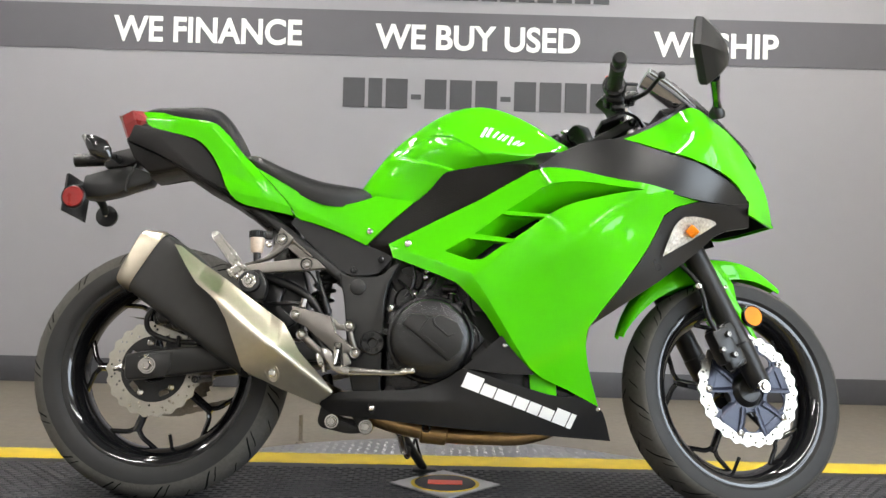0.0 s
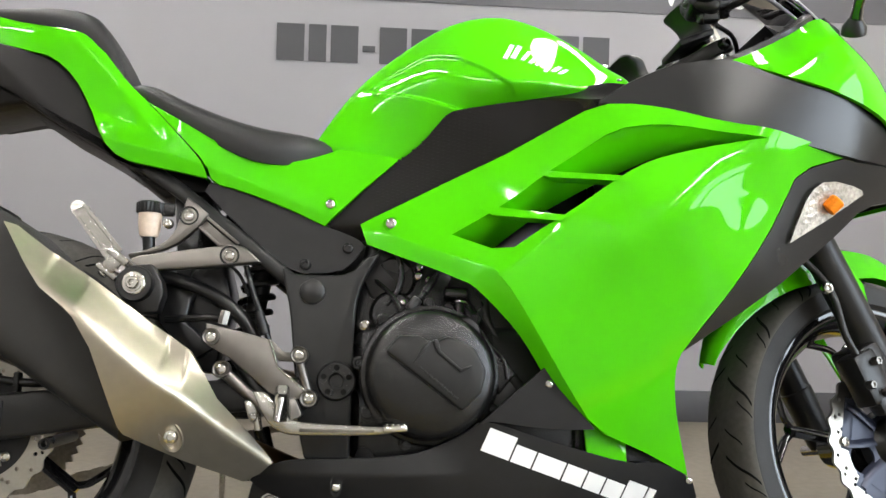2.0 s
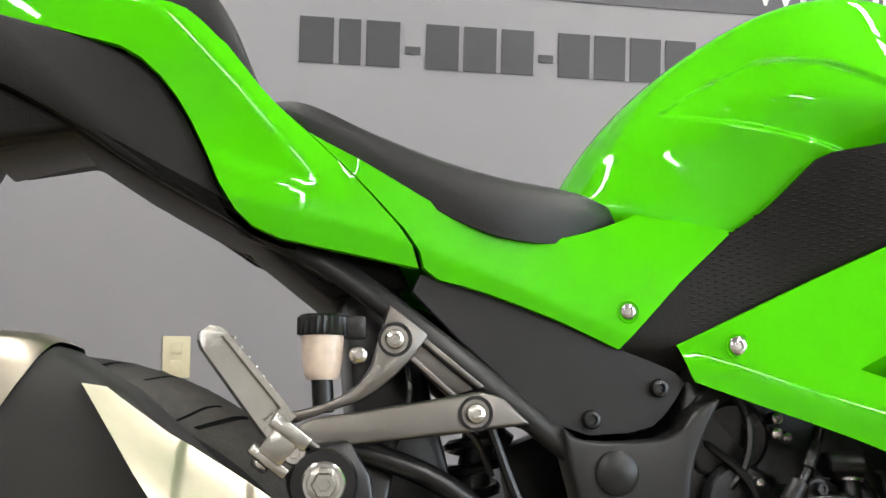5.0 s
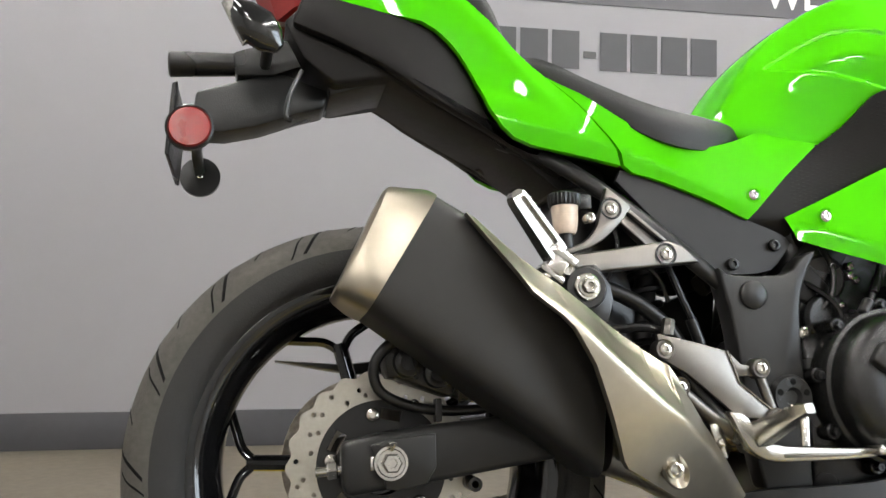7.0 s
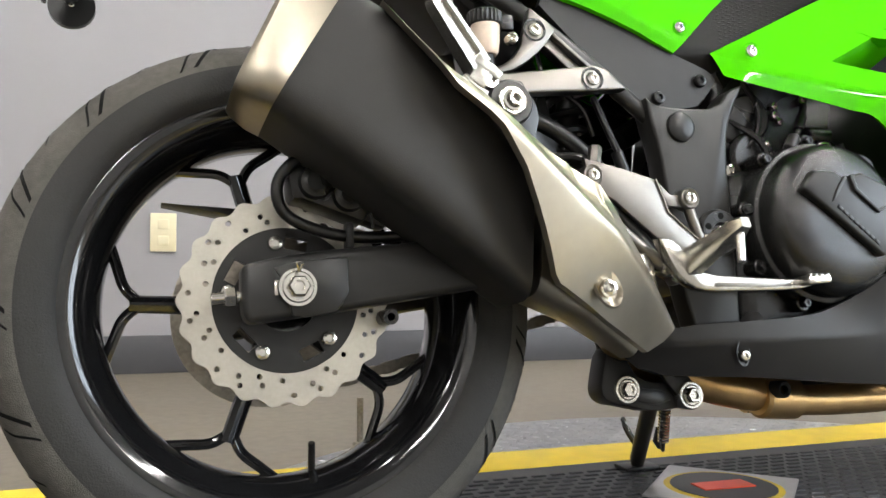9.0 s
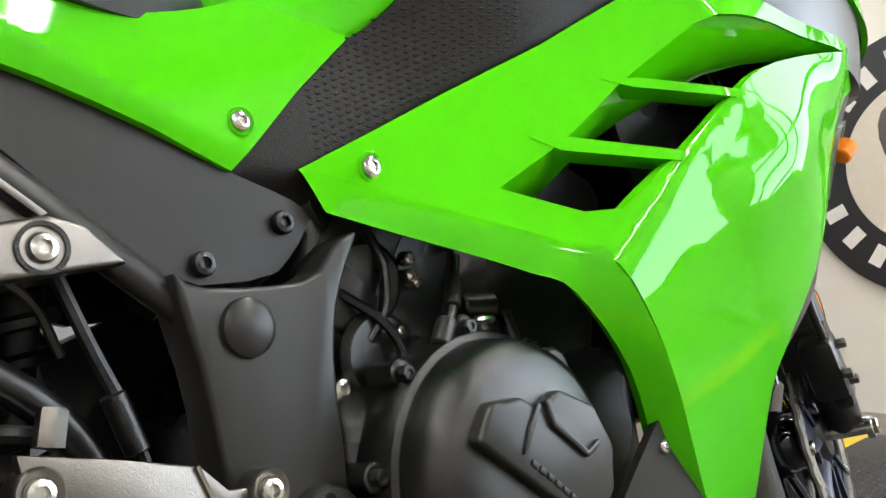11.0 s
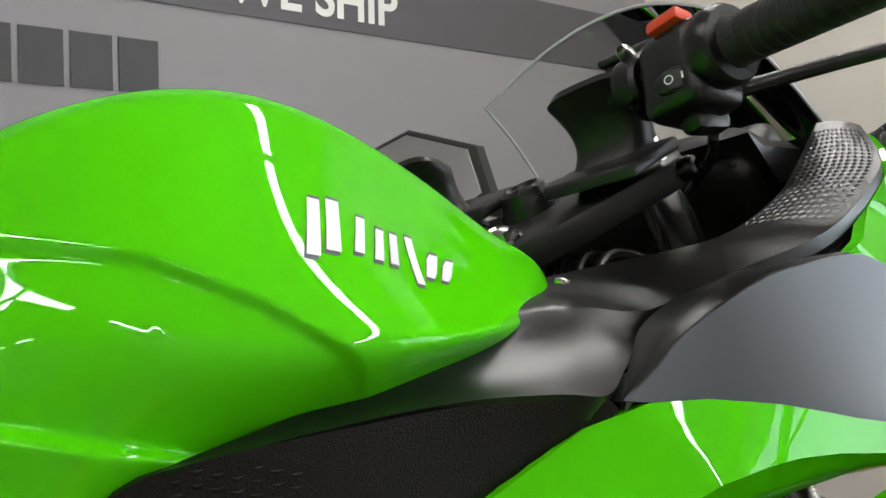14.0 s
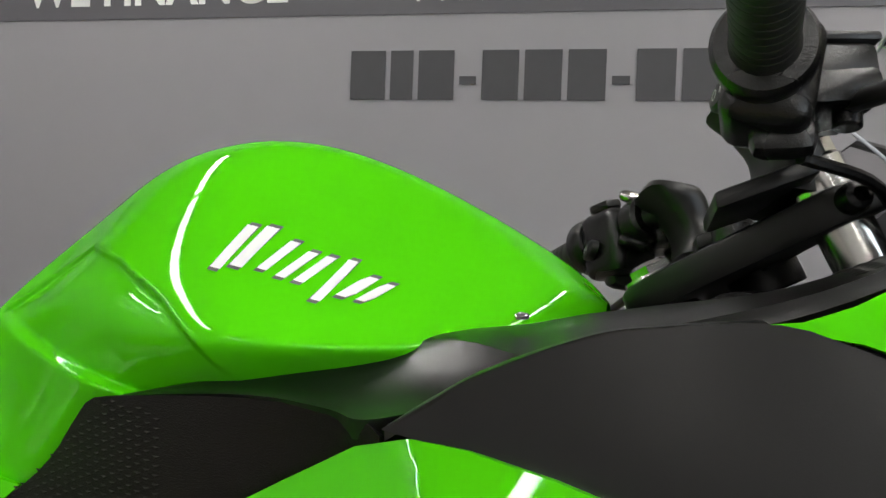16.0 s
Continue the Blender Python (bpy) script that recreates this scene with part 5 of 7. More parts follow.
# rear caliper and hose
rc = bmesh.new()
for c, sz, rr in (((0.045, -0.098, 0.412), (0.085, 0.05, 0.042), 20), ((0.02, -0.10, 0.425), (0.05, 0.045, 0.04), -10), ((0.085, -0.10, 0.395), (0.05, 0.03, 0.03), 20)):
    add_box(rc, sz, Matrix.Translation(c) @ Matrix.Rotation(radians(rr), 4, "Y"), 0.008)
rcal = part("rear_caliper", rc, BLACK, bike, "black rear brake caliper")
for x, z in ((0.024, 0.421), (0.060, 0.408)):
    part("piston_cap", lathe([(0, 0.010), (0.010, 0.010), (0.0125, 0.007), (0.0165, 0.006), (0.0185, 0.0), (0.0185, -0.02)], Matrix.Translation((x, -0.124, z)) @ TO_RIGHT, 24), BLACK, rcal)
    part("caliper_rib", box((0.008, 0.05, 0.012), Matrix.Translation((x, -0.104, z + 0.026)) @ Matrix.Rotation(radians(18), 4, "Y"), 0.002), BLACK, rcal)
part("bleed_nipple", rod((0.075, -0.118, 0.418), (0.080, -0.120, 0.440), 0.004, 10), ZINC, rcal)
part("pad_clip", tube([(0.085, -0.126, 0.372), (0.085, -0.130, 0.398), (0.125, -0.130, 0.392), (0.150, -0.128, 0.385), (0.150, -0.126, 0.368)], 0.0018, 6), SATIN, rcal)
for p in ((0.02, -0.126, 0.428), (0.06, -0.126, 0.412), (0.032, -0.118, 0.372)):
    bolt(rcal, p, 0.006, 0.004, ZINC)
part("brake_hose", tube([(0.045, -0.12, 0.437), (0.01, -0.125, 0.447), (-0.016, -0.125, 0.420), (-0.008, -0.122, 0.386), (0.04, -0.118, 0.367), (0.10, -0.116, 0.364), (0.16, -0.116, 0.375), (0.25, -0.11, 0.40)], 0.0065, 10), BLACK, bike, "black rubber rear brake hose")
for p in ((0.06, -0.117, 0.3645), (0.125, -0.115, 0.3675)):
    part("hose_clip", box((0.008, 0.018, 0.028), Matrix.Translation(p), 0.002), SATIN, bike)
part("chain_guard", plate([(-0.13, 0.438), (-0.02, 0.418), (0.12, 0.425), (0.40, 0.42), (0.40, 0.44), (0.12, 0.45), (-0.03, 0.432)], 0.07, 0.11, 0.004), MATTE, bike, "black chain guard")
part("chain_slider", lathe([(0.0045, 0.128), (0.0045, 0.134), (0.0085, 0.134), (0.0088, 0.12), (0.0088, 0.0), (0, 0)], axis_to((0.104, 0.016, 0.283), (0.104, -0.118, 0.277)), 18), BLACK, bike)
# main frame plates
pv = part("frame_plate", plate([(x, z) for x, z in PIVOT_PLATE], -0.132, -0.098, 0.007, True, 3), SATIN, bike, "satin black swingarm pivot frame plate")
part("pivot_cap", lathe([(0, 0.006), (0.014, 0.006), (0.0185, 0.003), (0.0195, -0.004)], Matrix.Translation((0.478, -0.133, 0.504)) @ TO_RIGHT, 32), SATIN, pv, "round black plastic plug")
part("pivot_boss", lathe([(0, 0.002), (0.009, 0.002), (0.012, 0.008), (0.026, 0.008), (0.029, 0.003), (0.029, -0.004)], Matrix.Translation((0.518, -0.133, 0.372)) @ TO_RIGHT, 32), SATIN, pv)
# dark discs on the boss paint the shade of its five holes
for k in range(5):
    a = 2 * math.pi * k / 5 + 0.3
    part("boss_hole_shade", lathe([(0, 0.0004), (0.0042, 0.0004), (0.0046, -0.001)], Matrix.Translation((0.518 + 0.0195 * math.cos(a), -0.1412, 0.372 + 0.0195 * math.sin(a))) @ TO_RIGHT, 14), GROOVE, pv)
for k in range(5):
    a = 2 * math.pi * k / 5 + 0.6
    part("boss_recess", lathe([(0, 0.0085), (0.0045, 0.0085), (0.005, 0.006)], Matrix.Translation((0.518 + 0.019 * math.cos(a), -0.133, 0.372 + 0.019 * math.sin(a))) @ TO_RIGHT, 12), BLACK, pv)
part("frame_plate", plate([(0.436, 0.515), (0.555, 0.558), (0.548, 0.506), (0.540, 0.26), (0.475, 0.26), (0.454, 0.405)], 0.098, 0.13, 0.006), SATIN, bike)
for side in (-1, 1):
    part("subframe_rail", tube([(0.165, side * 0.055, 0.722), (0.235, side * 0.088, 0.684), (0.33, side * 0.110, 0.612), (0.447, side * 0.112, 0.520)], 0.013, 14, 6, None, 0.8), SATIN, bike, "satin black subframe rail")
    part("frame_tube", tube([(0.51, side * 0.07, 0.545), (0.60, side * 0.075, 0.60), (0.75, side * 0.085, 0.68), (0.92, side * 0.08, 0.77), (1.06, side * 0.05, 0.82)], 0.017, 12), SATIN, bike)
part("shock_absorber", rod((0.36, 0.0, 0.36), (0.40, 0.0, 0.60), 0.016, 16), SATIN, bike)
sp = bmesh.new()
pts = [Vector((0.362 + 0.032 * i / 80 + 0.026 * math.cos(i * 0.6), 0.026 * math.sin(i * 0.6), 0.385 + 0.19 * i / 80)) for i in range(81)]
part("shock_spring", tube(pts, 0.0055, 6, 1, sp), BLACK, bike)
link = part("linkage", plate([(0.386, 0.186), (0.391, 0.209), (0.399, 0.240), (0.418, 0.246), (0.432, 0.214), (0.444, 0.199), (0.470, 0.194), (0.500, 0.196), (0.519, 0.188), (0.522, 0.172), (0.505, 0.162), (0.462, 0.158), (0.425, 0.166), (0.395, 0.172)], -0.052, -0.012, 0.004, True), SATIN, bike, "suspension linkage arm")
part("link_web", plate([(0.436, 0.190), (0.450, 0.187), (0.478, 0.184), (0.484, 0.172), (0.462, 0.166), (0.438, 0.171)], -0.0528, -0.050, 0.001, True), BLACK, link)
part("link_bar", plate([(0.446, 0.232), (0.466, 0.236), (0.520, 0.188), (0.519, 0.170), (0.503, 0.163), (0.490, 0.172)], -0.064, -0.054, 0.003, True), BLACK, link)
for q, y in (((0.4216, 0.1873), -0.054), ((0.5048, 0.1767), -0.066)):
    part("link_bush", lathe([(0.0135, 0.002), (0.0165, 0.002), (0.018, 0.0), (0.018, -0.02)], Matrix.Translation((q[0], y, q[1])) @ TO_RIGHT, 28), ZINC, link)
    bolt(link, (q[0], y - 0.001, q[1]), 0.0105, 0.009, ZINC, (0, -1, 0), False, "linkage_bolt", 0.013)
part("linkage_rod", rod((0.43, -0.02, 0.19), (0.40, -0.02, 0.30), 0.013, 14), BLACK, bike)
part("inner_mudguard", plate([(0.24, 0.40), (0.33, 0.38), (0.35, 0.50), (0.31, 0.66), (0.25, 0.68), (0.262, 0.55)], -0.06, 0.06, 0.008), MATTE, bike)
part("rear_hugger", plate([(0.258, 0.535), (0.30, 0.52), (0.285, 0.46), (0.33, 0.42), (0.30, 0.40), (0.245, 0.46), (0.24, 0.51)], -0.085, -0.062, 0.004), MATTE, bike)

# ---- foot controls ----
up = part("peg_bracket", plate(ARM_UP, -0.128, -0.114, 0.003, True), CAST, bike, "cast aluminium passenger footrest bracket")
part("bracket_arm", plate(ARM_LOW, -0.142, -0.124, 0.004, True, 3), CAST, up)
brace = part("bracket_brace", plate([(0.296, 0.606), (0.315, 0.617), (0.365, 0.576), (0.339, 0.567)], -0.116, -0.110, 0.001), CAST, up)
for q in ([(0.312, 0.6145), (0.3155, 0.6175), (0.3665, 0.5765), (0.362, 0.5740)], [(0.2955, 0.6055), (0.2995, 0.6075), (0.3425, 0.5695), (0.338, 0.5675)]):
    part("brace_flange", plate(q, -0.125, -0.109, 0.0008), CAST, brace)
for p in ((0.355, -0.1425, 0.554), (0.290, -0.1285, 0.615)):
    part("bolt_recess", lathe([(0.0145, 0.0008), (0.012, 0.0008), (0.0105, -0.003), (0, -0.003)], Matrix.Translation(p) @ TO_RIGHT, 24), BLACK, up)
    bolt(up, (p[0], p[1] + 0.0005, p[2]), 0.0085, 0.004)
PA, PB = Vector((0.141, -0.190, 0.617)), Vector((0.199, -0.171, 0.543))
pz = (PB - PA).normalized()
py = (Vector((0.1, -1, 0.1)) - pz * pz.dot(Vector((0.1, -1, 0.1)))).normalized()
px = py.cross(pz)
PEG_M = Matrix(((px.x, py.x, pz.x, PA.x), (px.y, py.y, pz.y, PA.y), (px.z, py.z, pz.z, PA.z), (0, 0, 0, 1)))


def peg_block():
    """A tapered channel casting with an open outer side and a rounded tip."""
    secs = []
    for h, wx, wy, lip in ((0.000, 0.0045, 0.0045, 0.0), (0.004, 0.0085, 0.0070, 0.0), (0.011, 0.0105, 0.0085, 0.0), (0.0115, 0.0105, 0.0085, 1.0), (0.050, 0.0118, 0.0095, 1.0), (0.080, 0.0128, 0.0105, 1.0), (0.0805, 0.0128, 0.0105, 0.0), (0.093, 0.0130, 0.0108, 0.0)):
        deep = wy - 0.006 * lip
        secs.append([PEG_M @ Vector((a, b, h)) for a, b in ((-wx, -wy), (wx, -wy), (wx, wy), (wx * 0.62, wy), (wx * 0.55, deep), (-wx * 0.55, deep), (-wx * 0.62, wy), (-wx, wy))])
    return loft(secs)


peg = part("passenger_footrest", peg_block(), PEGCAST, bike, "folding cast aluminium passenger footrest", 25)
for k in range(7):
    part("grip_rib", box((0.003, 0.017, 0.0022), PEG_M @ Matrix.Translation((0.0118, 0, 0.018 + 0.009 * k)), 0.0006), PEGCAST, peg)
hg = bmesh.new()
HINGE = Matrix.Translation((0.199, -0.172, 0.534)) @ Matrix.Rotation(radians(38), 4, "Y")
add_box(hg, (0.022, 0.026, 0.030), HINGE, 0.003)
add_box(hg, (0.034, 0.006, 0.012), HINGE @ Matrix.Translation((0, -0.011, 0.010)), 0.002)
add_box(hg, (0.034, 0.022, 0.009), HINGE @ Matrix.Translation((0.001, 0, -0.016)), 0.002)
part("footrest_hinge", hg, PEGCAST, peg)
lug = bmesh.new()
for k in (-1, 1):
    add_box(lug, (0.026, 0.040, 0.006), HINGE @ Matrix.Translation((0.012, 0.014, 0.0115 * k + 0.001)), 0.002)
part("hinge_lug", lug, CAST, peg)
part("hinge_pin", lathe([(0, 0.005), (0.0055, 0.005), (0.007, 0.003), (0.007, 0), (0.0035, -0.001), (0.0035, -0.03)], HINGE @ Matrix.Translation((-0.002, -0.004, -0.021)) @ Matrix.Rotation(radians(180), 4, "X"), 16), ZINC, peg)
part("hinge_bolt", lathe([(0, 0.002), (0.004, 0.002), (0.0045, 0.006), (0.008, 0.006), (0.009, 0.003), (0.009, -0.004)], HINGE @ Matrix.Translation((0.012, -0.006, 0.0)) @ TO_RIGHT, 20), ZINC, peg)
part("hanger_bracket", plate([(0.20, 0.53), (0.25, 0.535), (0.272, 0.50), (0.262, 0.465), (0.225, 0.46), (0.205, 0.49)], -0.172, -0.140, 0.004, True), MATTE, bike)
part("hanger_bushing", lathe([(0.0165, 0.002), (0.024, 0.002), (0.026, -0.001), (0.026, -0.03)], Matrix.Translation((0.230, -0.183, 0.504)) @ TO_RIGHT, 32), MATTE, bike, "black rubber exhaust hanger bushing")
part("hanger_washer", lathe([(0.0, 0.003), (0.0150, 0.003), (0.0165, 0.0015), (0.0165, -0.004), (0.012, -0.03)], Matrix.Translation((0.230, -0.187, 0.504)) @ TO_RIGHT, 32), ZINC, bike, "large zinc washer")
part("hanger_nut", lathe([(0.0, 0.002), (0.0045, 0.002), (0.0052, 0.009), (0.0085, 0.009), (0.0095, 0.007), (0.0095, 0.0)], Matrix.Translation((0.230, -0.190, 0.504)) @ TO_RIGHT, 6), ZINC, bike)
part("hanger_nut_flange", lathe([(0.0095, 0.0025), (0.012, 0.002), (0.0125, 0.0)], Matrix.Translation((0.230, -0.190, 0.504)) @ TO_RIGHT, 28), ZINC, bike)
# fluid reservoir
rv = part("fluid_reservoir", lathe([(0, -0.016), (0.012, -0.016), (0.0145, -0.012), (0.0165, 0.0), (0.0175, 0.018), (0.0175, 0.02)], Matrix.Translation((0.231, -0.118, 0.598)), 28), FLUID, bike, "translucent brake fluid reservoir with black cap")
cp = loft([[Vector((0.231 + x, -0.118 + y, z)) for x, y in circle(rr, 96, wv, 24)] for rr, wv, z in ((0.019, 0, 0.618), (0.0205, 0.0007, 0.6195), (0.0205, 0.0007, 0.633), (0.018, 0, 0.6355))])
part("reservoir_cap", cp, BLACK, rv, "ribbed black screw cap")
part("reservoir_neck", rod((0.231, -0.118, 0.584), (0.233, -0.118, 0.555), 0.009, 14), BLACK, rv)
part("reservoir_clamp", box((0.020, 0.01, 0.02), Matrix.Translation((0.257, -0.118, 0.625)), 0.003), BLACK, rv)
bolt(rv, (0.260, -0.128, 0.602), 0.0075, 0.006, ZINC)
# heel guard, pedal, master cylinder
hp = part("heel_guard", plate(HEEL_PLATE, -0.158, -0.150, 0.0015), CAST, bike, "brushed aluminium heel guard plate")
part("heel_ear", plate(HEEL_EAR, -0.155, -0.147, 0.001), CAST, hp)
part("heel_rim", tube([(0.420, -0.1585, 0.430), (0.4275, -0.1585, 0.410), (0.4335, -0.1585, 0.3905), (0.454, -0.1585, 0.3735), (0.475, -0.1585, 0.3565)], 0.0016, 6, 1), PEGCAST, hp, "bright machined edge")
for p in ((0.337, -0.159, 0.432), (0.354, -0.159, 0.386), (0.464, -0.159, 0.408), (0.480, -0.161, 0.346)):
    part("bolt_seat", lathe([(0.0085, 0.0005), (0.0115, 0.002), (0.013, 0.0), (0.013, -0.016)], Matrix.Translation(p) @ TO_RIGHT, 24), CAST, hp)
    bolt(hp, p, 0.0082, 0.004)
part("heel_strut", rod((0.464, -0.152, 0.402), (0.479, -0.153, 0.354), 0.0065, 12), CAST, hp)
part("heel_strut", tube([(0.356, -0.150, 0.383), (0.392, -0.152, 0.352), (0.424, -0.156, 0.327)], 0.0088, 14), CAST, hp)
part("pedal_stop", plate([(0.388, 0.341), (0.402, 0.344), (0.410, 0.322), (0.404, 0.311), (0.396, 0.314)], -0.160, -0.148, 0.002, True), PEGCAST, hp)
bolt(hp, (0.402, -0.1605, 0.319), 0.0055, 0.003)
part("master_cylinder", rod((0.415, -0.14, 0.345), (0.345, -0.13, 0.445), 0.011, 16), BLACK, bike)
def ring4(c, along, hh, hw):
    """A soft-cornered rectangular ring round c, across the given direction."""
    a = Vector(along).normalized()
    up_v = (Vector((0, 0, 1)) - a * a.z).normalized()
    sd = a.cross(up_v)
    return [Vector(c) + up_v * hh * p + sd * hw * q for p, q in ((1, -0.7), (1, 0.7), (0.7, 1), (-0.7, 1), (-1, 0.7), (-1, -0.7), (-0.7, -1), (0.7, -1))]


fd = (0.008, -0.107, 0.033)
fp = loft([ring4(c, fd, hh, hw) for c, hh, hw in (((0.4420, -0.150, 0.3190), 0.013, 0.012), ((0.4430, -0.166, 0.3235), 0.017, 0.013), ((0.4445, -0.184, 0.3295), 0.015, 0.0115), ((0.4475, -0.222, 0.3415), 0.012, 0.010),
                                                   ((0.4505, -0.262, 0.3540), 0.0095, 0.009), ((0.4515, -0.272, 0.3570), 0.006, 0.006))])
rest = part("rider_footrest", fp, PEGCAST, bike, "cast aluminium rider footrest")
part("feeler", rod((0.450, -0.262, 0.350), (0.445, -0.268, 0.315), 0.0055, 12, 0.0045), PEGCAST, rest)
for k in range(6):
    part("grip_rib", box((0.017, 0.003, 0.003), Matrix.Translation((0.4455 + 0.0008 * k, -0.196 - 0.011 * k, 0.3465 + 0.0028 * k)), 0.0008), PEGCAST, rest)
part("footrest_hinge", lathe([(0, 0.002), (0.006, 0.002), (0.007, 0.006), (0.011, 0.006), (0.0135, 0.003), (0.0135, -0.022)], Matrix.Translation((0.430, -0.166, 0.327)) @ TO_RIGHT, 24), ZINC, rest)
part("footrest_clevis", box((0.044, 0.020, 0.030), Matrix.Translation((0.447, -0.152, 0.326)) @ Matrix.Rotation(radians(-25), 4, "Y"), 0.005), CAST, rest)
pd = plate([(0.402, 0.356), (0.424, 0.354), (0.440, 0.326), (0.458, 0.314), (0.520, 0.3105), (0.586, 0.3075), (0.612, 0.3095), (0.613, 0.301), (0.585, 0.2955), (0.520, 0.2945), (0.462, 0.294), (0.438, 0.300), (0.420, 0.318)], -0.184, -0.166, 0.003, True, 2)
pedal = part("brake_pedal", pd, PEGCAST, bike, "cast aluminium rear brake pedal")
part("pedal_groove", plate([(0.470, 0.3045), (0.575, 0.3035), (0.575, 0.2995), (0.470, 0.2995)], -0.1847, -0.183, 0.0005), CAST, pedal)
part("toe_pad", box((0.034, 0.036, 0.010), Matrix.Translation((0.604, -0.184, 0.3055)) @ Matrix.Rotation(radians(-4), 4, "Y"), 0.003), ZINC, pedal)
for k in range(4):
    part("pad_rib", box((0.003, 0.034, 0.003), Matrix.Translation((0.592 + 0.008 * k, -0.184, 0.311)), 0.0008), ZINC, pedal)
part("switch_spring", rod((0.405, -0.15, 0.33), (0.41, -0.15, 0.30), 0.006, 10), ZINC, bike)
# hoses behind the heel guard
part("coolant_hose", tube([(0.215, -0.10, 0.535), (0.27, -0.10, 0.522), (0.33, -0.098, 0.498), (0.375, -0.096, 0.462), (0.40, -0.095, 0.42)], 0.0105, 12), MATTE, bike, "thick black rubber hose")
part("breather_hose", tube([(0.375, -0.105, 0.545), (0.39, -0.11, 0.50), (0.404, -0.112, 0.465), (0.415, -0.11, 0.43)], 0.0045, 8), BLACK, bike)
part("cable_boot", rod((0.398, -0.112, 0.475), (0.41, -0.112, 0.44), 0.0075, 12), BLACK, bike)
part("brake_line", tube([(0.26, -0.105, 0.46), (0.30, -0.115, 0.462), (0.33, -0.125, 0.462), (0.36, -0.128, 0.455)], 0.0055, 8), BLACK, bike)
bolt(bike, (0.352, -0.140, 0.462), 0.008, 0.010, CAST, (0.2, 0, 1), False, "banjo_bolt")
for p, q in (((0.29, -0.10, 0.52), (0.305, -0.10, 0.60)), ((0.33, -0.09, 0.56), (0.38, -0.09, 0.50)), ((0.35, -0.1, 0.545), (0.385, -0.1, 0.55))):
    part("wiring", tube([p, Vector(p).lerp(Vector(q), 0.5) + Vector((0.008, -0.005, 0.004)), q], 0.003, 6), BLACK, bike)

# ---- engine ----
eng = part("engine_block", box((0.36, 0.26, 0.24), Matrix.Translation((0.72, 0.0, 0.34)), 0.03, 3), BLACK, bike, "black finned engine block")
# two black sheets added behind the right vent to keep its opening dark
part("vent_dark_sheet", plate([(0.70, 0.54), (0.72, 0.62), (0.84, 0.72), (0.95, 0.80), (1.06, 0.80), (1.06, 0.62), (0.98, 0.50), (0.80, 0.48)], -0.060, -0.040, 0.004), BLACK, eng)
part("vent_dark_sheet_front", plate([(0.93, 0.60), (0.905, 0.70), (0.95, 0.785), (1.10, 0.80), (1.14, 0.70), (1.06, 0.60)], -0.140, -0.132, 0.002), BLACK, eng)
part("cylinder", box((0.20, 0.22, 0.26), Matrix.Translation((0.79, 0, 0.53)) @ Matrix.Rotation(radians(20), 4, "Y"), 0.02), BLACK, eng)
part("gearbox", box((0.18, 0.20, 0.16), Matrix.Translation((0.59, 0.0, 0.38)), 0.02), BLACK, eng)
part("throttle_body", rod((0.60, -0.10, 0.60), (0.60, 0.10, 0.60), 0.045, 20), BLACK, bike)
part("rear_cylinder_wall", box((0.17, 0.20, 0.20), Matrix.Translation((0.625, 0.0, 0.505)) @ Matrix.Rotation(radians(12), 4, "Y"), 0.02, 3), BLACK, eng)
part("starter_motor", rod((0.600, -0.115, 0.475), (0.600, 0.06, 0.475), 0.036, 24), BLACK, eng)
for p, r in (((0.583, -0.098, 0.545), 0.006), ((0.655, -0.10, 0.53), 0.0055), ((0.69, -0.105, 0.56), 0.006), ((0.615, -0.118, 0.492), 0.005), ((0.552, -0.10, 0.41), 0.006)):
    bolt(eng, p, r, 0.005, ZINC)
part("airbox", box((0.40, 0.18, 0.16), Matrix.Translation((0.72, 0.0, 0.70)), 0.03), BLACK, bike)
part("radiator", box((0.05, 0.34, 0.30), Matrix.Translation((1.02, 0, 0.52)) @ Matrix.Rotation(radians(12), 4, "Y"), 0.008), BLACK, bike, "black radiator")
CC = Matrix.Translation((0.655, 0, 0.383)) @ TO_RIGHT
cover = part("clutch_cover", lathe([(0.104, 0.11), (0.104, 0.150), (0.101, 0.158), (0.096, 0.160), (0.094, 0.178), (0.089, 0.190), (0.080, 0.196), (0.05, 0.200), (0, 0.201)], CC, 56), CASE, bike, "black cast clutch cover with raised plate")
part("cover_plate", plate([(0.588, 0.413), (0.606, 0.436), (0.636, 0.436), (0.648, 0.428), (0.662, 0.430), (0.677, 0.436), (0.715, 0.420), (0.731, 0.388), (0.724, 0.357), (0.697, 0.331)], -0.209, -0.190, 0.004, False, 3), SATIN, cover)
part("cover_ridge", plate([(0.655, 0.430), (0.661, 0.432), (0.665, 0.415), (0.695, 0.390), (0.710, 0.396), (0.710, 0.392), (0.694, 0.385), (0.660, 0.412)], -0.2125, -0.206, 0.0012), SATIN, cover)
part("cover_ridge", plate([(0.627, 0.398), (0.631, 0.400), (0.640, 0.412), (0.652, 0.428), (0.648, 0.430), (0.636, 0.415)], -0.2115, -0.206, 0.001), SATIN, cover)
for k in range(8):
    f = k / 7.6
    x, z = 0.634 + 0.054 * f, 0.391 - 0.044 * f
    part("plate_bar", plate([(x, z), (x + 0.0052, z - 0.0043), (x + 0.0075, z - 0.0013), (x + 0.0023, z + 0.0030)], -0.2103, -0.208, 0.0003), SATIN, cover)
part("case_boss", plate([(0.736, 0.436), (0.762, 0.415), (0.783, 0.386), (0.757, 0.354), (0.748, 0.394)], -0.156, -0.12, 0.004, True, 3), CASE, eng)
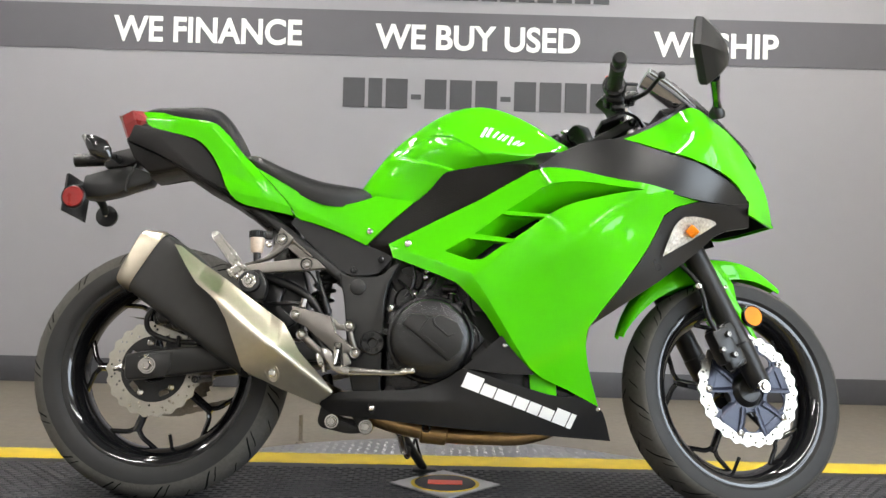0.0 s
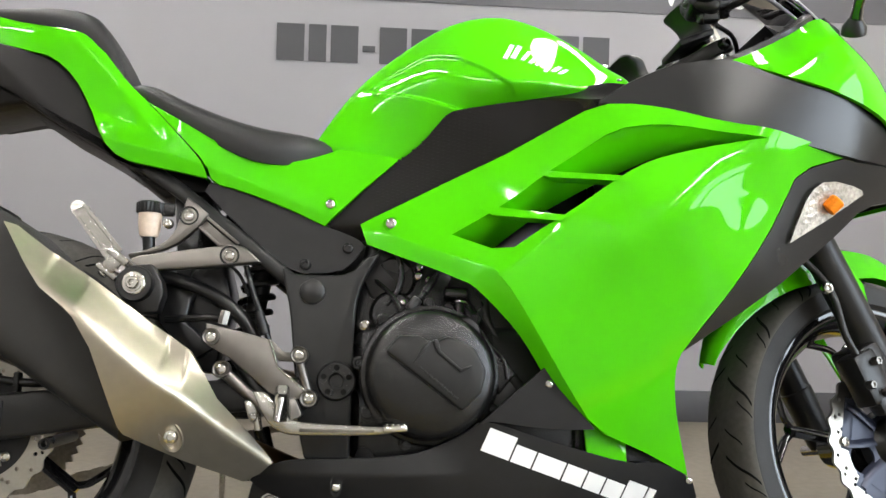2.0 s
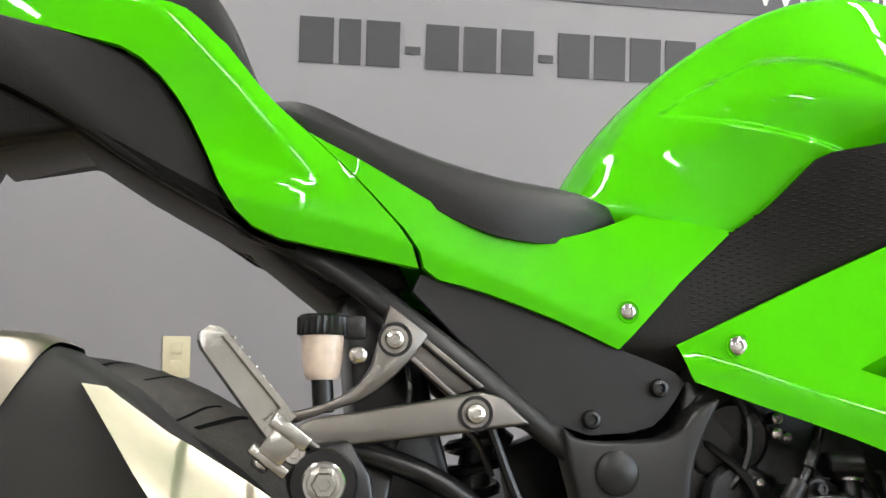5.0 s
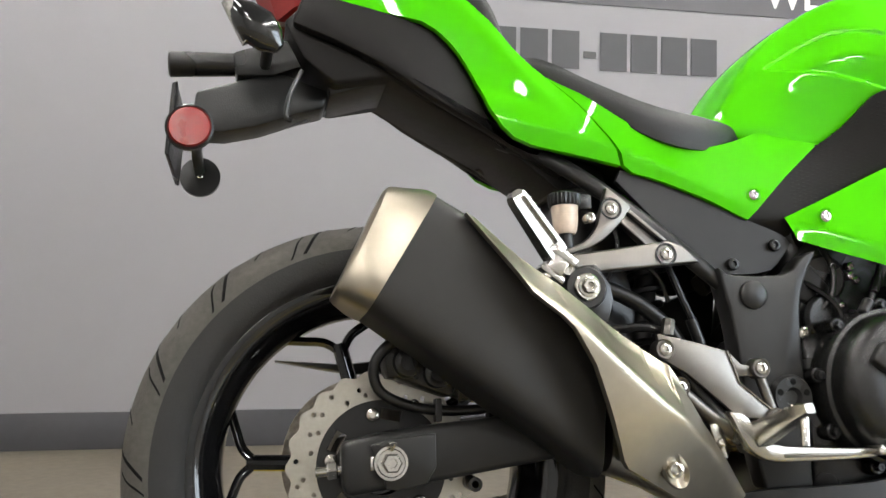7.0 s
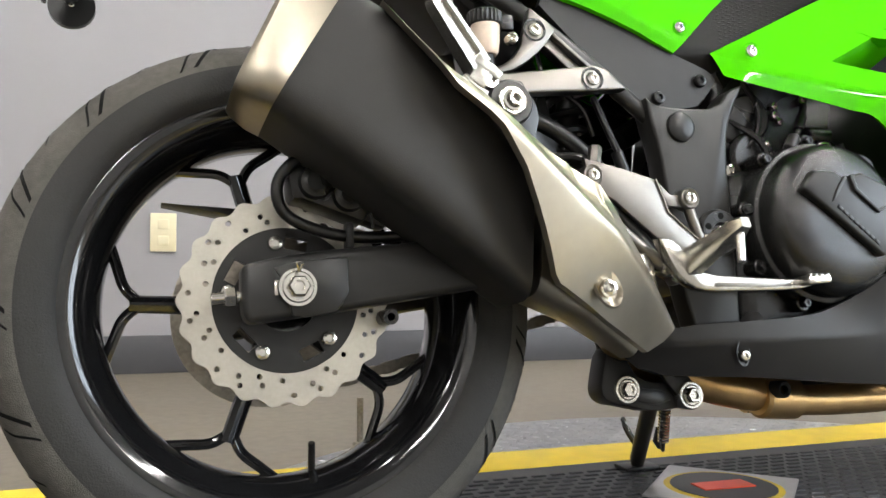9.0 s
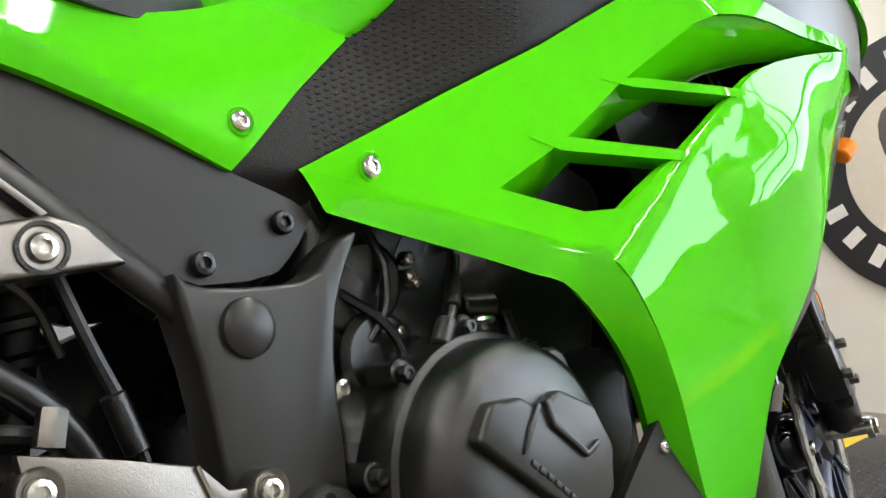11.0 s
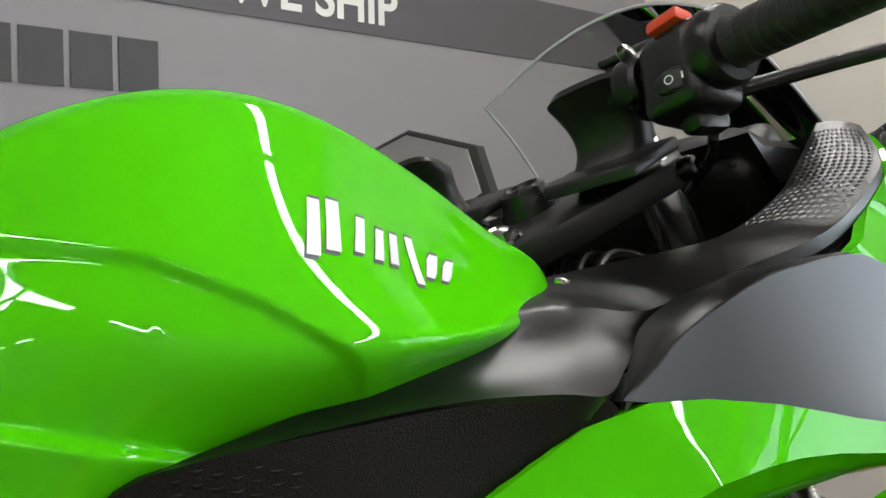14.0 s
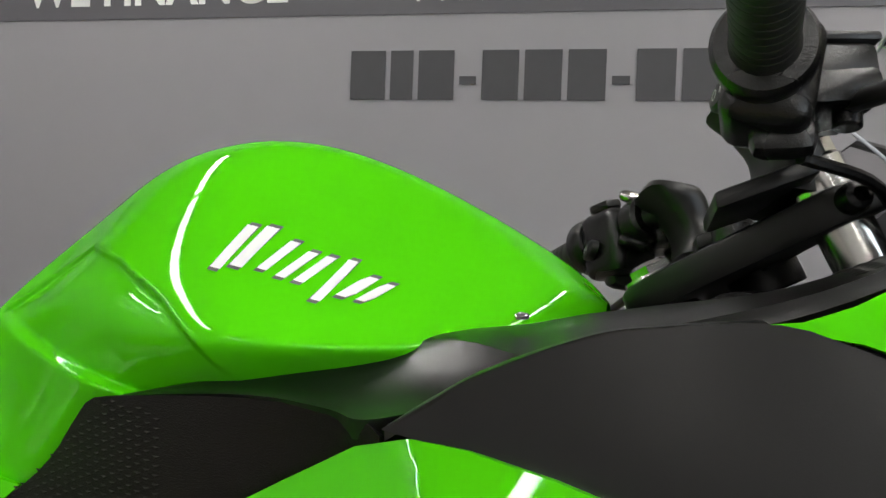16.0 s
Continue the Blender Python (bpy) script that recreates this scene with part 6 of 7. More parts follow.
part("case_rib", tube([(0.742, -0.152, 0.430), (0.764, -0.158, 0.405), (0.770, -0.158, 0.378)], 0.0035, 8), CASE, eng)
for k in range(9):
    a = 2 * math.pi * k / 9 + 0.2
    p = CC @ Vector((0.106 * math.cos(a), 0.106 * math.sin(a), 0.150))
    part("case_lug", rod(p + Vector((0, 0.03, 0)), p, 0.010, 14), CASE, cover)
    bolt(cover, p + Vector((0, -0.002, 0)), 0.006, 0.005, BLACK, (0, -1, 0), False)
part("oil_filler", rod((0.700, -0.14, 0.444), (0.706, -0.186, 0.446), 0.0205, 14), BLACK, cover, "black oil filler cap")
part("clutch_arm", tube([(0.563, -0.150, 0.413), (0.580, -0.156, 0.424), (0.594, -0.156, 0.440)], 0.0075, 10), CASE, bike)
cab = part("clutch_cable", tube([(0.560, -0.150, 0.413), (0.593, -0.153, 0.436), (0.607, -0.153, 0.455), (0.627, -0.150, 0.483), (0.645, -0.146, 0.505), (0.672, -0.13, 0.545)], 0.0042, 10), BLACK, bike, "black clutch cable with rubber boots")
part("cable_boot", tube([(0.596, -0.153, 0.440), (0.604, -0.153, 0.451), (0.612, -0.153, 0.462)], 0.0082, 12), BLACK, cab)
part("cable_adjuster", rod((0.623, -0.1505, 0.478), (0.636, -0.148, 0.495), 0.0078, 12), SATIN, cab)
part("cable_sleeve", rod((0.645, -0.146, 0.505), (0.660, -0.138, 0.527), 0.0066, 12), BLACK, cab)
for k in range(4):
    q = Vector((0.600, -0.153, 0.445)).lerp(Vector((0.612, -0.153, 0.462)), k / 3)
    part("boot_ring", rod(q, q + Vector((0.0016, 0, 0.0024)), 0.0098, 14), BLACK, cab)
part("water_pipe", rod((0.703, -0.118, 0.498), (0.700, -0.122, 0.468), 0.010, 14), CASE, bike)
part("hose_clamp", rod((0.7035, -0.118, 0.496), (0.7030, -0.119, 0.490), 0.0125, 16), ZINC, bike)
for p, q, r in (((0.742, -0.112, 0.47), (0.742, -0.114, 0.445), 0.005), ((0.748, -0.114, 0.452), (0.757, -0.118, 0.436), 0.0065), ((0.782, -0.112, 0.442), (0.783, -0.114, 0.415), 0.0045)):
    part("hose_fitting", rod(p, q, r, 12), ZINC if r < 0.006 else BLACK, bike)
part("fuel_hose", tube([(0.742, -0.11, 0.50), (0.748, -0.118, 0.46), (0.77, -0.122, 0.43), (0.80, -0.12, 0.40)], 0.006, 10), BLACK, bike)
part("wiring", tube([(0.600, -0.105, 0.58), (0.612, -0.112, 0.545), (0.606, -0.115, 0.51), (0.590, -0.112, 0.488)], 0.0045, 8), BLACK, bike)
for p, r in (((0.638, -0.112, 0.534), 0.006), ((0.557, -0.112, 0.456), 0.0085), ((0.570, -0.135, 0.335), 0.0075)):
    bolt(bike, p, r, 0.005)
part("thermostat", rod((0.678, -0.12, 0.507), (0.713, -0.122, 0.506), 0.0115, 18), CASE, bike)
part("water_hose", tube([(0.70, -0.11, 0.50), (0.73, -0.115, 0.46), (0.76, -0.12, 0.41), (0.80, -0.12, 0.36)], 0.013, 10), BLACK, bike)
part("starter_wire", tube([(0.57, -0.10, 0.53), (0.60, -0.12, 0.50), (0.61, -0.125, 0.47), (0.59, -0.12, 0.44)], 0.004, 6), BLACK, bike)
bolt(bike, (0.559, -0.112, 0.457), 0.0085, 0.006)
bolt(bike, (0.640, -0.11, 0.548), 0.006, 0.005)
part("frame_lug", plate([(0.548, 0.545), (0.60, 0.60), (0.66, 0.585), (0.62, 0.53), (0.60, 0.49), (0.565, 0.50)], -0.105, -0.08, 0.005), SATIN, bike)
part("coil_cover", rod((0.60, -0.105, 0.53), (0.605, -0.07, 0.535), 0.035, 24), BLACK, bike)
for p, r in (((0.594, FAIR_SKIN(0.594, 0.611) - 0.0012, 0.611), 0.0095), ((0.5, TAIL_SKIN(0.5, 0.642) - 0.0012, 0.642), 0.008), ((0.825, -0.191, 0.371), 0.007), ((1.047, -0.140, 0.232), 0.006)):
    bolt(bike, p, r * 0.9, 0.0024)
for x, z, y, r in ((0.594, 0.611, FAIR_SKIN(0.594, 0.611), 0.0125), (0.5, 0.642, TAIL_SKIN(0.5, 0.642), 0.0105)):
    part("bolt_recess", lathe([(r, 0.0008), (r * 0.92, 0.0016), (r * 0.80, 0.0002)], Matrix.Translation((x, y, z)) @ TO_RIGHT, 24), GREEN, bike)
for p in ((0.529, -0.111, 0.575), (0.465, -0.111, 0.548)):
    bolt(bike, p, 0.0085, 0.004, BLACK)
part("bolt_recess", lathe([(0.012, 0.0012), (0.010, 0.0012), (0.009, -0.002), (0, -0.002)], Matrix.Translation((0.523, -0.1525, 0.224)) @ TO_RIGHT @ Matrix.Diagonal((0.8, 1.3, 1, 1)), 20), BLACK, bike)
bolt(bike, (0.523, -0.1545, 0.221), 0.0068, 0.004)
# side stand
ss = tube([(0.552, 0.095, 0.205), (0.568, 0.130, 0.178), (0.587, 0.172, 0.151), (0.615, 0.244, 0.105), (0.637, 0.300, 0.070)], 0.0125, 14)
add_box(ss, (0.030, 0.034, 0.024), Matrix.Translation((0.555, 0.100, 0.200)) @ Matrix.Rotation(radians(-35), 4, "X"), 0.004)
FOOT = Matrix.Translation((0.646, 0.318, 0.0565)) @ Matrix.Rotation(radians(9.5), 4, "X")
add_box(ss, (0.066, 0.042, 0.007), FOOT, 0.003)
rod((0.637, 0.300, 0.072), (0.645, 0.316, 0.058), 0.011, 12, bm=ss)
stand = part("side_stand", ss, SATIN, bike, "black side stand with return spring")
SPR_A, SPR_B = Vector((0.579, 0.112, 0.160)), Vector((0.594, 0.149, 0.106))
sd, su = (SPR_B - SPR_A).cross(Vector((1, 0, 0))).normalized(), Vector((1, 0, 0))
pts = [SPR_A.lerp(SPR_B, i / 84) + su * 0.0075 * math.cos(i * 0.9) + sd * 0.0075 * math.sin(i * 0.9) for i in range(85)]
part("stand_spring", tube(pts, 0.0021, 6, 1), ZINC, stand, "close-wound steel return spring")
part("spring_core", rod(SPR_A, SPR_B, 0.0055, 12), BLACK, stand)
part("spring_hook", tube([SPR_B, (0.597, 0.156, 0.096), (0.603, 0.166, 0.093), (0.608, 0.176, 0.100)], 0.0032, 8), BLACK, stand)
part("stand_tab", plate([(0.592, 0.106), (0.600, 0.094), (0.608, 0.098), (0.612, 0.118), (0.600, 0.128)], 0.168, 0.176, 0.001), SATIN, stand)
part("stand_tang", tube([(0.640, 0.292, 0.078), (0.626, 0.312, 0.118), (0.622, 0.309, 0.135), (0.616, 0.300, 0.132), (0.614, 0.262, 0.100)], 0.0036, 8), BLACK, stand)

# ---- tail ----
part("undertail", plate([(-0.080, 0.915), (-0.045, 0.895), (0.049, 0.882), (0.086, 0.845), (0.110, 0.80), (0.135, 0.745), (0.165, 0.720), (0.300, 0.69), (0.312, 0.665), (0.262, 0.660), (0.240, 0.652), (0.162, 0.714),
                           (0.068, 0.764), (0.012, 0.800), (-0.06, 0.785), (-0.10, 0.82), (-0.125, 0.87)], -0.072, 0.072, 0.006), KNEEPAD, bike, "matte black undertail")
def tail_side():
    return plate([(-0.10, 0.905), (-0.035, 0.894), (0.060, 0.870), (0.095, 0.838), (0.122, 0.792), (0.146, 0.735), (0.18, 0.706), (0.25, 0.692), (0.24, 0.665), (0.16, 0.716), (0.065, 0.768), (0.02, 0.80), (-0.05, 0.835), (-0.115, 0.86)], -0.090, -0.068, 0.006, True)
both("tail_side", tail_side, KNEEPAD)
def lamp_half(side):
    rows = [[(-0.172, 0.0, 0.952), (-0.152, 0.034, 0.942), (-0.118, 0.055, 0.950), (-0.080, 0.066, 0.928)],
            [(-0.160, 0.0, 0.925), (-0.143, 0.036, 0.916), (-0.112, 0.060, 0.924), (-0.078, 0.069, 0.918)],
            [(-0.148, 0.0, 0.893), (-0.133, 0.030, 0.887), (-0.112, 0.052, 0.898), (-0.080, 0.066, 0.908)]]
    back = [[(x + 0.05, y * 0.75, z) for x, y, z in r] for r in (rows[0], rows[2])]
    return loft([[Vector((x, side * y, z)) for x, y, z in r] for r in (back[0], *rows, back[1])], False)
for side in (-1, 1):
    part("tail_light", lamp_half(side), REDLENS, bike, "red faceted tail light lens", 12)
ph = part("plate_holder", plate([(-0.236, 0.784), (-0.18, 0.802), (-0.132, 0.817), (-0.06, 0.792), (-0.07, 0.768), (-0.104, 0.758), (-0.156, 0.738), (-0.20, 0.728), (-0.238, 0.728), (-0.240, 0.75)], -0.028, 0.028, 0.005), BLACK, bike, "slim black licence plate holder")
part("holder_arm", plate([(-0.19, 0.838), (-0.174, 0.844), (-0.097, 0.866), (-0.036, 0.853), (-0.061, 0.837), (-0.137, 0.808), (-0.185, 0.805)], -0.034, 0.034, 0.004), BLACK, ph)
part("holder_base", plate([(-0.072, 0.838), (0.009, 0.816), (0.02, 0.80), (-0.004, 0.796), (-0.064, 0.778)], -0.05, 0.05, 0.004), BLACK, ph)
part("plate_panel", plate([(-0.262, 0.775), (-0.255, 0.778), (-0.262, 0.68), (-0.268, 0.682)], -0.075, 0.075, 0.002), BLACK, ph)
part("plate_lamp", rod((-0.274, 0.0, 0.829), (-0.165, 0.0, 0.834), 0.0175, 20, 0.015), BLACK, ph)
for side in (-1, 1):
    sy = side * 0.15
    secs = []
    for f, hw, hh in ((0, 0.006, 0.008), (0.18, 0.013, 0.020), (0.45, 0.016, 0.026), (0.75, 0.012, 0.019), (0.93, 0.006, 0.009), (1.0, 0.002, 0.003)):
        c = Vector((-0.132, sy * 0.97, 0.798)).lerp(Vector((-0.190, sy * 1.04, 0.851)), f)
        u = Vector((0.67, 0, 0.74))
        secs.append([c + u * math.cos(a) * hh + Vector((0, 1, 0)) * math.sin(a) * hw for a in (2 * math.pi * k / 14 for k in range(14))])
    st = part("rear_signal", loft(secs), GLOSSBLACK, bike, "pointed black rear turn signal", 50)
    part("signal_stalk", tube([(-0.148, side * 0.025, 0.822), (-0.146, sy * 0.5, 0.820), (-0.142, sy * 0.93, 0.812)], 0.0075, 12), BLACK, st)
    part("signal_lens", tube([(-0.196, sy * 1.03, 0.852), (-0.183, sy * 1.01, 0.832), (-0.166, sy * 0.99, 0.806)], lambda s: 0.005 + 0.004 * s, 10, 5, None, 1.6), CLEARLENS, st)
    rm = Matrix.Translation((-0.239, side * 0.12 + 0.043, 0.717)) @ (TO_RIGHT if side < 0 else Matrix.Rotation(radians(-90), 4, "X"))
    rr = part("rear_reflector", lathe([(0, 0.004), (0.0245, 0.004), (0.027, 0.001), (0.027, -0.004), (0, -0.004)], rm, 32), REDLENS, bike, "round red side reflector")
    part("reflector_back", lathe([(0.027, 0.003), (0.0295, 0.001), (0.0295, -0.007), (0.006, -0.010), (0, -0.010)], rm, 32), BLACK, rr)
    bolt(rr, rm @ Vector((0, 0, -0.010)), 0.005, 0.004, ZINC, (0, -side, 0))
    part("reflector_arm", tube([(-0.239, side * 0.108 + 0.043, 0.720), (-0.243, side * 0.09 + 0.04, 0.745), (-0.240, side * 0.05 + 0.02, 0.755), (-0.235, side * 0.02, 0.755)], 0.011 if side > 0 else 0.007, 8, 4, None, 0.45), BLACK, rr)
part("rear_hook", tube([(-0.10, -0.05, 0.81), (-0.115, -0.055, 0.775), (-0.12, -0.055, 0.745), (-0.112, -0.055, 0.738)], 0.0035, 8), BLACK, bike)

# ---- cockpit ----
COVER_IN = smooth_path([(0.690, -0.148, 0.780), (0.755, -0.156, 0.797), (0.814, -0.156, 0.810), (0.860, -0.150, 0.822), (0.888, -0.142, 0.833), (0.925, -0.124, 0.846), (0.961, -0.104, 0.856), (0.992, -0.100, 0.861),
    (1.030, -0.125, 0.866), (1.10, -0.162, 0.876), (1.165, -0.172, 0.903), (1.205, -0.174, 0.932), (1.245, -0.172, 0.965)], 5)
COVER_CREST = smooth_path([(0.690, -0.156, 0.785), (0.755, -0.166, 0.798), (0.814, -0.170, 0.809), (0.860, -0.165, 0.821), (0.888, -0.160, 0.833), (0.925, -0.181, 0.835), (0.961, -0.196, 0.829), (0.992, -0.206, 0.836),
    (1.027, -0.215, 0.846), (1.10, -0.240, 0.866), (1.165, -0.242, 0.897), (1.205, -0.235, 0.921), (1.250, -0.204, 0.955)], 5)
COVER_OUT = smooth_path([(0.690, -0.165, 0.786), (0.755, -0.184, 0.793), (0.814, -0.204, 0.7965), (0.860, -0.221, 0.7935), (0.884, -0.230, 0.790), (0.921, -0.212, 0.800), (0.961, -0.196, 0.815), (0.992, -0.206, 0.826),
    (1.027, -0.215, 0.836), (1.10, -0.240, 0.857), (1.165, -0.242, 0.888), (1.205, -0.235, 0.912), (1.250, -0.204, 0.946)], 5)


def inner_cover():
    """A plateau beside the tank, a scooped flank down to the knee panel, and a rim that runs on to the cowl."""
    secs = []
    for p, c, q in zip(COVER_IN, COVER_CREST, COVER_OUT):
        scoop = 0.007 * ease((q - c).length / 0.06)
        secs.append([p + Vector((0.03 if p.x > 1.15 else 0, 0.014, -0.05)), p + Vector((0, 0.004, -0.004))]
                    + [p.lerp(c, k / 5) + Vector((0, 0, 0.003 * math.sin(math.pi * k / 5))) for k in range(6)]
                    + [c.lerp(q, k / 6) + Vector((0, 0.5, -0.8)) * scoop * math.sin(math.pi * k / 6) for k in range(1, 7)] + [q + Vector((0, 0.010, -0.012))])
    return loft(secs, False)
both("inner_cover", inner_cover, MATTE, "matte black cover between tank and cowl")
bolt(bike, (0.951, -0.148, 0.8535), 0.0048, 0.0016, ZINC, (0, -0.3, 1))
# windscreen
ws = []
for f in (0.0, 0.12, 0.25, 0.4, 0.55, 0.7, 0.85, 1.0):
    rowp = []
    for k in range(13):
        u = -1 + 2 * k / 12
        rear_p = Vector((1.180 + 0.025 * (1 - u * u), 0.140 * u, 1.062 + 0.048 * (1 - u * u)))
        front_p = Vector((1.290 + 0.195 * (1 - u * u), 0.162 * u, 0.960 - 0.110 * (1 - abs(u) ** 1.6)))
        p = rear_p.lerp(front_p, f)
        p.z += 0.022 * math.sin(math.pi * f) * (1 - u * u * 0.6)
        rowp.append(p)
    ws.append(rowp)
scr = loft(ws, False)
screen_ob = part("windscreen", scr, SCREEN, bike, "clear curved acrylic windscreen", 50)
screen_ob.visible_shadow = False
edge_pts = [r[0] for r in ws[::-1]] + ws[0][1:] + [r[-1] for r in ws[1:]]
part("screen_edge", tube(edge_pts, 0.0017, 6, 1), EDGE, screen_ob, "pale cut edge of the acrylic")
# instrument panel and inner cowl
dash = part("instrument_panel", box((0.085, 0.25, 0.10), Matrix.Translation((1.262, 0, 0.925)) @ Matrix.Rotation(radians(-32), 4, "Y"), 0.016, 3), BLACK, bike, "black instrument panel")
part("panel_hood", loft([[Vector((x, y, z)) for x, z in ((1.205, 0.965), (1.225, 0.985 - h), (1.285, 0.985 - h), (1.30, 0.93), (1.24, 0.925))] for y, h in ((-0.135, 0.03), (-0.11, 0.008), (0, 0.0), (0.11, 0.008), (0.135, 0.03))]), MATTE, dash)
part("cockpit_tray", box((0.26, 0.28, 0.02), Matrix.Translation((1.19, 0.0, 0.850)) @ Matrix.Rotation(radians(-12), 4, "Y"), 0.005), BLACK, bike)
part("cockpit_wall", loft([[Vector((1.29, y, 0.86)), Vector((1.30, y, 0.94)), Vector((1.285, y, 0.965)), Vector((1.31, y, 0.945)), Vector((1.32, y, 0.86))] for y in (-0.175, -0.09, 0, 0.09, 0.175)]), BLACK, bike)
part("headlight_bowl", box((0.12, 0.24, 0.12), Matrix.Translation((1.38, 0, 0.78)), 0.03, 3), BLACK, bike, "dark headlight housing")
for k in range(5):
    part("cable", tube([(1.03 + 0.012 * k, -0.09 + 0.03 * k, 0.82), (1.07 + 0.01 * k, -0.085 + 0.03 * k, 0.875 + 0.004 * (k % 3)), (1.14, -0.08 + 0.03 * k, 0.87), (1.21, -0.06 + 0.03 * k, 0.89)], 0.0038, 8), BLACK, bike)
def cowl_pad(sign):
    bm = bmesh.new()
    A, B = COVER_IN[46:], COVER_CREST[46:]
    def at(i, f):
        k = min(int(i), len(A) - 2)
        p = A[k].lerp(A[k + 1], i - k).lerp(B[k].lerp(B[k + 1], i - k), f) + Vector((0, 0, 0.0003 + 0.003 * math.sin(math.pi * f)))
        return Vector((p.x, sign * p.y, p.z))
    for i in range(22):
        for j in range(11):
            f, q = 0.08 + 0.08 * j, 0.4 + i * 0.58
            tri = [at(q - 0.22, f), at(q + 0.06, f + 0.04), at(q + 0.22, f + 0.02), at(q - 0.03, f - 0.03)]
            top = at(q, f) + Vector((-0.0003, 0, 0.0009))
            v = [bm.verts.new(p) for p in tri] + [bm.verts.new(top)]
            for a, b in ((0, 1), (1, 2), (2, 3), (3, 0)):
                bm.faces.new((v[a], v[b], v[4]))
    return bm
for sgn in (1, -1):
    tagged(part("cowl_relief", cowl_pad(sgn), MATTE, bike), kind="stuff")
# triple clamp, ignition and stem nut
dax = (FORK_LOW - FORK_TOP).normalized()
CL = Matrix.Translation(FORK_TOP + dax * 0.034) @ Matrix.Rotation(math.atan2(-dax.x, -dax.z), 4, "Y")
tc = plate([(-0.128, 0.022), (-0.110, 0.030), (-0.06, 0.012), (0.06, 0.012), (0.110, 0.030), (0.128, 0.022), (0.134, -0.010), (0.118, -0.030), (0.050, -0.098), (0.022, -0.112), (-0.022, -0.112), (-0.050, -0.098), (-0.118, -0.030), (-0.134, -0.010)], -0.013, 0.011, 0.004, True)
tc.transform(S @ CL @ Matrix(((0, 0, 1, 0), (1, 0, 0, 0), (0, 1, 0, 0), (0, 0, 0, 1))))
part("triple_clamp", tc, SATIN, bike, "satin black upper triple clamp")
ign = part("ignition_lock", lathe([(0.027, -0.03), (0.027, 0.012), (0.021, 0.026), (0.0205, 0.032), (0.016, 0.034), (0.014, 0.030), (0, 0.030)], S @ CL @ Matrix.Translation((-0.012, 0, 0)), 28), BLACK, bike, "black round ignition lock")
part("key_slot", box((0.003, 0.014, 0.002), S @ CL @ Matrix.Translation((-0.012, 0, 0.031))), ZINC, ign)
part("stem_nut", lathe([(0.017, 0.008), (0.017, 0.020), (0.012, 0.023), (0.010, 0.021), (0, 0.021)], S @ CL @ Matrix.Translation((-0.088, 0, 0)), 6), ZINC, bike, "zinc hexagon steering stem nut")
part("stem_washer", lathe([(0, 0.0135), (0.022, 0.0135), (0.023, 0.011)], S @ CL @ Matrix.Translation((-0.088, 0, 0)), 24), ZINC, bike)
part("steering_stem", rod(S @ CL @ Vector((-0.088, 0, -0.014)), S @ CL @ Vector((-0.088, 0, -0.045)), 0.024, 24), ZINC, bike)
part("head_tube", rod(S @ CL @ Vector((-0.088, 0, -0.040)), S @ CL @ Vector((-0.088, 0, -0.20)), 0.033, 24), BLACK, bike)
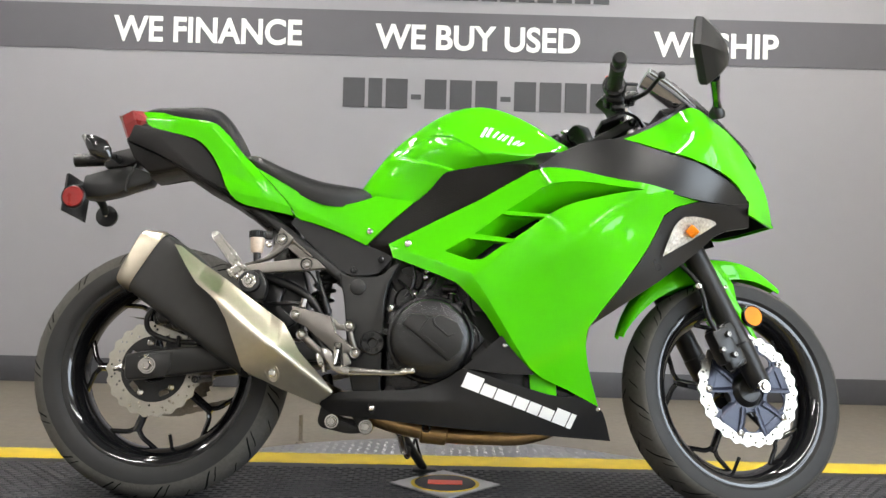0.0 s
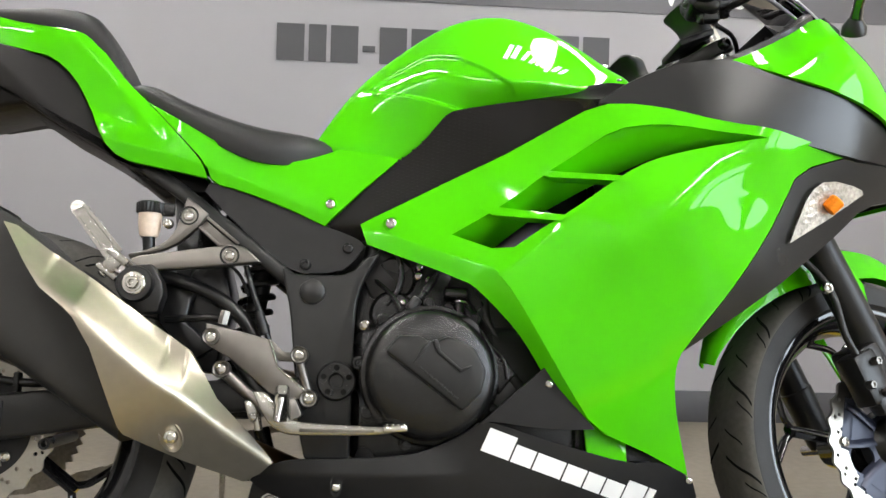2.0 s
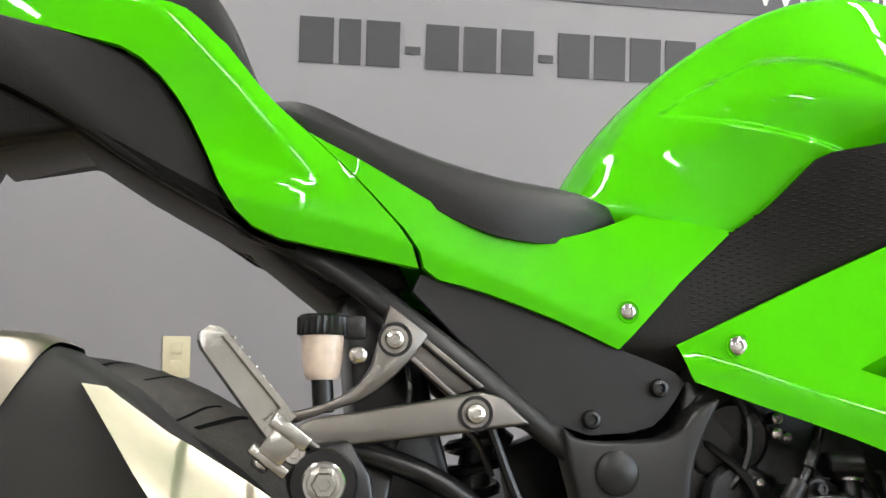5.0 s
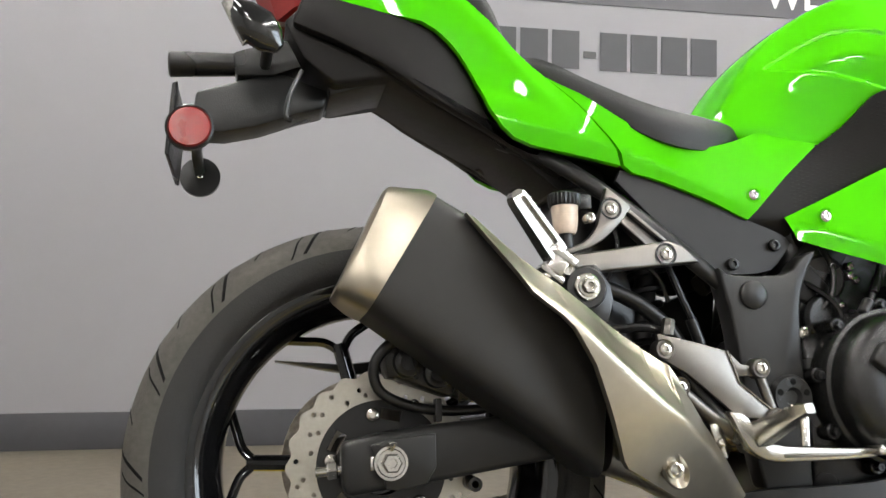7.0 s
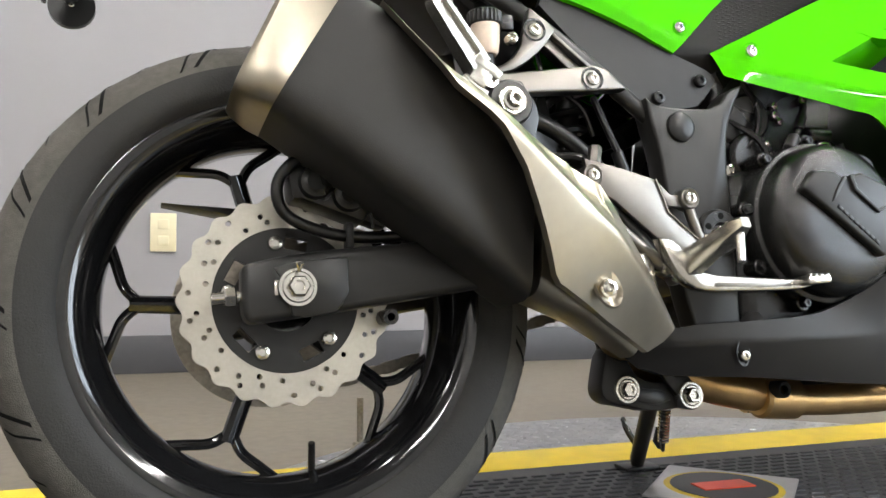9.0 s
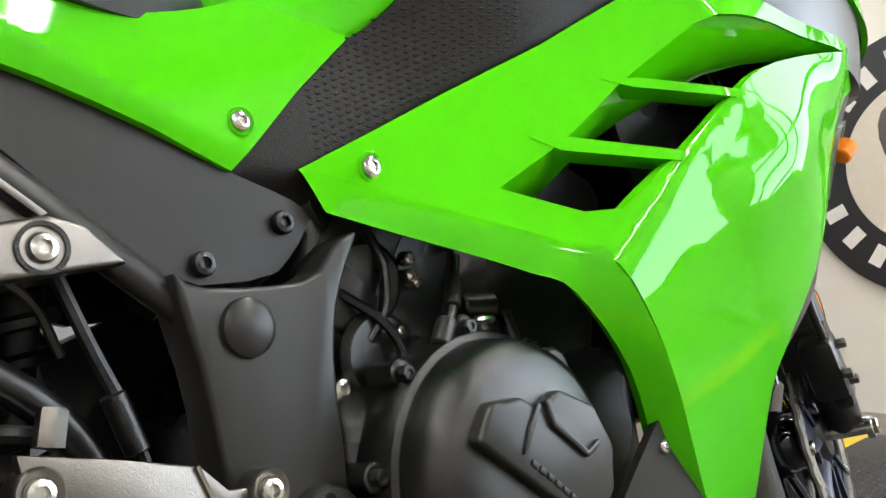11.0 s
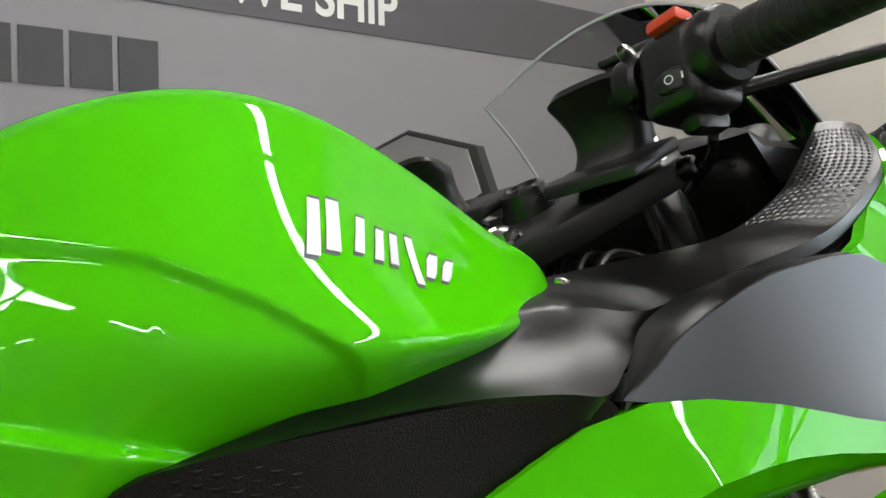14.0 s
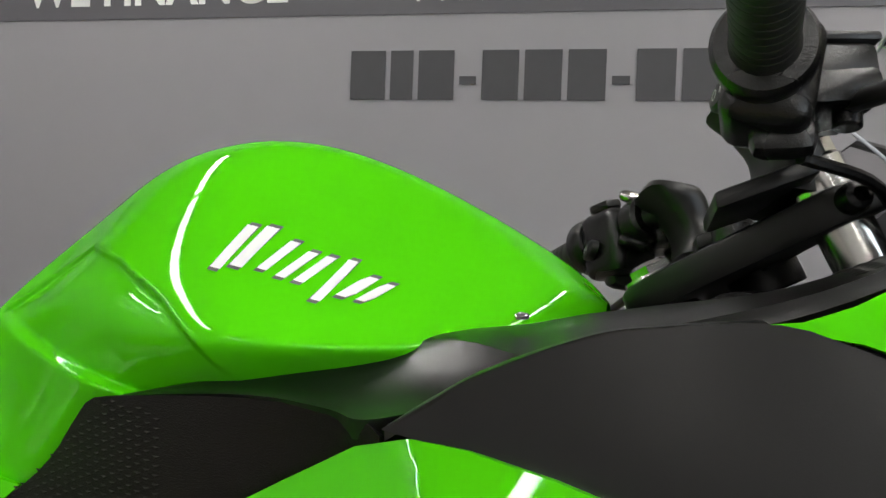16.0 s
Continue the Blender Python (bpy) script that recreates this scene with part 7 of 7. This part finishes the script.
for side in (-1, 1):
    bar_in = Vector((1.061, side * 0.122, 0.983))
    bar_out = Vector((0.960, side * 0.375, 0.953))
    dirb = (bar_out - bar_in).normalized()
    pb = S @ CL @ Vector((-0.004, side * 0.136, -0.001))
    bolt(bike, pb, 0.010, 0.008, BLACK, S.to_3x3() @ Vector((0, side, 0)))
    # gooseneck riser: foot on the clamp, swept up and back to the bar
    secs = []
    for f in range(9):
        t = f / 8
        cx = 1.098 - 0.012 * t - 0.020 * t * t
        cz = 0.930 + 0.058 * t
        yo, yi = 0.118 + 0.012 * t, 0.046 + 0.010 * math.sin(t * math.pi) + 0.012 * t
        hx = 0.030 - 0.010 * math.sin(t * math.pi) - 0.004 * t
        ring = []
        for k in range(20):
            a = 2 * math.pi * k / 20
            ca, sa = math.cos(a), math.sin(a)
            ring.append(S @ Vector((cx + hx * math.copysign(abs(ca) ** 0.6, ca), side * ((yo + yi) / 2 + (yo - yi) / 2 * math.copysign(abs(sa) ** 0.55, sa)), cz - 0.004 * ca)))
        secs.append(ring)
    c = sum(secs[-1], Vector()) / 20
    secs.append([p.lerp(c, 0.12) + Vector((0, 0, 0.006)) for p in secs[-1]])
    secs.append([p.lerp(c, 0.6) + Vector((0, 0, 0.004)) for p in secs[-1]])
    rs = part("bar_riser", loft(secs), SATIN, bike, "satin black cast handlebar riser", 55)
    part("riser_foot", plate([(1.062, 0.925), (1.122, 0.950), (1.118, 0.960), (1.060, 0.936)], side * 0.036, side * 0.128, 0.003), SATIN, rs)
    bar = part("handlebar", rod(S @ (bar_in + dirb * -0.03), S @ bar_out, 0.011, 18), SATIN, bike)
    # clamp of the lever perch round the bar
    part("perch_clamp", rod(S @ (bar_in + dirb * 0.004), S @ (bar_in + dirb * 0.028), 0.0215, 20), BLACK, bike)
    for dz in (0.021, -0.021):
        bolt(bike, S @ (bar_in + dirb * 0.016 + Vector((-0.010, 0, dz))), 0.006, 0.012, BLACK if dz < 0 else ZINC, S.to_3x3() @ Vector((-1, 0, 0.2)))
    sw = bmesh.new()
    ang = math.atan2(dirb.x, dirb.y)
    rot = Matrix.Rotation(-ang if side > 0 else math.pi - ang, 4, "Z")
    c0 = bar_in + dirb * 0.060
    add_box(sw, (0.050, 0.056, 0.064), S @ Matrix.Translation(c0 + Vector((0.004, 0, -0.008))) @ rot @ Matrix.Rotation(radians(side * -10), 4, "Y"), 0.011, 3)
    add_box(sw, (0.036, 0.022, 0.022), S @ Matrix.Translation(c0 + Vector((0.010, 0, -0.040))) @ rot, 0.008, 2)
    add_lathe(sw, [(0.010, -0.014), (0.026, -0.012), (0.0285, -0.006), (0.0285, 0.006), (0.026, 0.010), (0.017, 0.011)], S @ axis_to(bar_in + dirb * 0.094, bar_out), 32)
    swo = part("switch_housing", sw, BLACK, bike, "black handlebar switch housing")
    btn = box((0.018, 0.030, 0.010), S @ Matrix.Translation(c0 + Vector((-0.010, 0, 0.028))) @ rot @ Matrix.Rotation(radians(side * -18), 4, "Y"), 0.003)
    part("switch_button", btn, REDBTN if side < 0 else BLACK, swo, "red stop switch" if side < 0 else "")
    dm = S @ axis_to(c0 + Vector((-0.0225, 0, -0.016)), c0 + Vector((-0.06, 0, -0.010)))
    part("switch_dial", lathe([(0, 0.004), (0.0095, 0.004), (0.012, 0.002), (0.0125, -0.004)], dm @ Matrix.Diagonal((1.5, 0.75, 1, 1)), 24), SATIN, swo)
    part("dial_mark", lathe([(0.0026, 0.0046), (0.0034, 0.0046)], dm @ Matrix.Translation((-0.005, 0, 0)), 14), WHITE, swo)
    part("dial_mark", box((0.0012, 0.005, 0.0006), dm @ Matrix.Translation((0.005, 0.0, 0.0046))), WHITE, swo)
    gp = bmesh.new()
    m = S @ axis_to(bar_in + dirb * 0.100, bar_out)
    ln = 0.128
    prof = [(0, 0), (0.0185, 0.0), (0.019, 0.004)]
    for i in range(12):
        h0 = 0.008 + (ln - 0.02) * i / 12
        prof += [(0.0176, h0), (0.0177, h0 + 0.004), (0.0176, h0 + 0.0078), (0.0171, h0 + 0.0082)]
    prof += [(0.0178, ln - 0.010), (0.0190, ln - 0.004), (0.0175, ln), (0, ln)]
    grip = part("grip", add_lathe(gp, prof, m, 24), RUBBER, bike, "ribbed black rubber handlebar grip")
    part("bar_end", lathe([(0.009, 0), (0.0155, 0.004), (0.017, 0.022), (0.016, 0.032), (0.012, 0.036), (0.006, 0.036), (0.005, 0.028), (0, 0.028)], S @ axis_to(bar_out - dirb * 0.036, bar_out), 24), SATIN, grip)
    # lever: pivot ahead of the housing, bowed out to a ball end
    piv = Vector((1.092, side * 0.165, 0.968))
    lp = [piv, Vector((1.098, side * 0.195, 0.962)), Vector((1.103, side * 0.225, 0.960)), Vector((1.096, side * 0.262, 0.954)), Vector((1.082, side * 0.31, 0.944)), Vector((1.073, side * 0.348, 0.937))]
    lv = tube([S @ p for p in lp], lambda s: 0.0085 - 0.0025 * s, 10, 6, None, 0.75)
    bmesh.ops.create_uvsphere(lv, u_segments=14, v_segments=10, radius=0.0092, matrix=S @ Matrix.Translation(lp[-1] + Vector((0, side * 0.004, 0))))
    part("brake_lever" if side < 0 else "clutch_lever", lv, SATIN, bike, "black control lever with ball end")
    pc = bmesh.new()
    add_box(pc, (0.046, 0.060, 0.022), S @ Matrix.Translation((1.085, side * 0.152, 0.972)) @ Matrix.Rotation(radians(-10), 4, "Y"), 0.006)
    rod(S @ (piv + Vector((0, 0, -0.016))), S @ (piv + Vector((0, 0, 0.014))), 0.0085, 14, bm=pc)
    part("lever_perch", pc, BLACK, bike)
    if side < 0:
        rsv = part("front_reservoir", box((0.046, 0.052, 0.030), S @ Matrix.Translation((1.098, -0.128, 1.000)) @ Matrix.Rotation(radians(-6), 4, "Y"), 0.006), BLACK, bike, "black front brake fluid reservoir")
        part("reservoir_lid", box((0.050, 0.056, 0.007), S @ Matrix.Translation((1.0965, -0.128, 1.0175)) @ Matrix.Rotation(radians(-6), 4, "Y"), 0.003), SATIN, rsv)
        for dy in (-0.018, 0.018):
            bolt(rsv, S @ Vector((1.0965, -0.128 + dy, 1.0215)), 0.0038, 0.002, ZINC, (0, 0, 1))
    part("throttle_cable" if side < 0 else "clutch_cable", tube([S @ p for p in (c0 + Vector((0.02, 0, -0.05)), bar_in + Vector((0.055, side * 0.03, -0.06)), Vector((1.16, side * 0.10, 0.90)), Vector((1.17, side * 0.06, 0.86)))], 0.004, 8), BLACK, bike)
    # mirror
    base = Vector((1.330, side * 0.184, 0.945))
    part("mirror_base", lathe([(0.020, -0.008), (0.019, 0.004), (0.013, 0.012), (0.010, 0.018), (0, 0.018)], axis_to(base, base + Vector((-0.006, side * 0.018, 0.020))), 20), BLACK, bike)
    stem = tube([base + Vector((0, side * 0.006, 0.010)), Vector((1.318, side * 0.220, 0.966)), Vector((1.305, side * 0.258, 0.978)), Vector((1.292, side * 0.292, 0.992))], lambda s: 0.0085 + 0.006 * abs(s - 0.35), 12, 5)
    mir = part("mirror_stem", stem, GLOSSBLACK, bike, "black rear-view mirror on a slim stem")
    ol = [(-0.078, -0.030), (-0.062, 0.035), (0.02, 0.074), (0.082, 0.055), (0.084, -0.010), (-0.015, -0.066)]
    def mp(a, b, dx):
        return Vector((1.250 + dx + 0.10 * b - 0.5 * a, side * (0.338 + a), 1.028 + b))
    secs = []
    for dx, sc in ((-0.004, 0.95), (0.0, 1.0), (0.014, 0.99), (0.036, 0.72), (0.055, 0.36), (0.060, 0.10)):
        secs.append([mp(a * sc, b * sc, dx) for a, b in ol])
    part("mirror_housing", loft(secs), SATIN, mir, "", 25)
    part("mirror_glass", loft([[mp(a * 0.90, b * 0.90, dx) for a, b in ol] for dx in (-0.0065, -0.003)]), MIRROR, mir, "mirror glass")

# brand script on the tank as plain white bars with a dark outline
def tank_y(x, z):
    for k in range(len(secs_tank) - 1):
        if secs_tank[k][0].x <= x <= secs_tank[k + 1][0].x:
            a, b = secs_tank[k], secs_tank[k + 1]
            f = (x - a[0].x) / max(1e-6, b[0].x - a[0].x)
            col = [p.lerp(q, f) for p, q in zip(a, b)][:HALF]
            for p, q in zip(col, col[1:]):
                if p.z <= z <= q.z and p.y < 0:
                    return p.lerp(q, (z - p.z) / max(1e-6, q.z - p.z)).y
    return -0.15
for k, (x, z, w, h) in enumerate(((0.760, 0.886, 0.007, 0.030), (0.772, 0.887, 0.008, 0.028), (0.789, 0.882, 0.006, 0.020), (0.801, 0.877, 0.006, 0.018), (0.812, 0.875, 0.006, 0.018), (0.825, 0.869, 0.006, 0.028), (0.838, 0.866, 0.008, 0.014), (0.850, 0.863, 0.007, 0.012))):
    sl = 0.014
    o = [(x, z - h / 2), (x + w, z - h / 2 - w * 0.2), (x + w + sl, z + h / 2 - w * 0.2), (x + sl, z + h / 2)]
    cx, cz = sum(p[0] for p in o) / 4, sum(p[1] for p in o) / 4
    oo = [(cx + (a - cx) * 1.0 + math.copysign(0.0018, a - cx), cz + (b - cz) + math.copysign(0.0018, b - cz)) for a, b in o]
    part("bar_outline", panel(oo, lambda x, z: tank_y(x, z) - 0.0006, 0.0003, 0.0, 0.008, None, -1, True), GREYPRINT, tank)
    part("bar", panel(o, lambda x, z: tank_y(x, z) - 0.0012, 0.0003, 0.0, 0.008, None, -1, True), WHITE, tank)
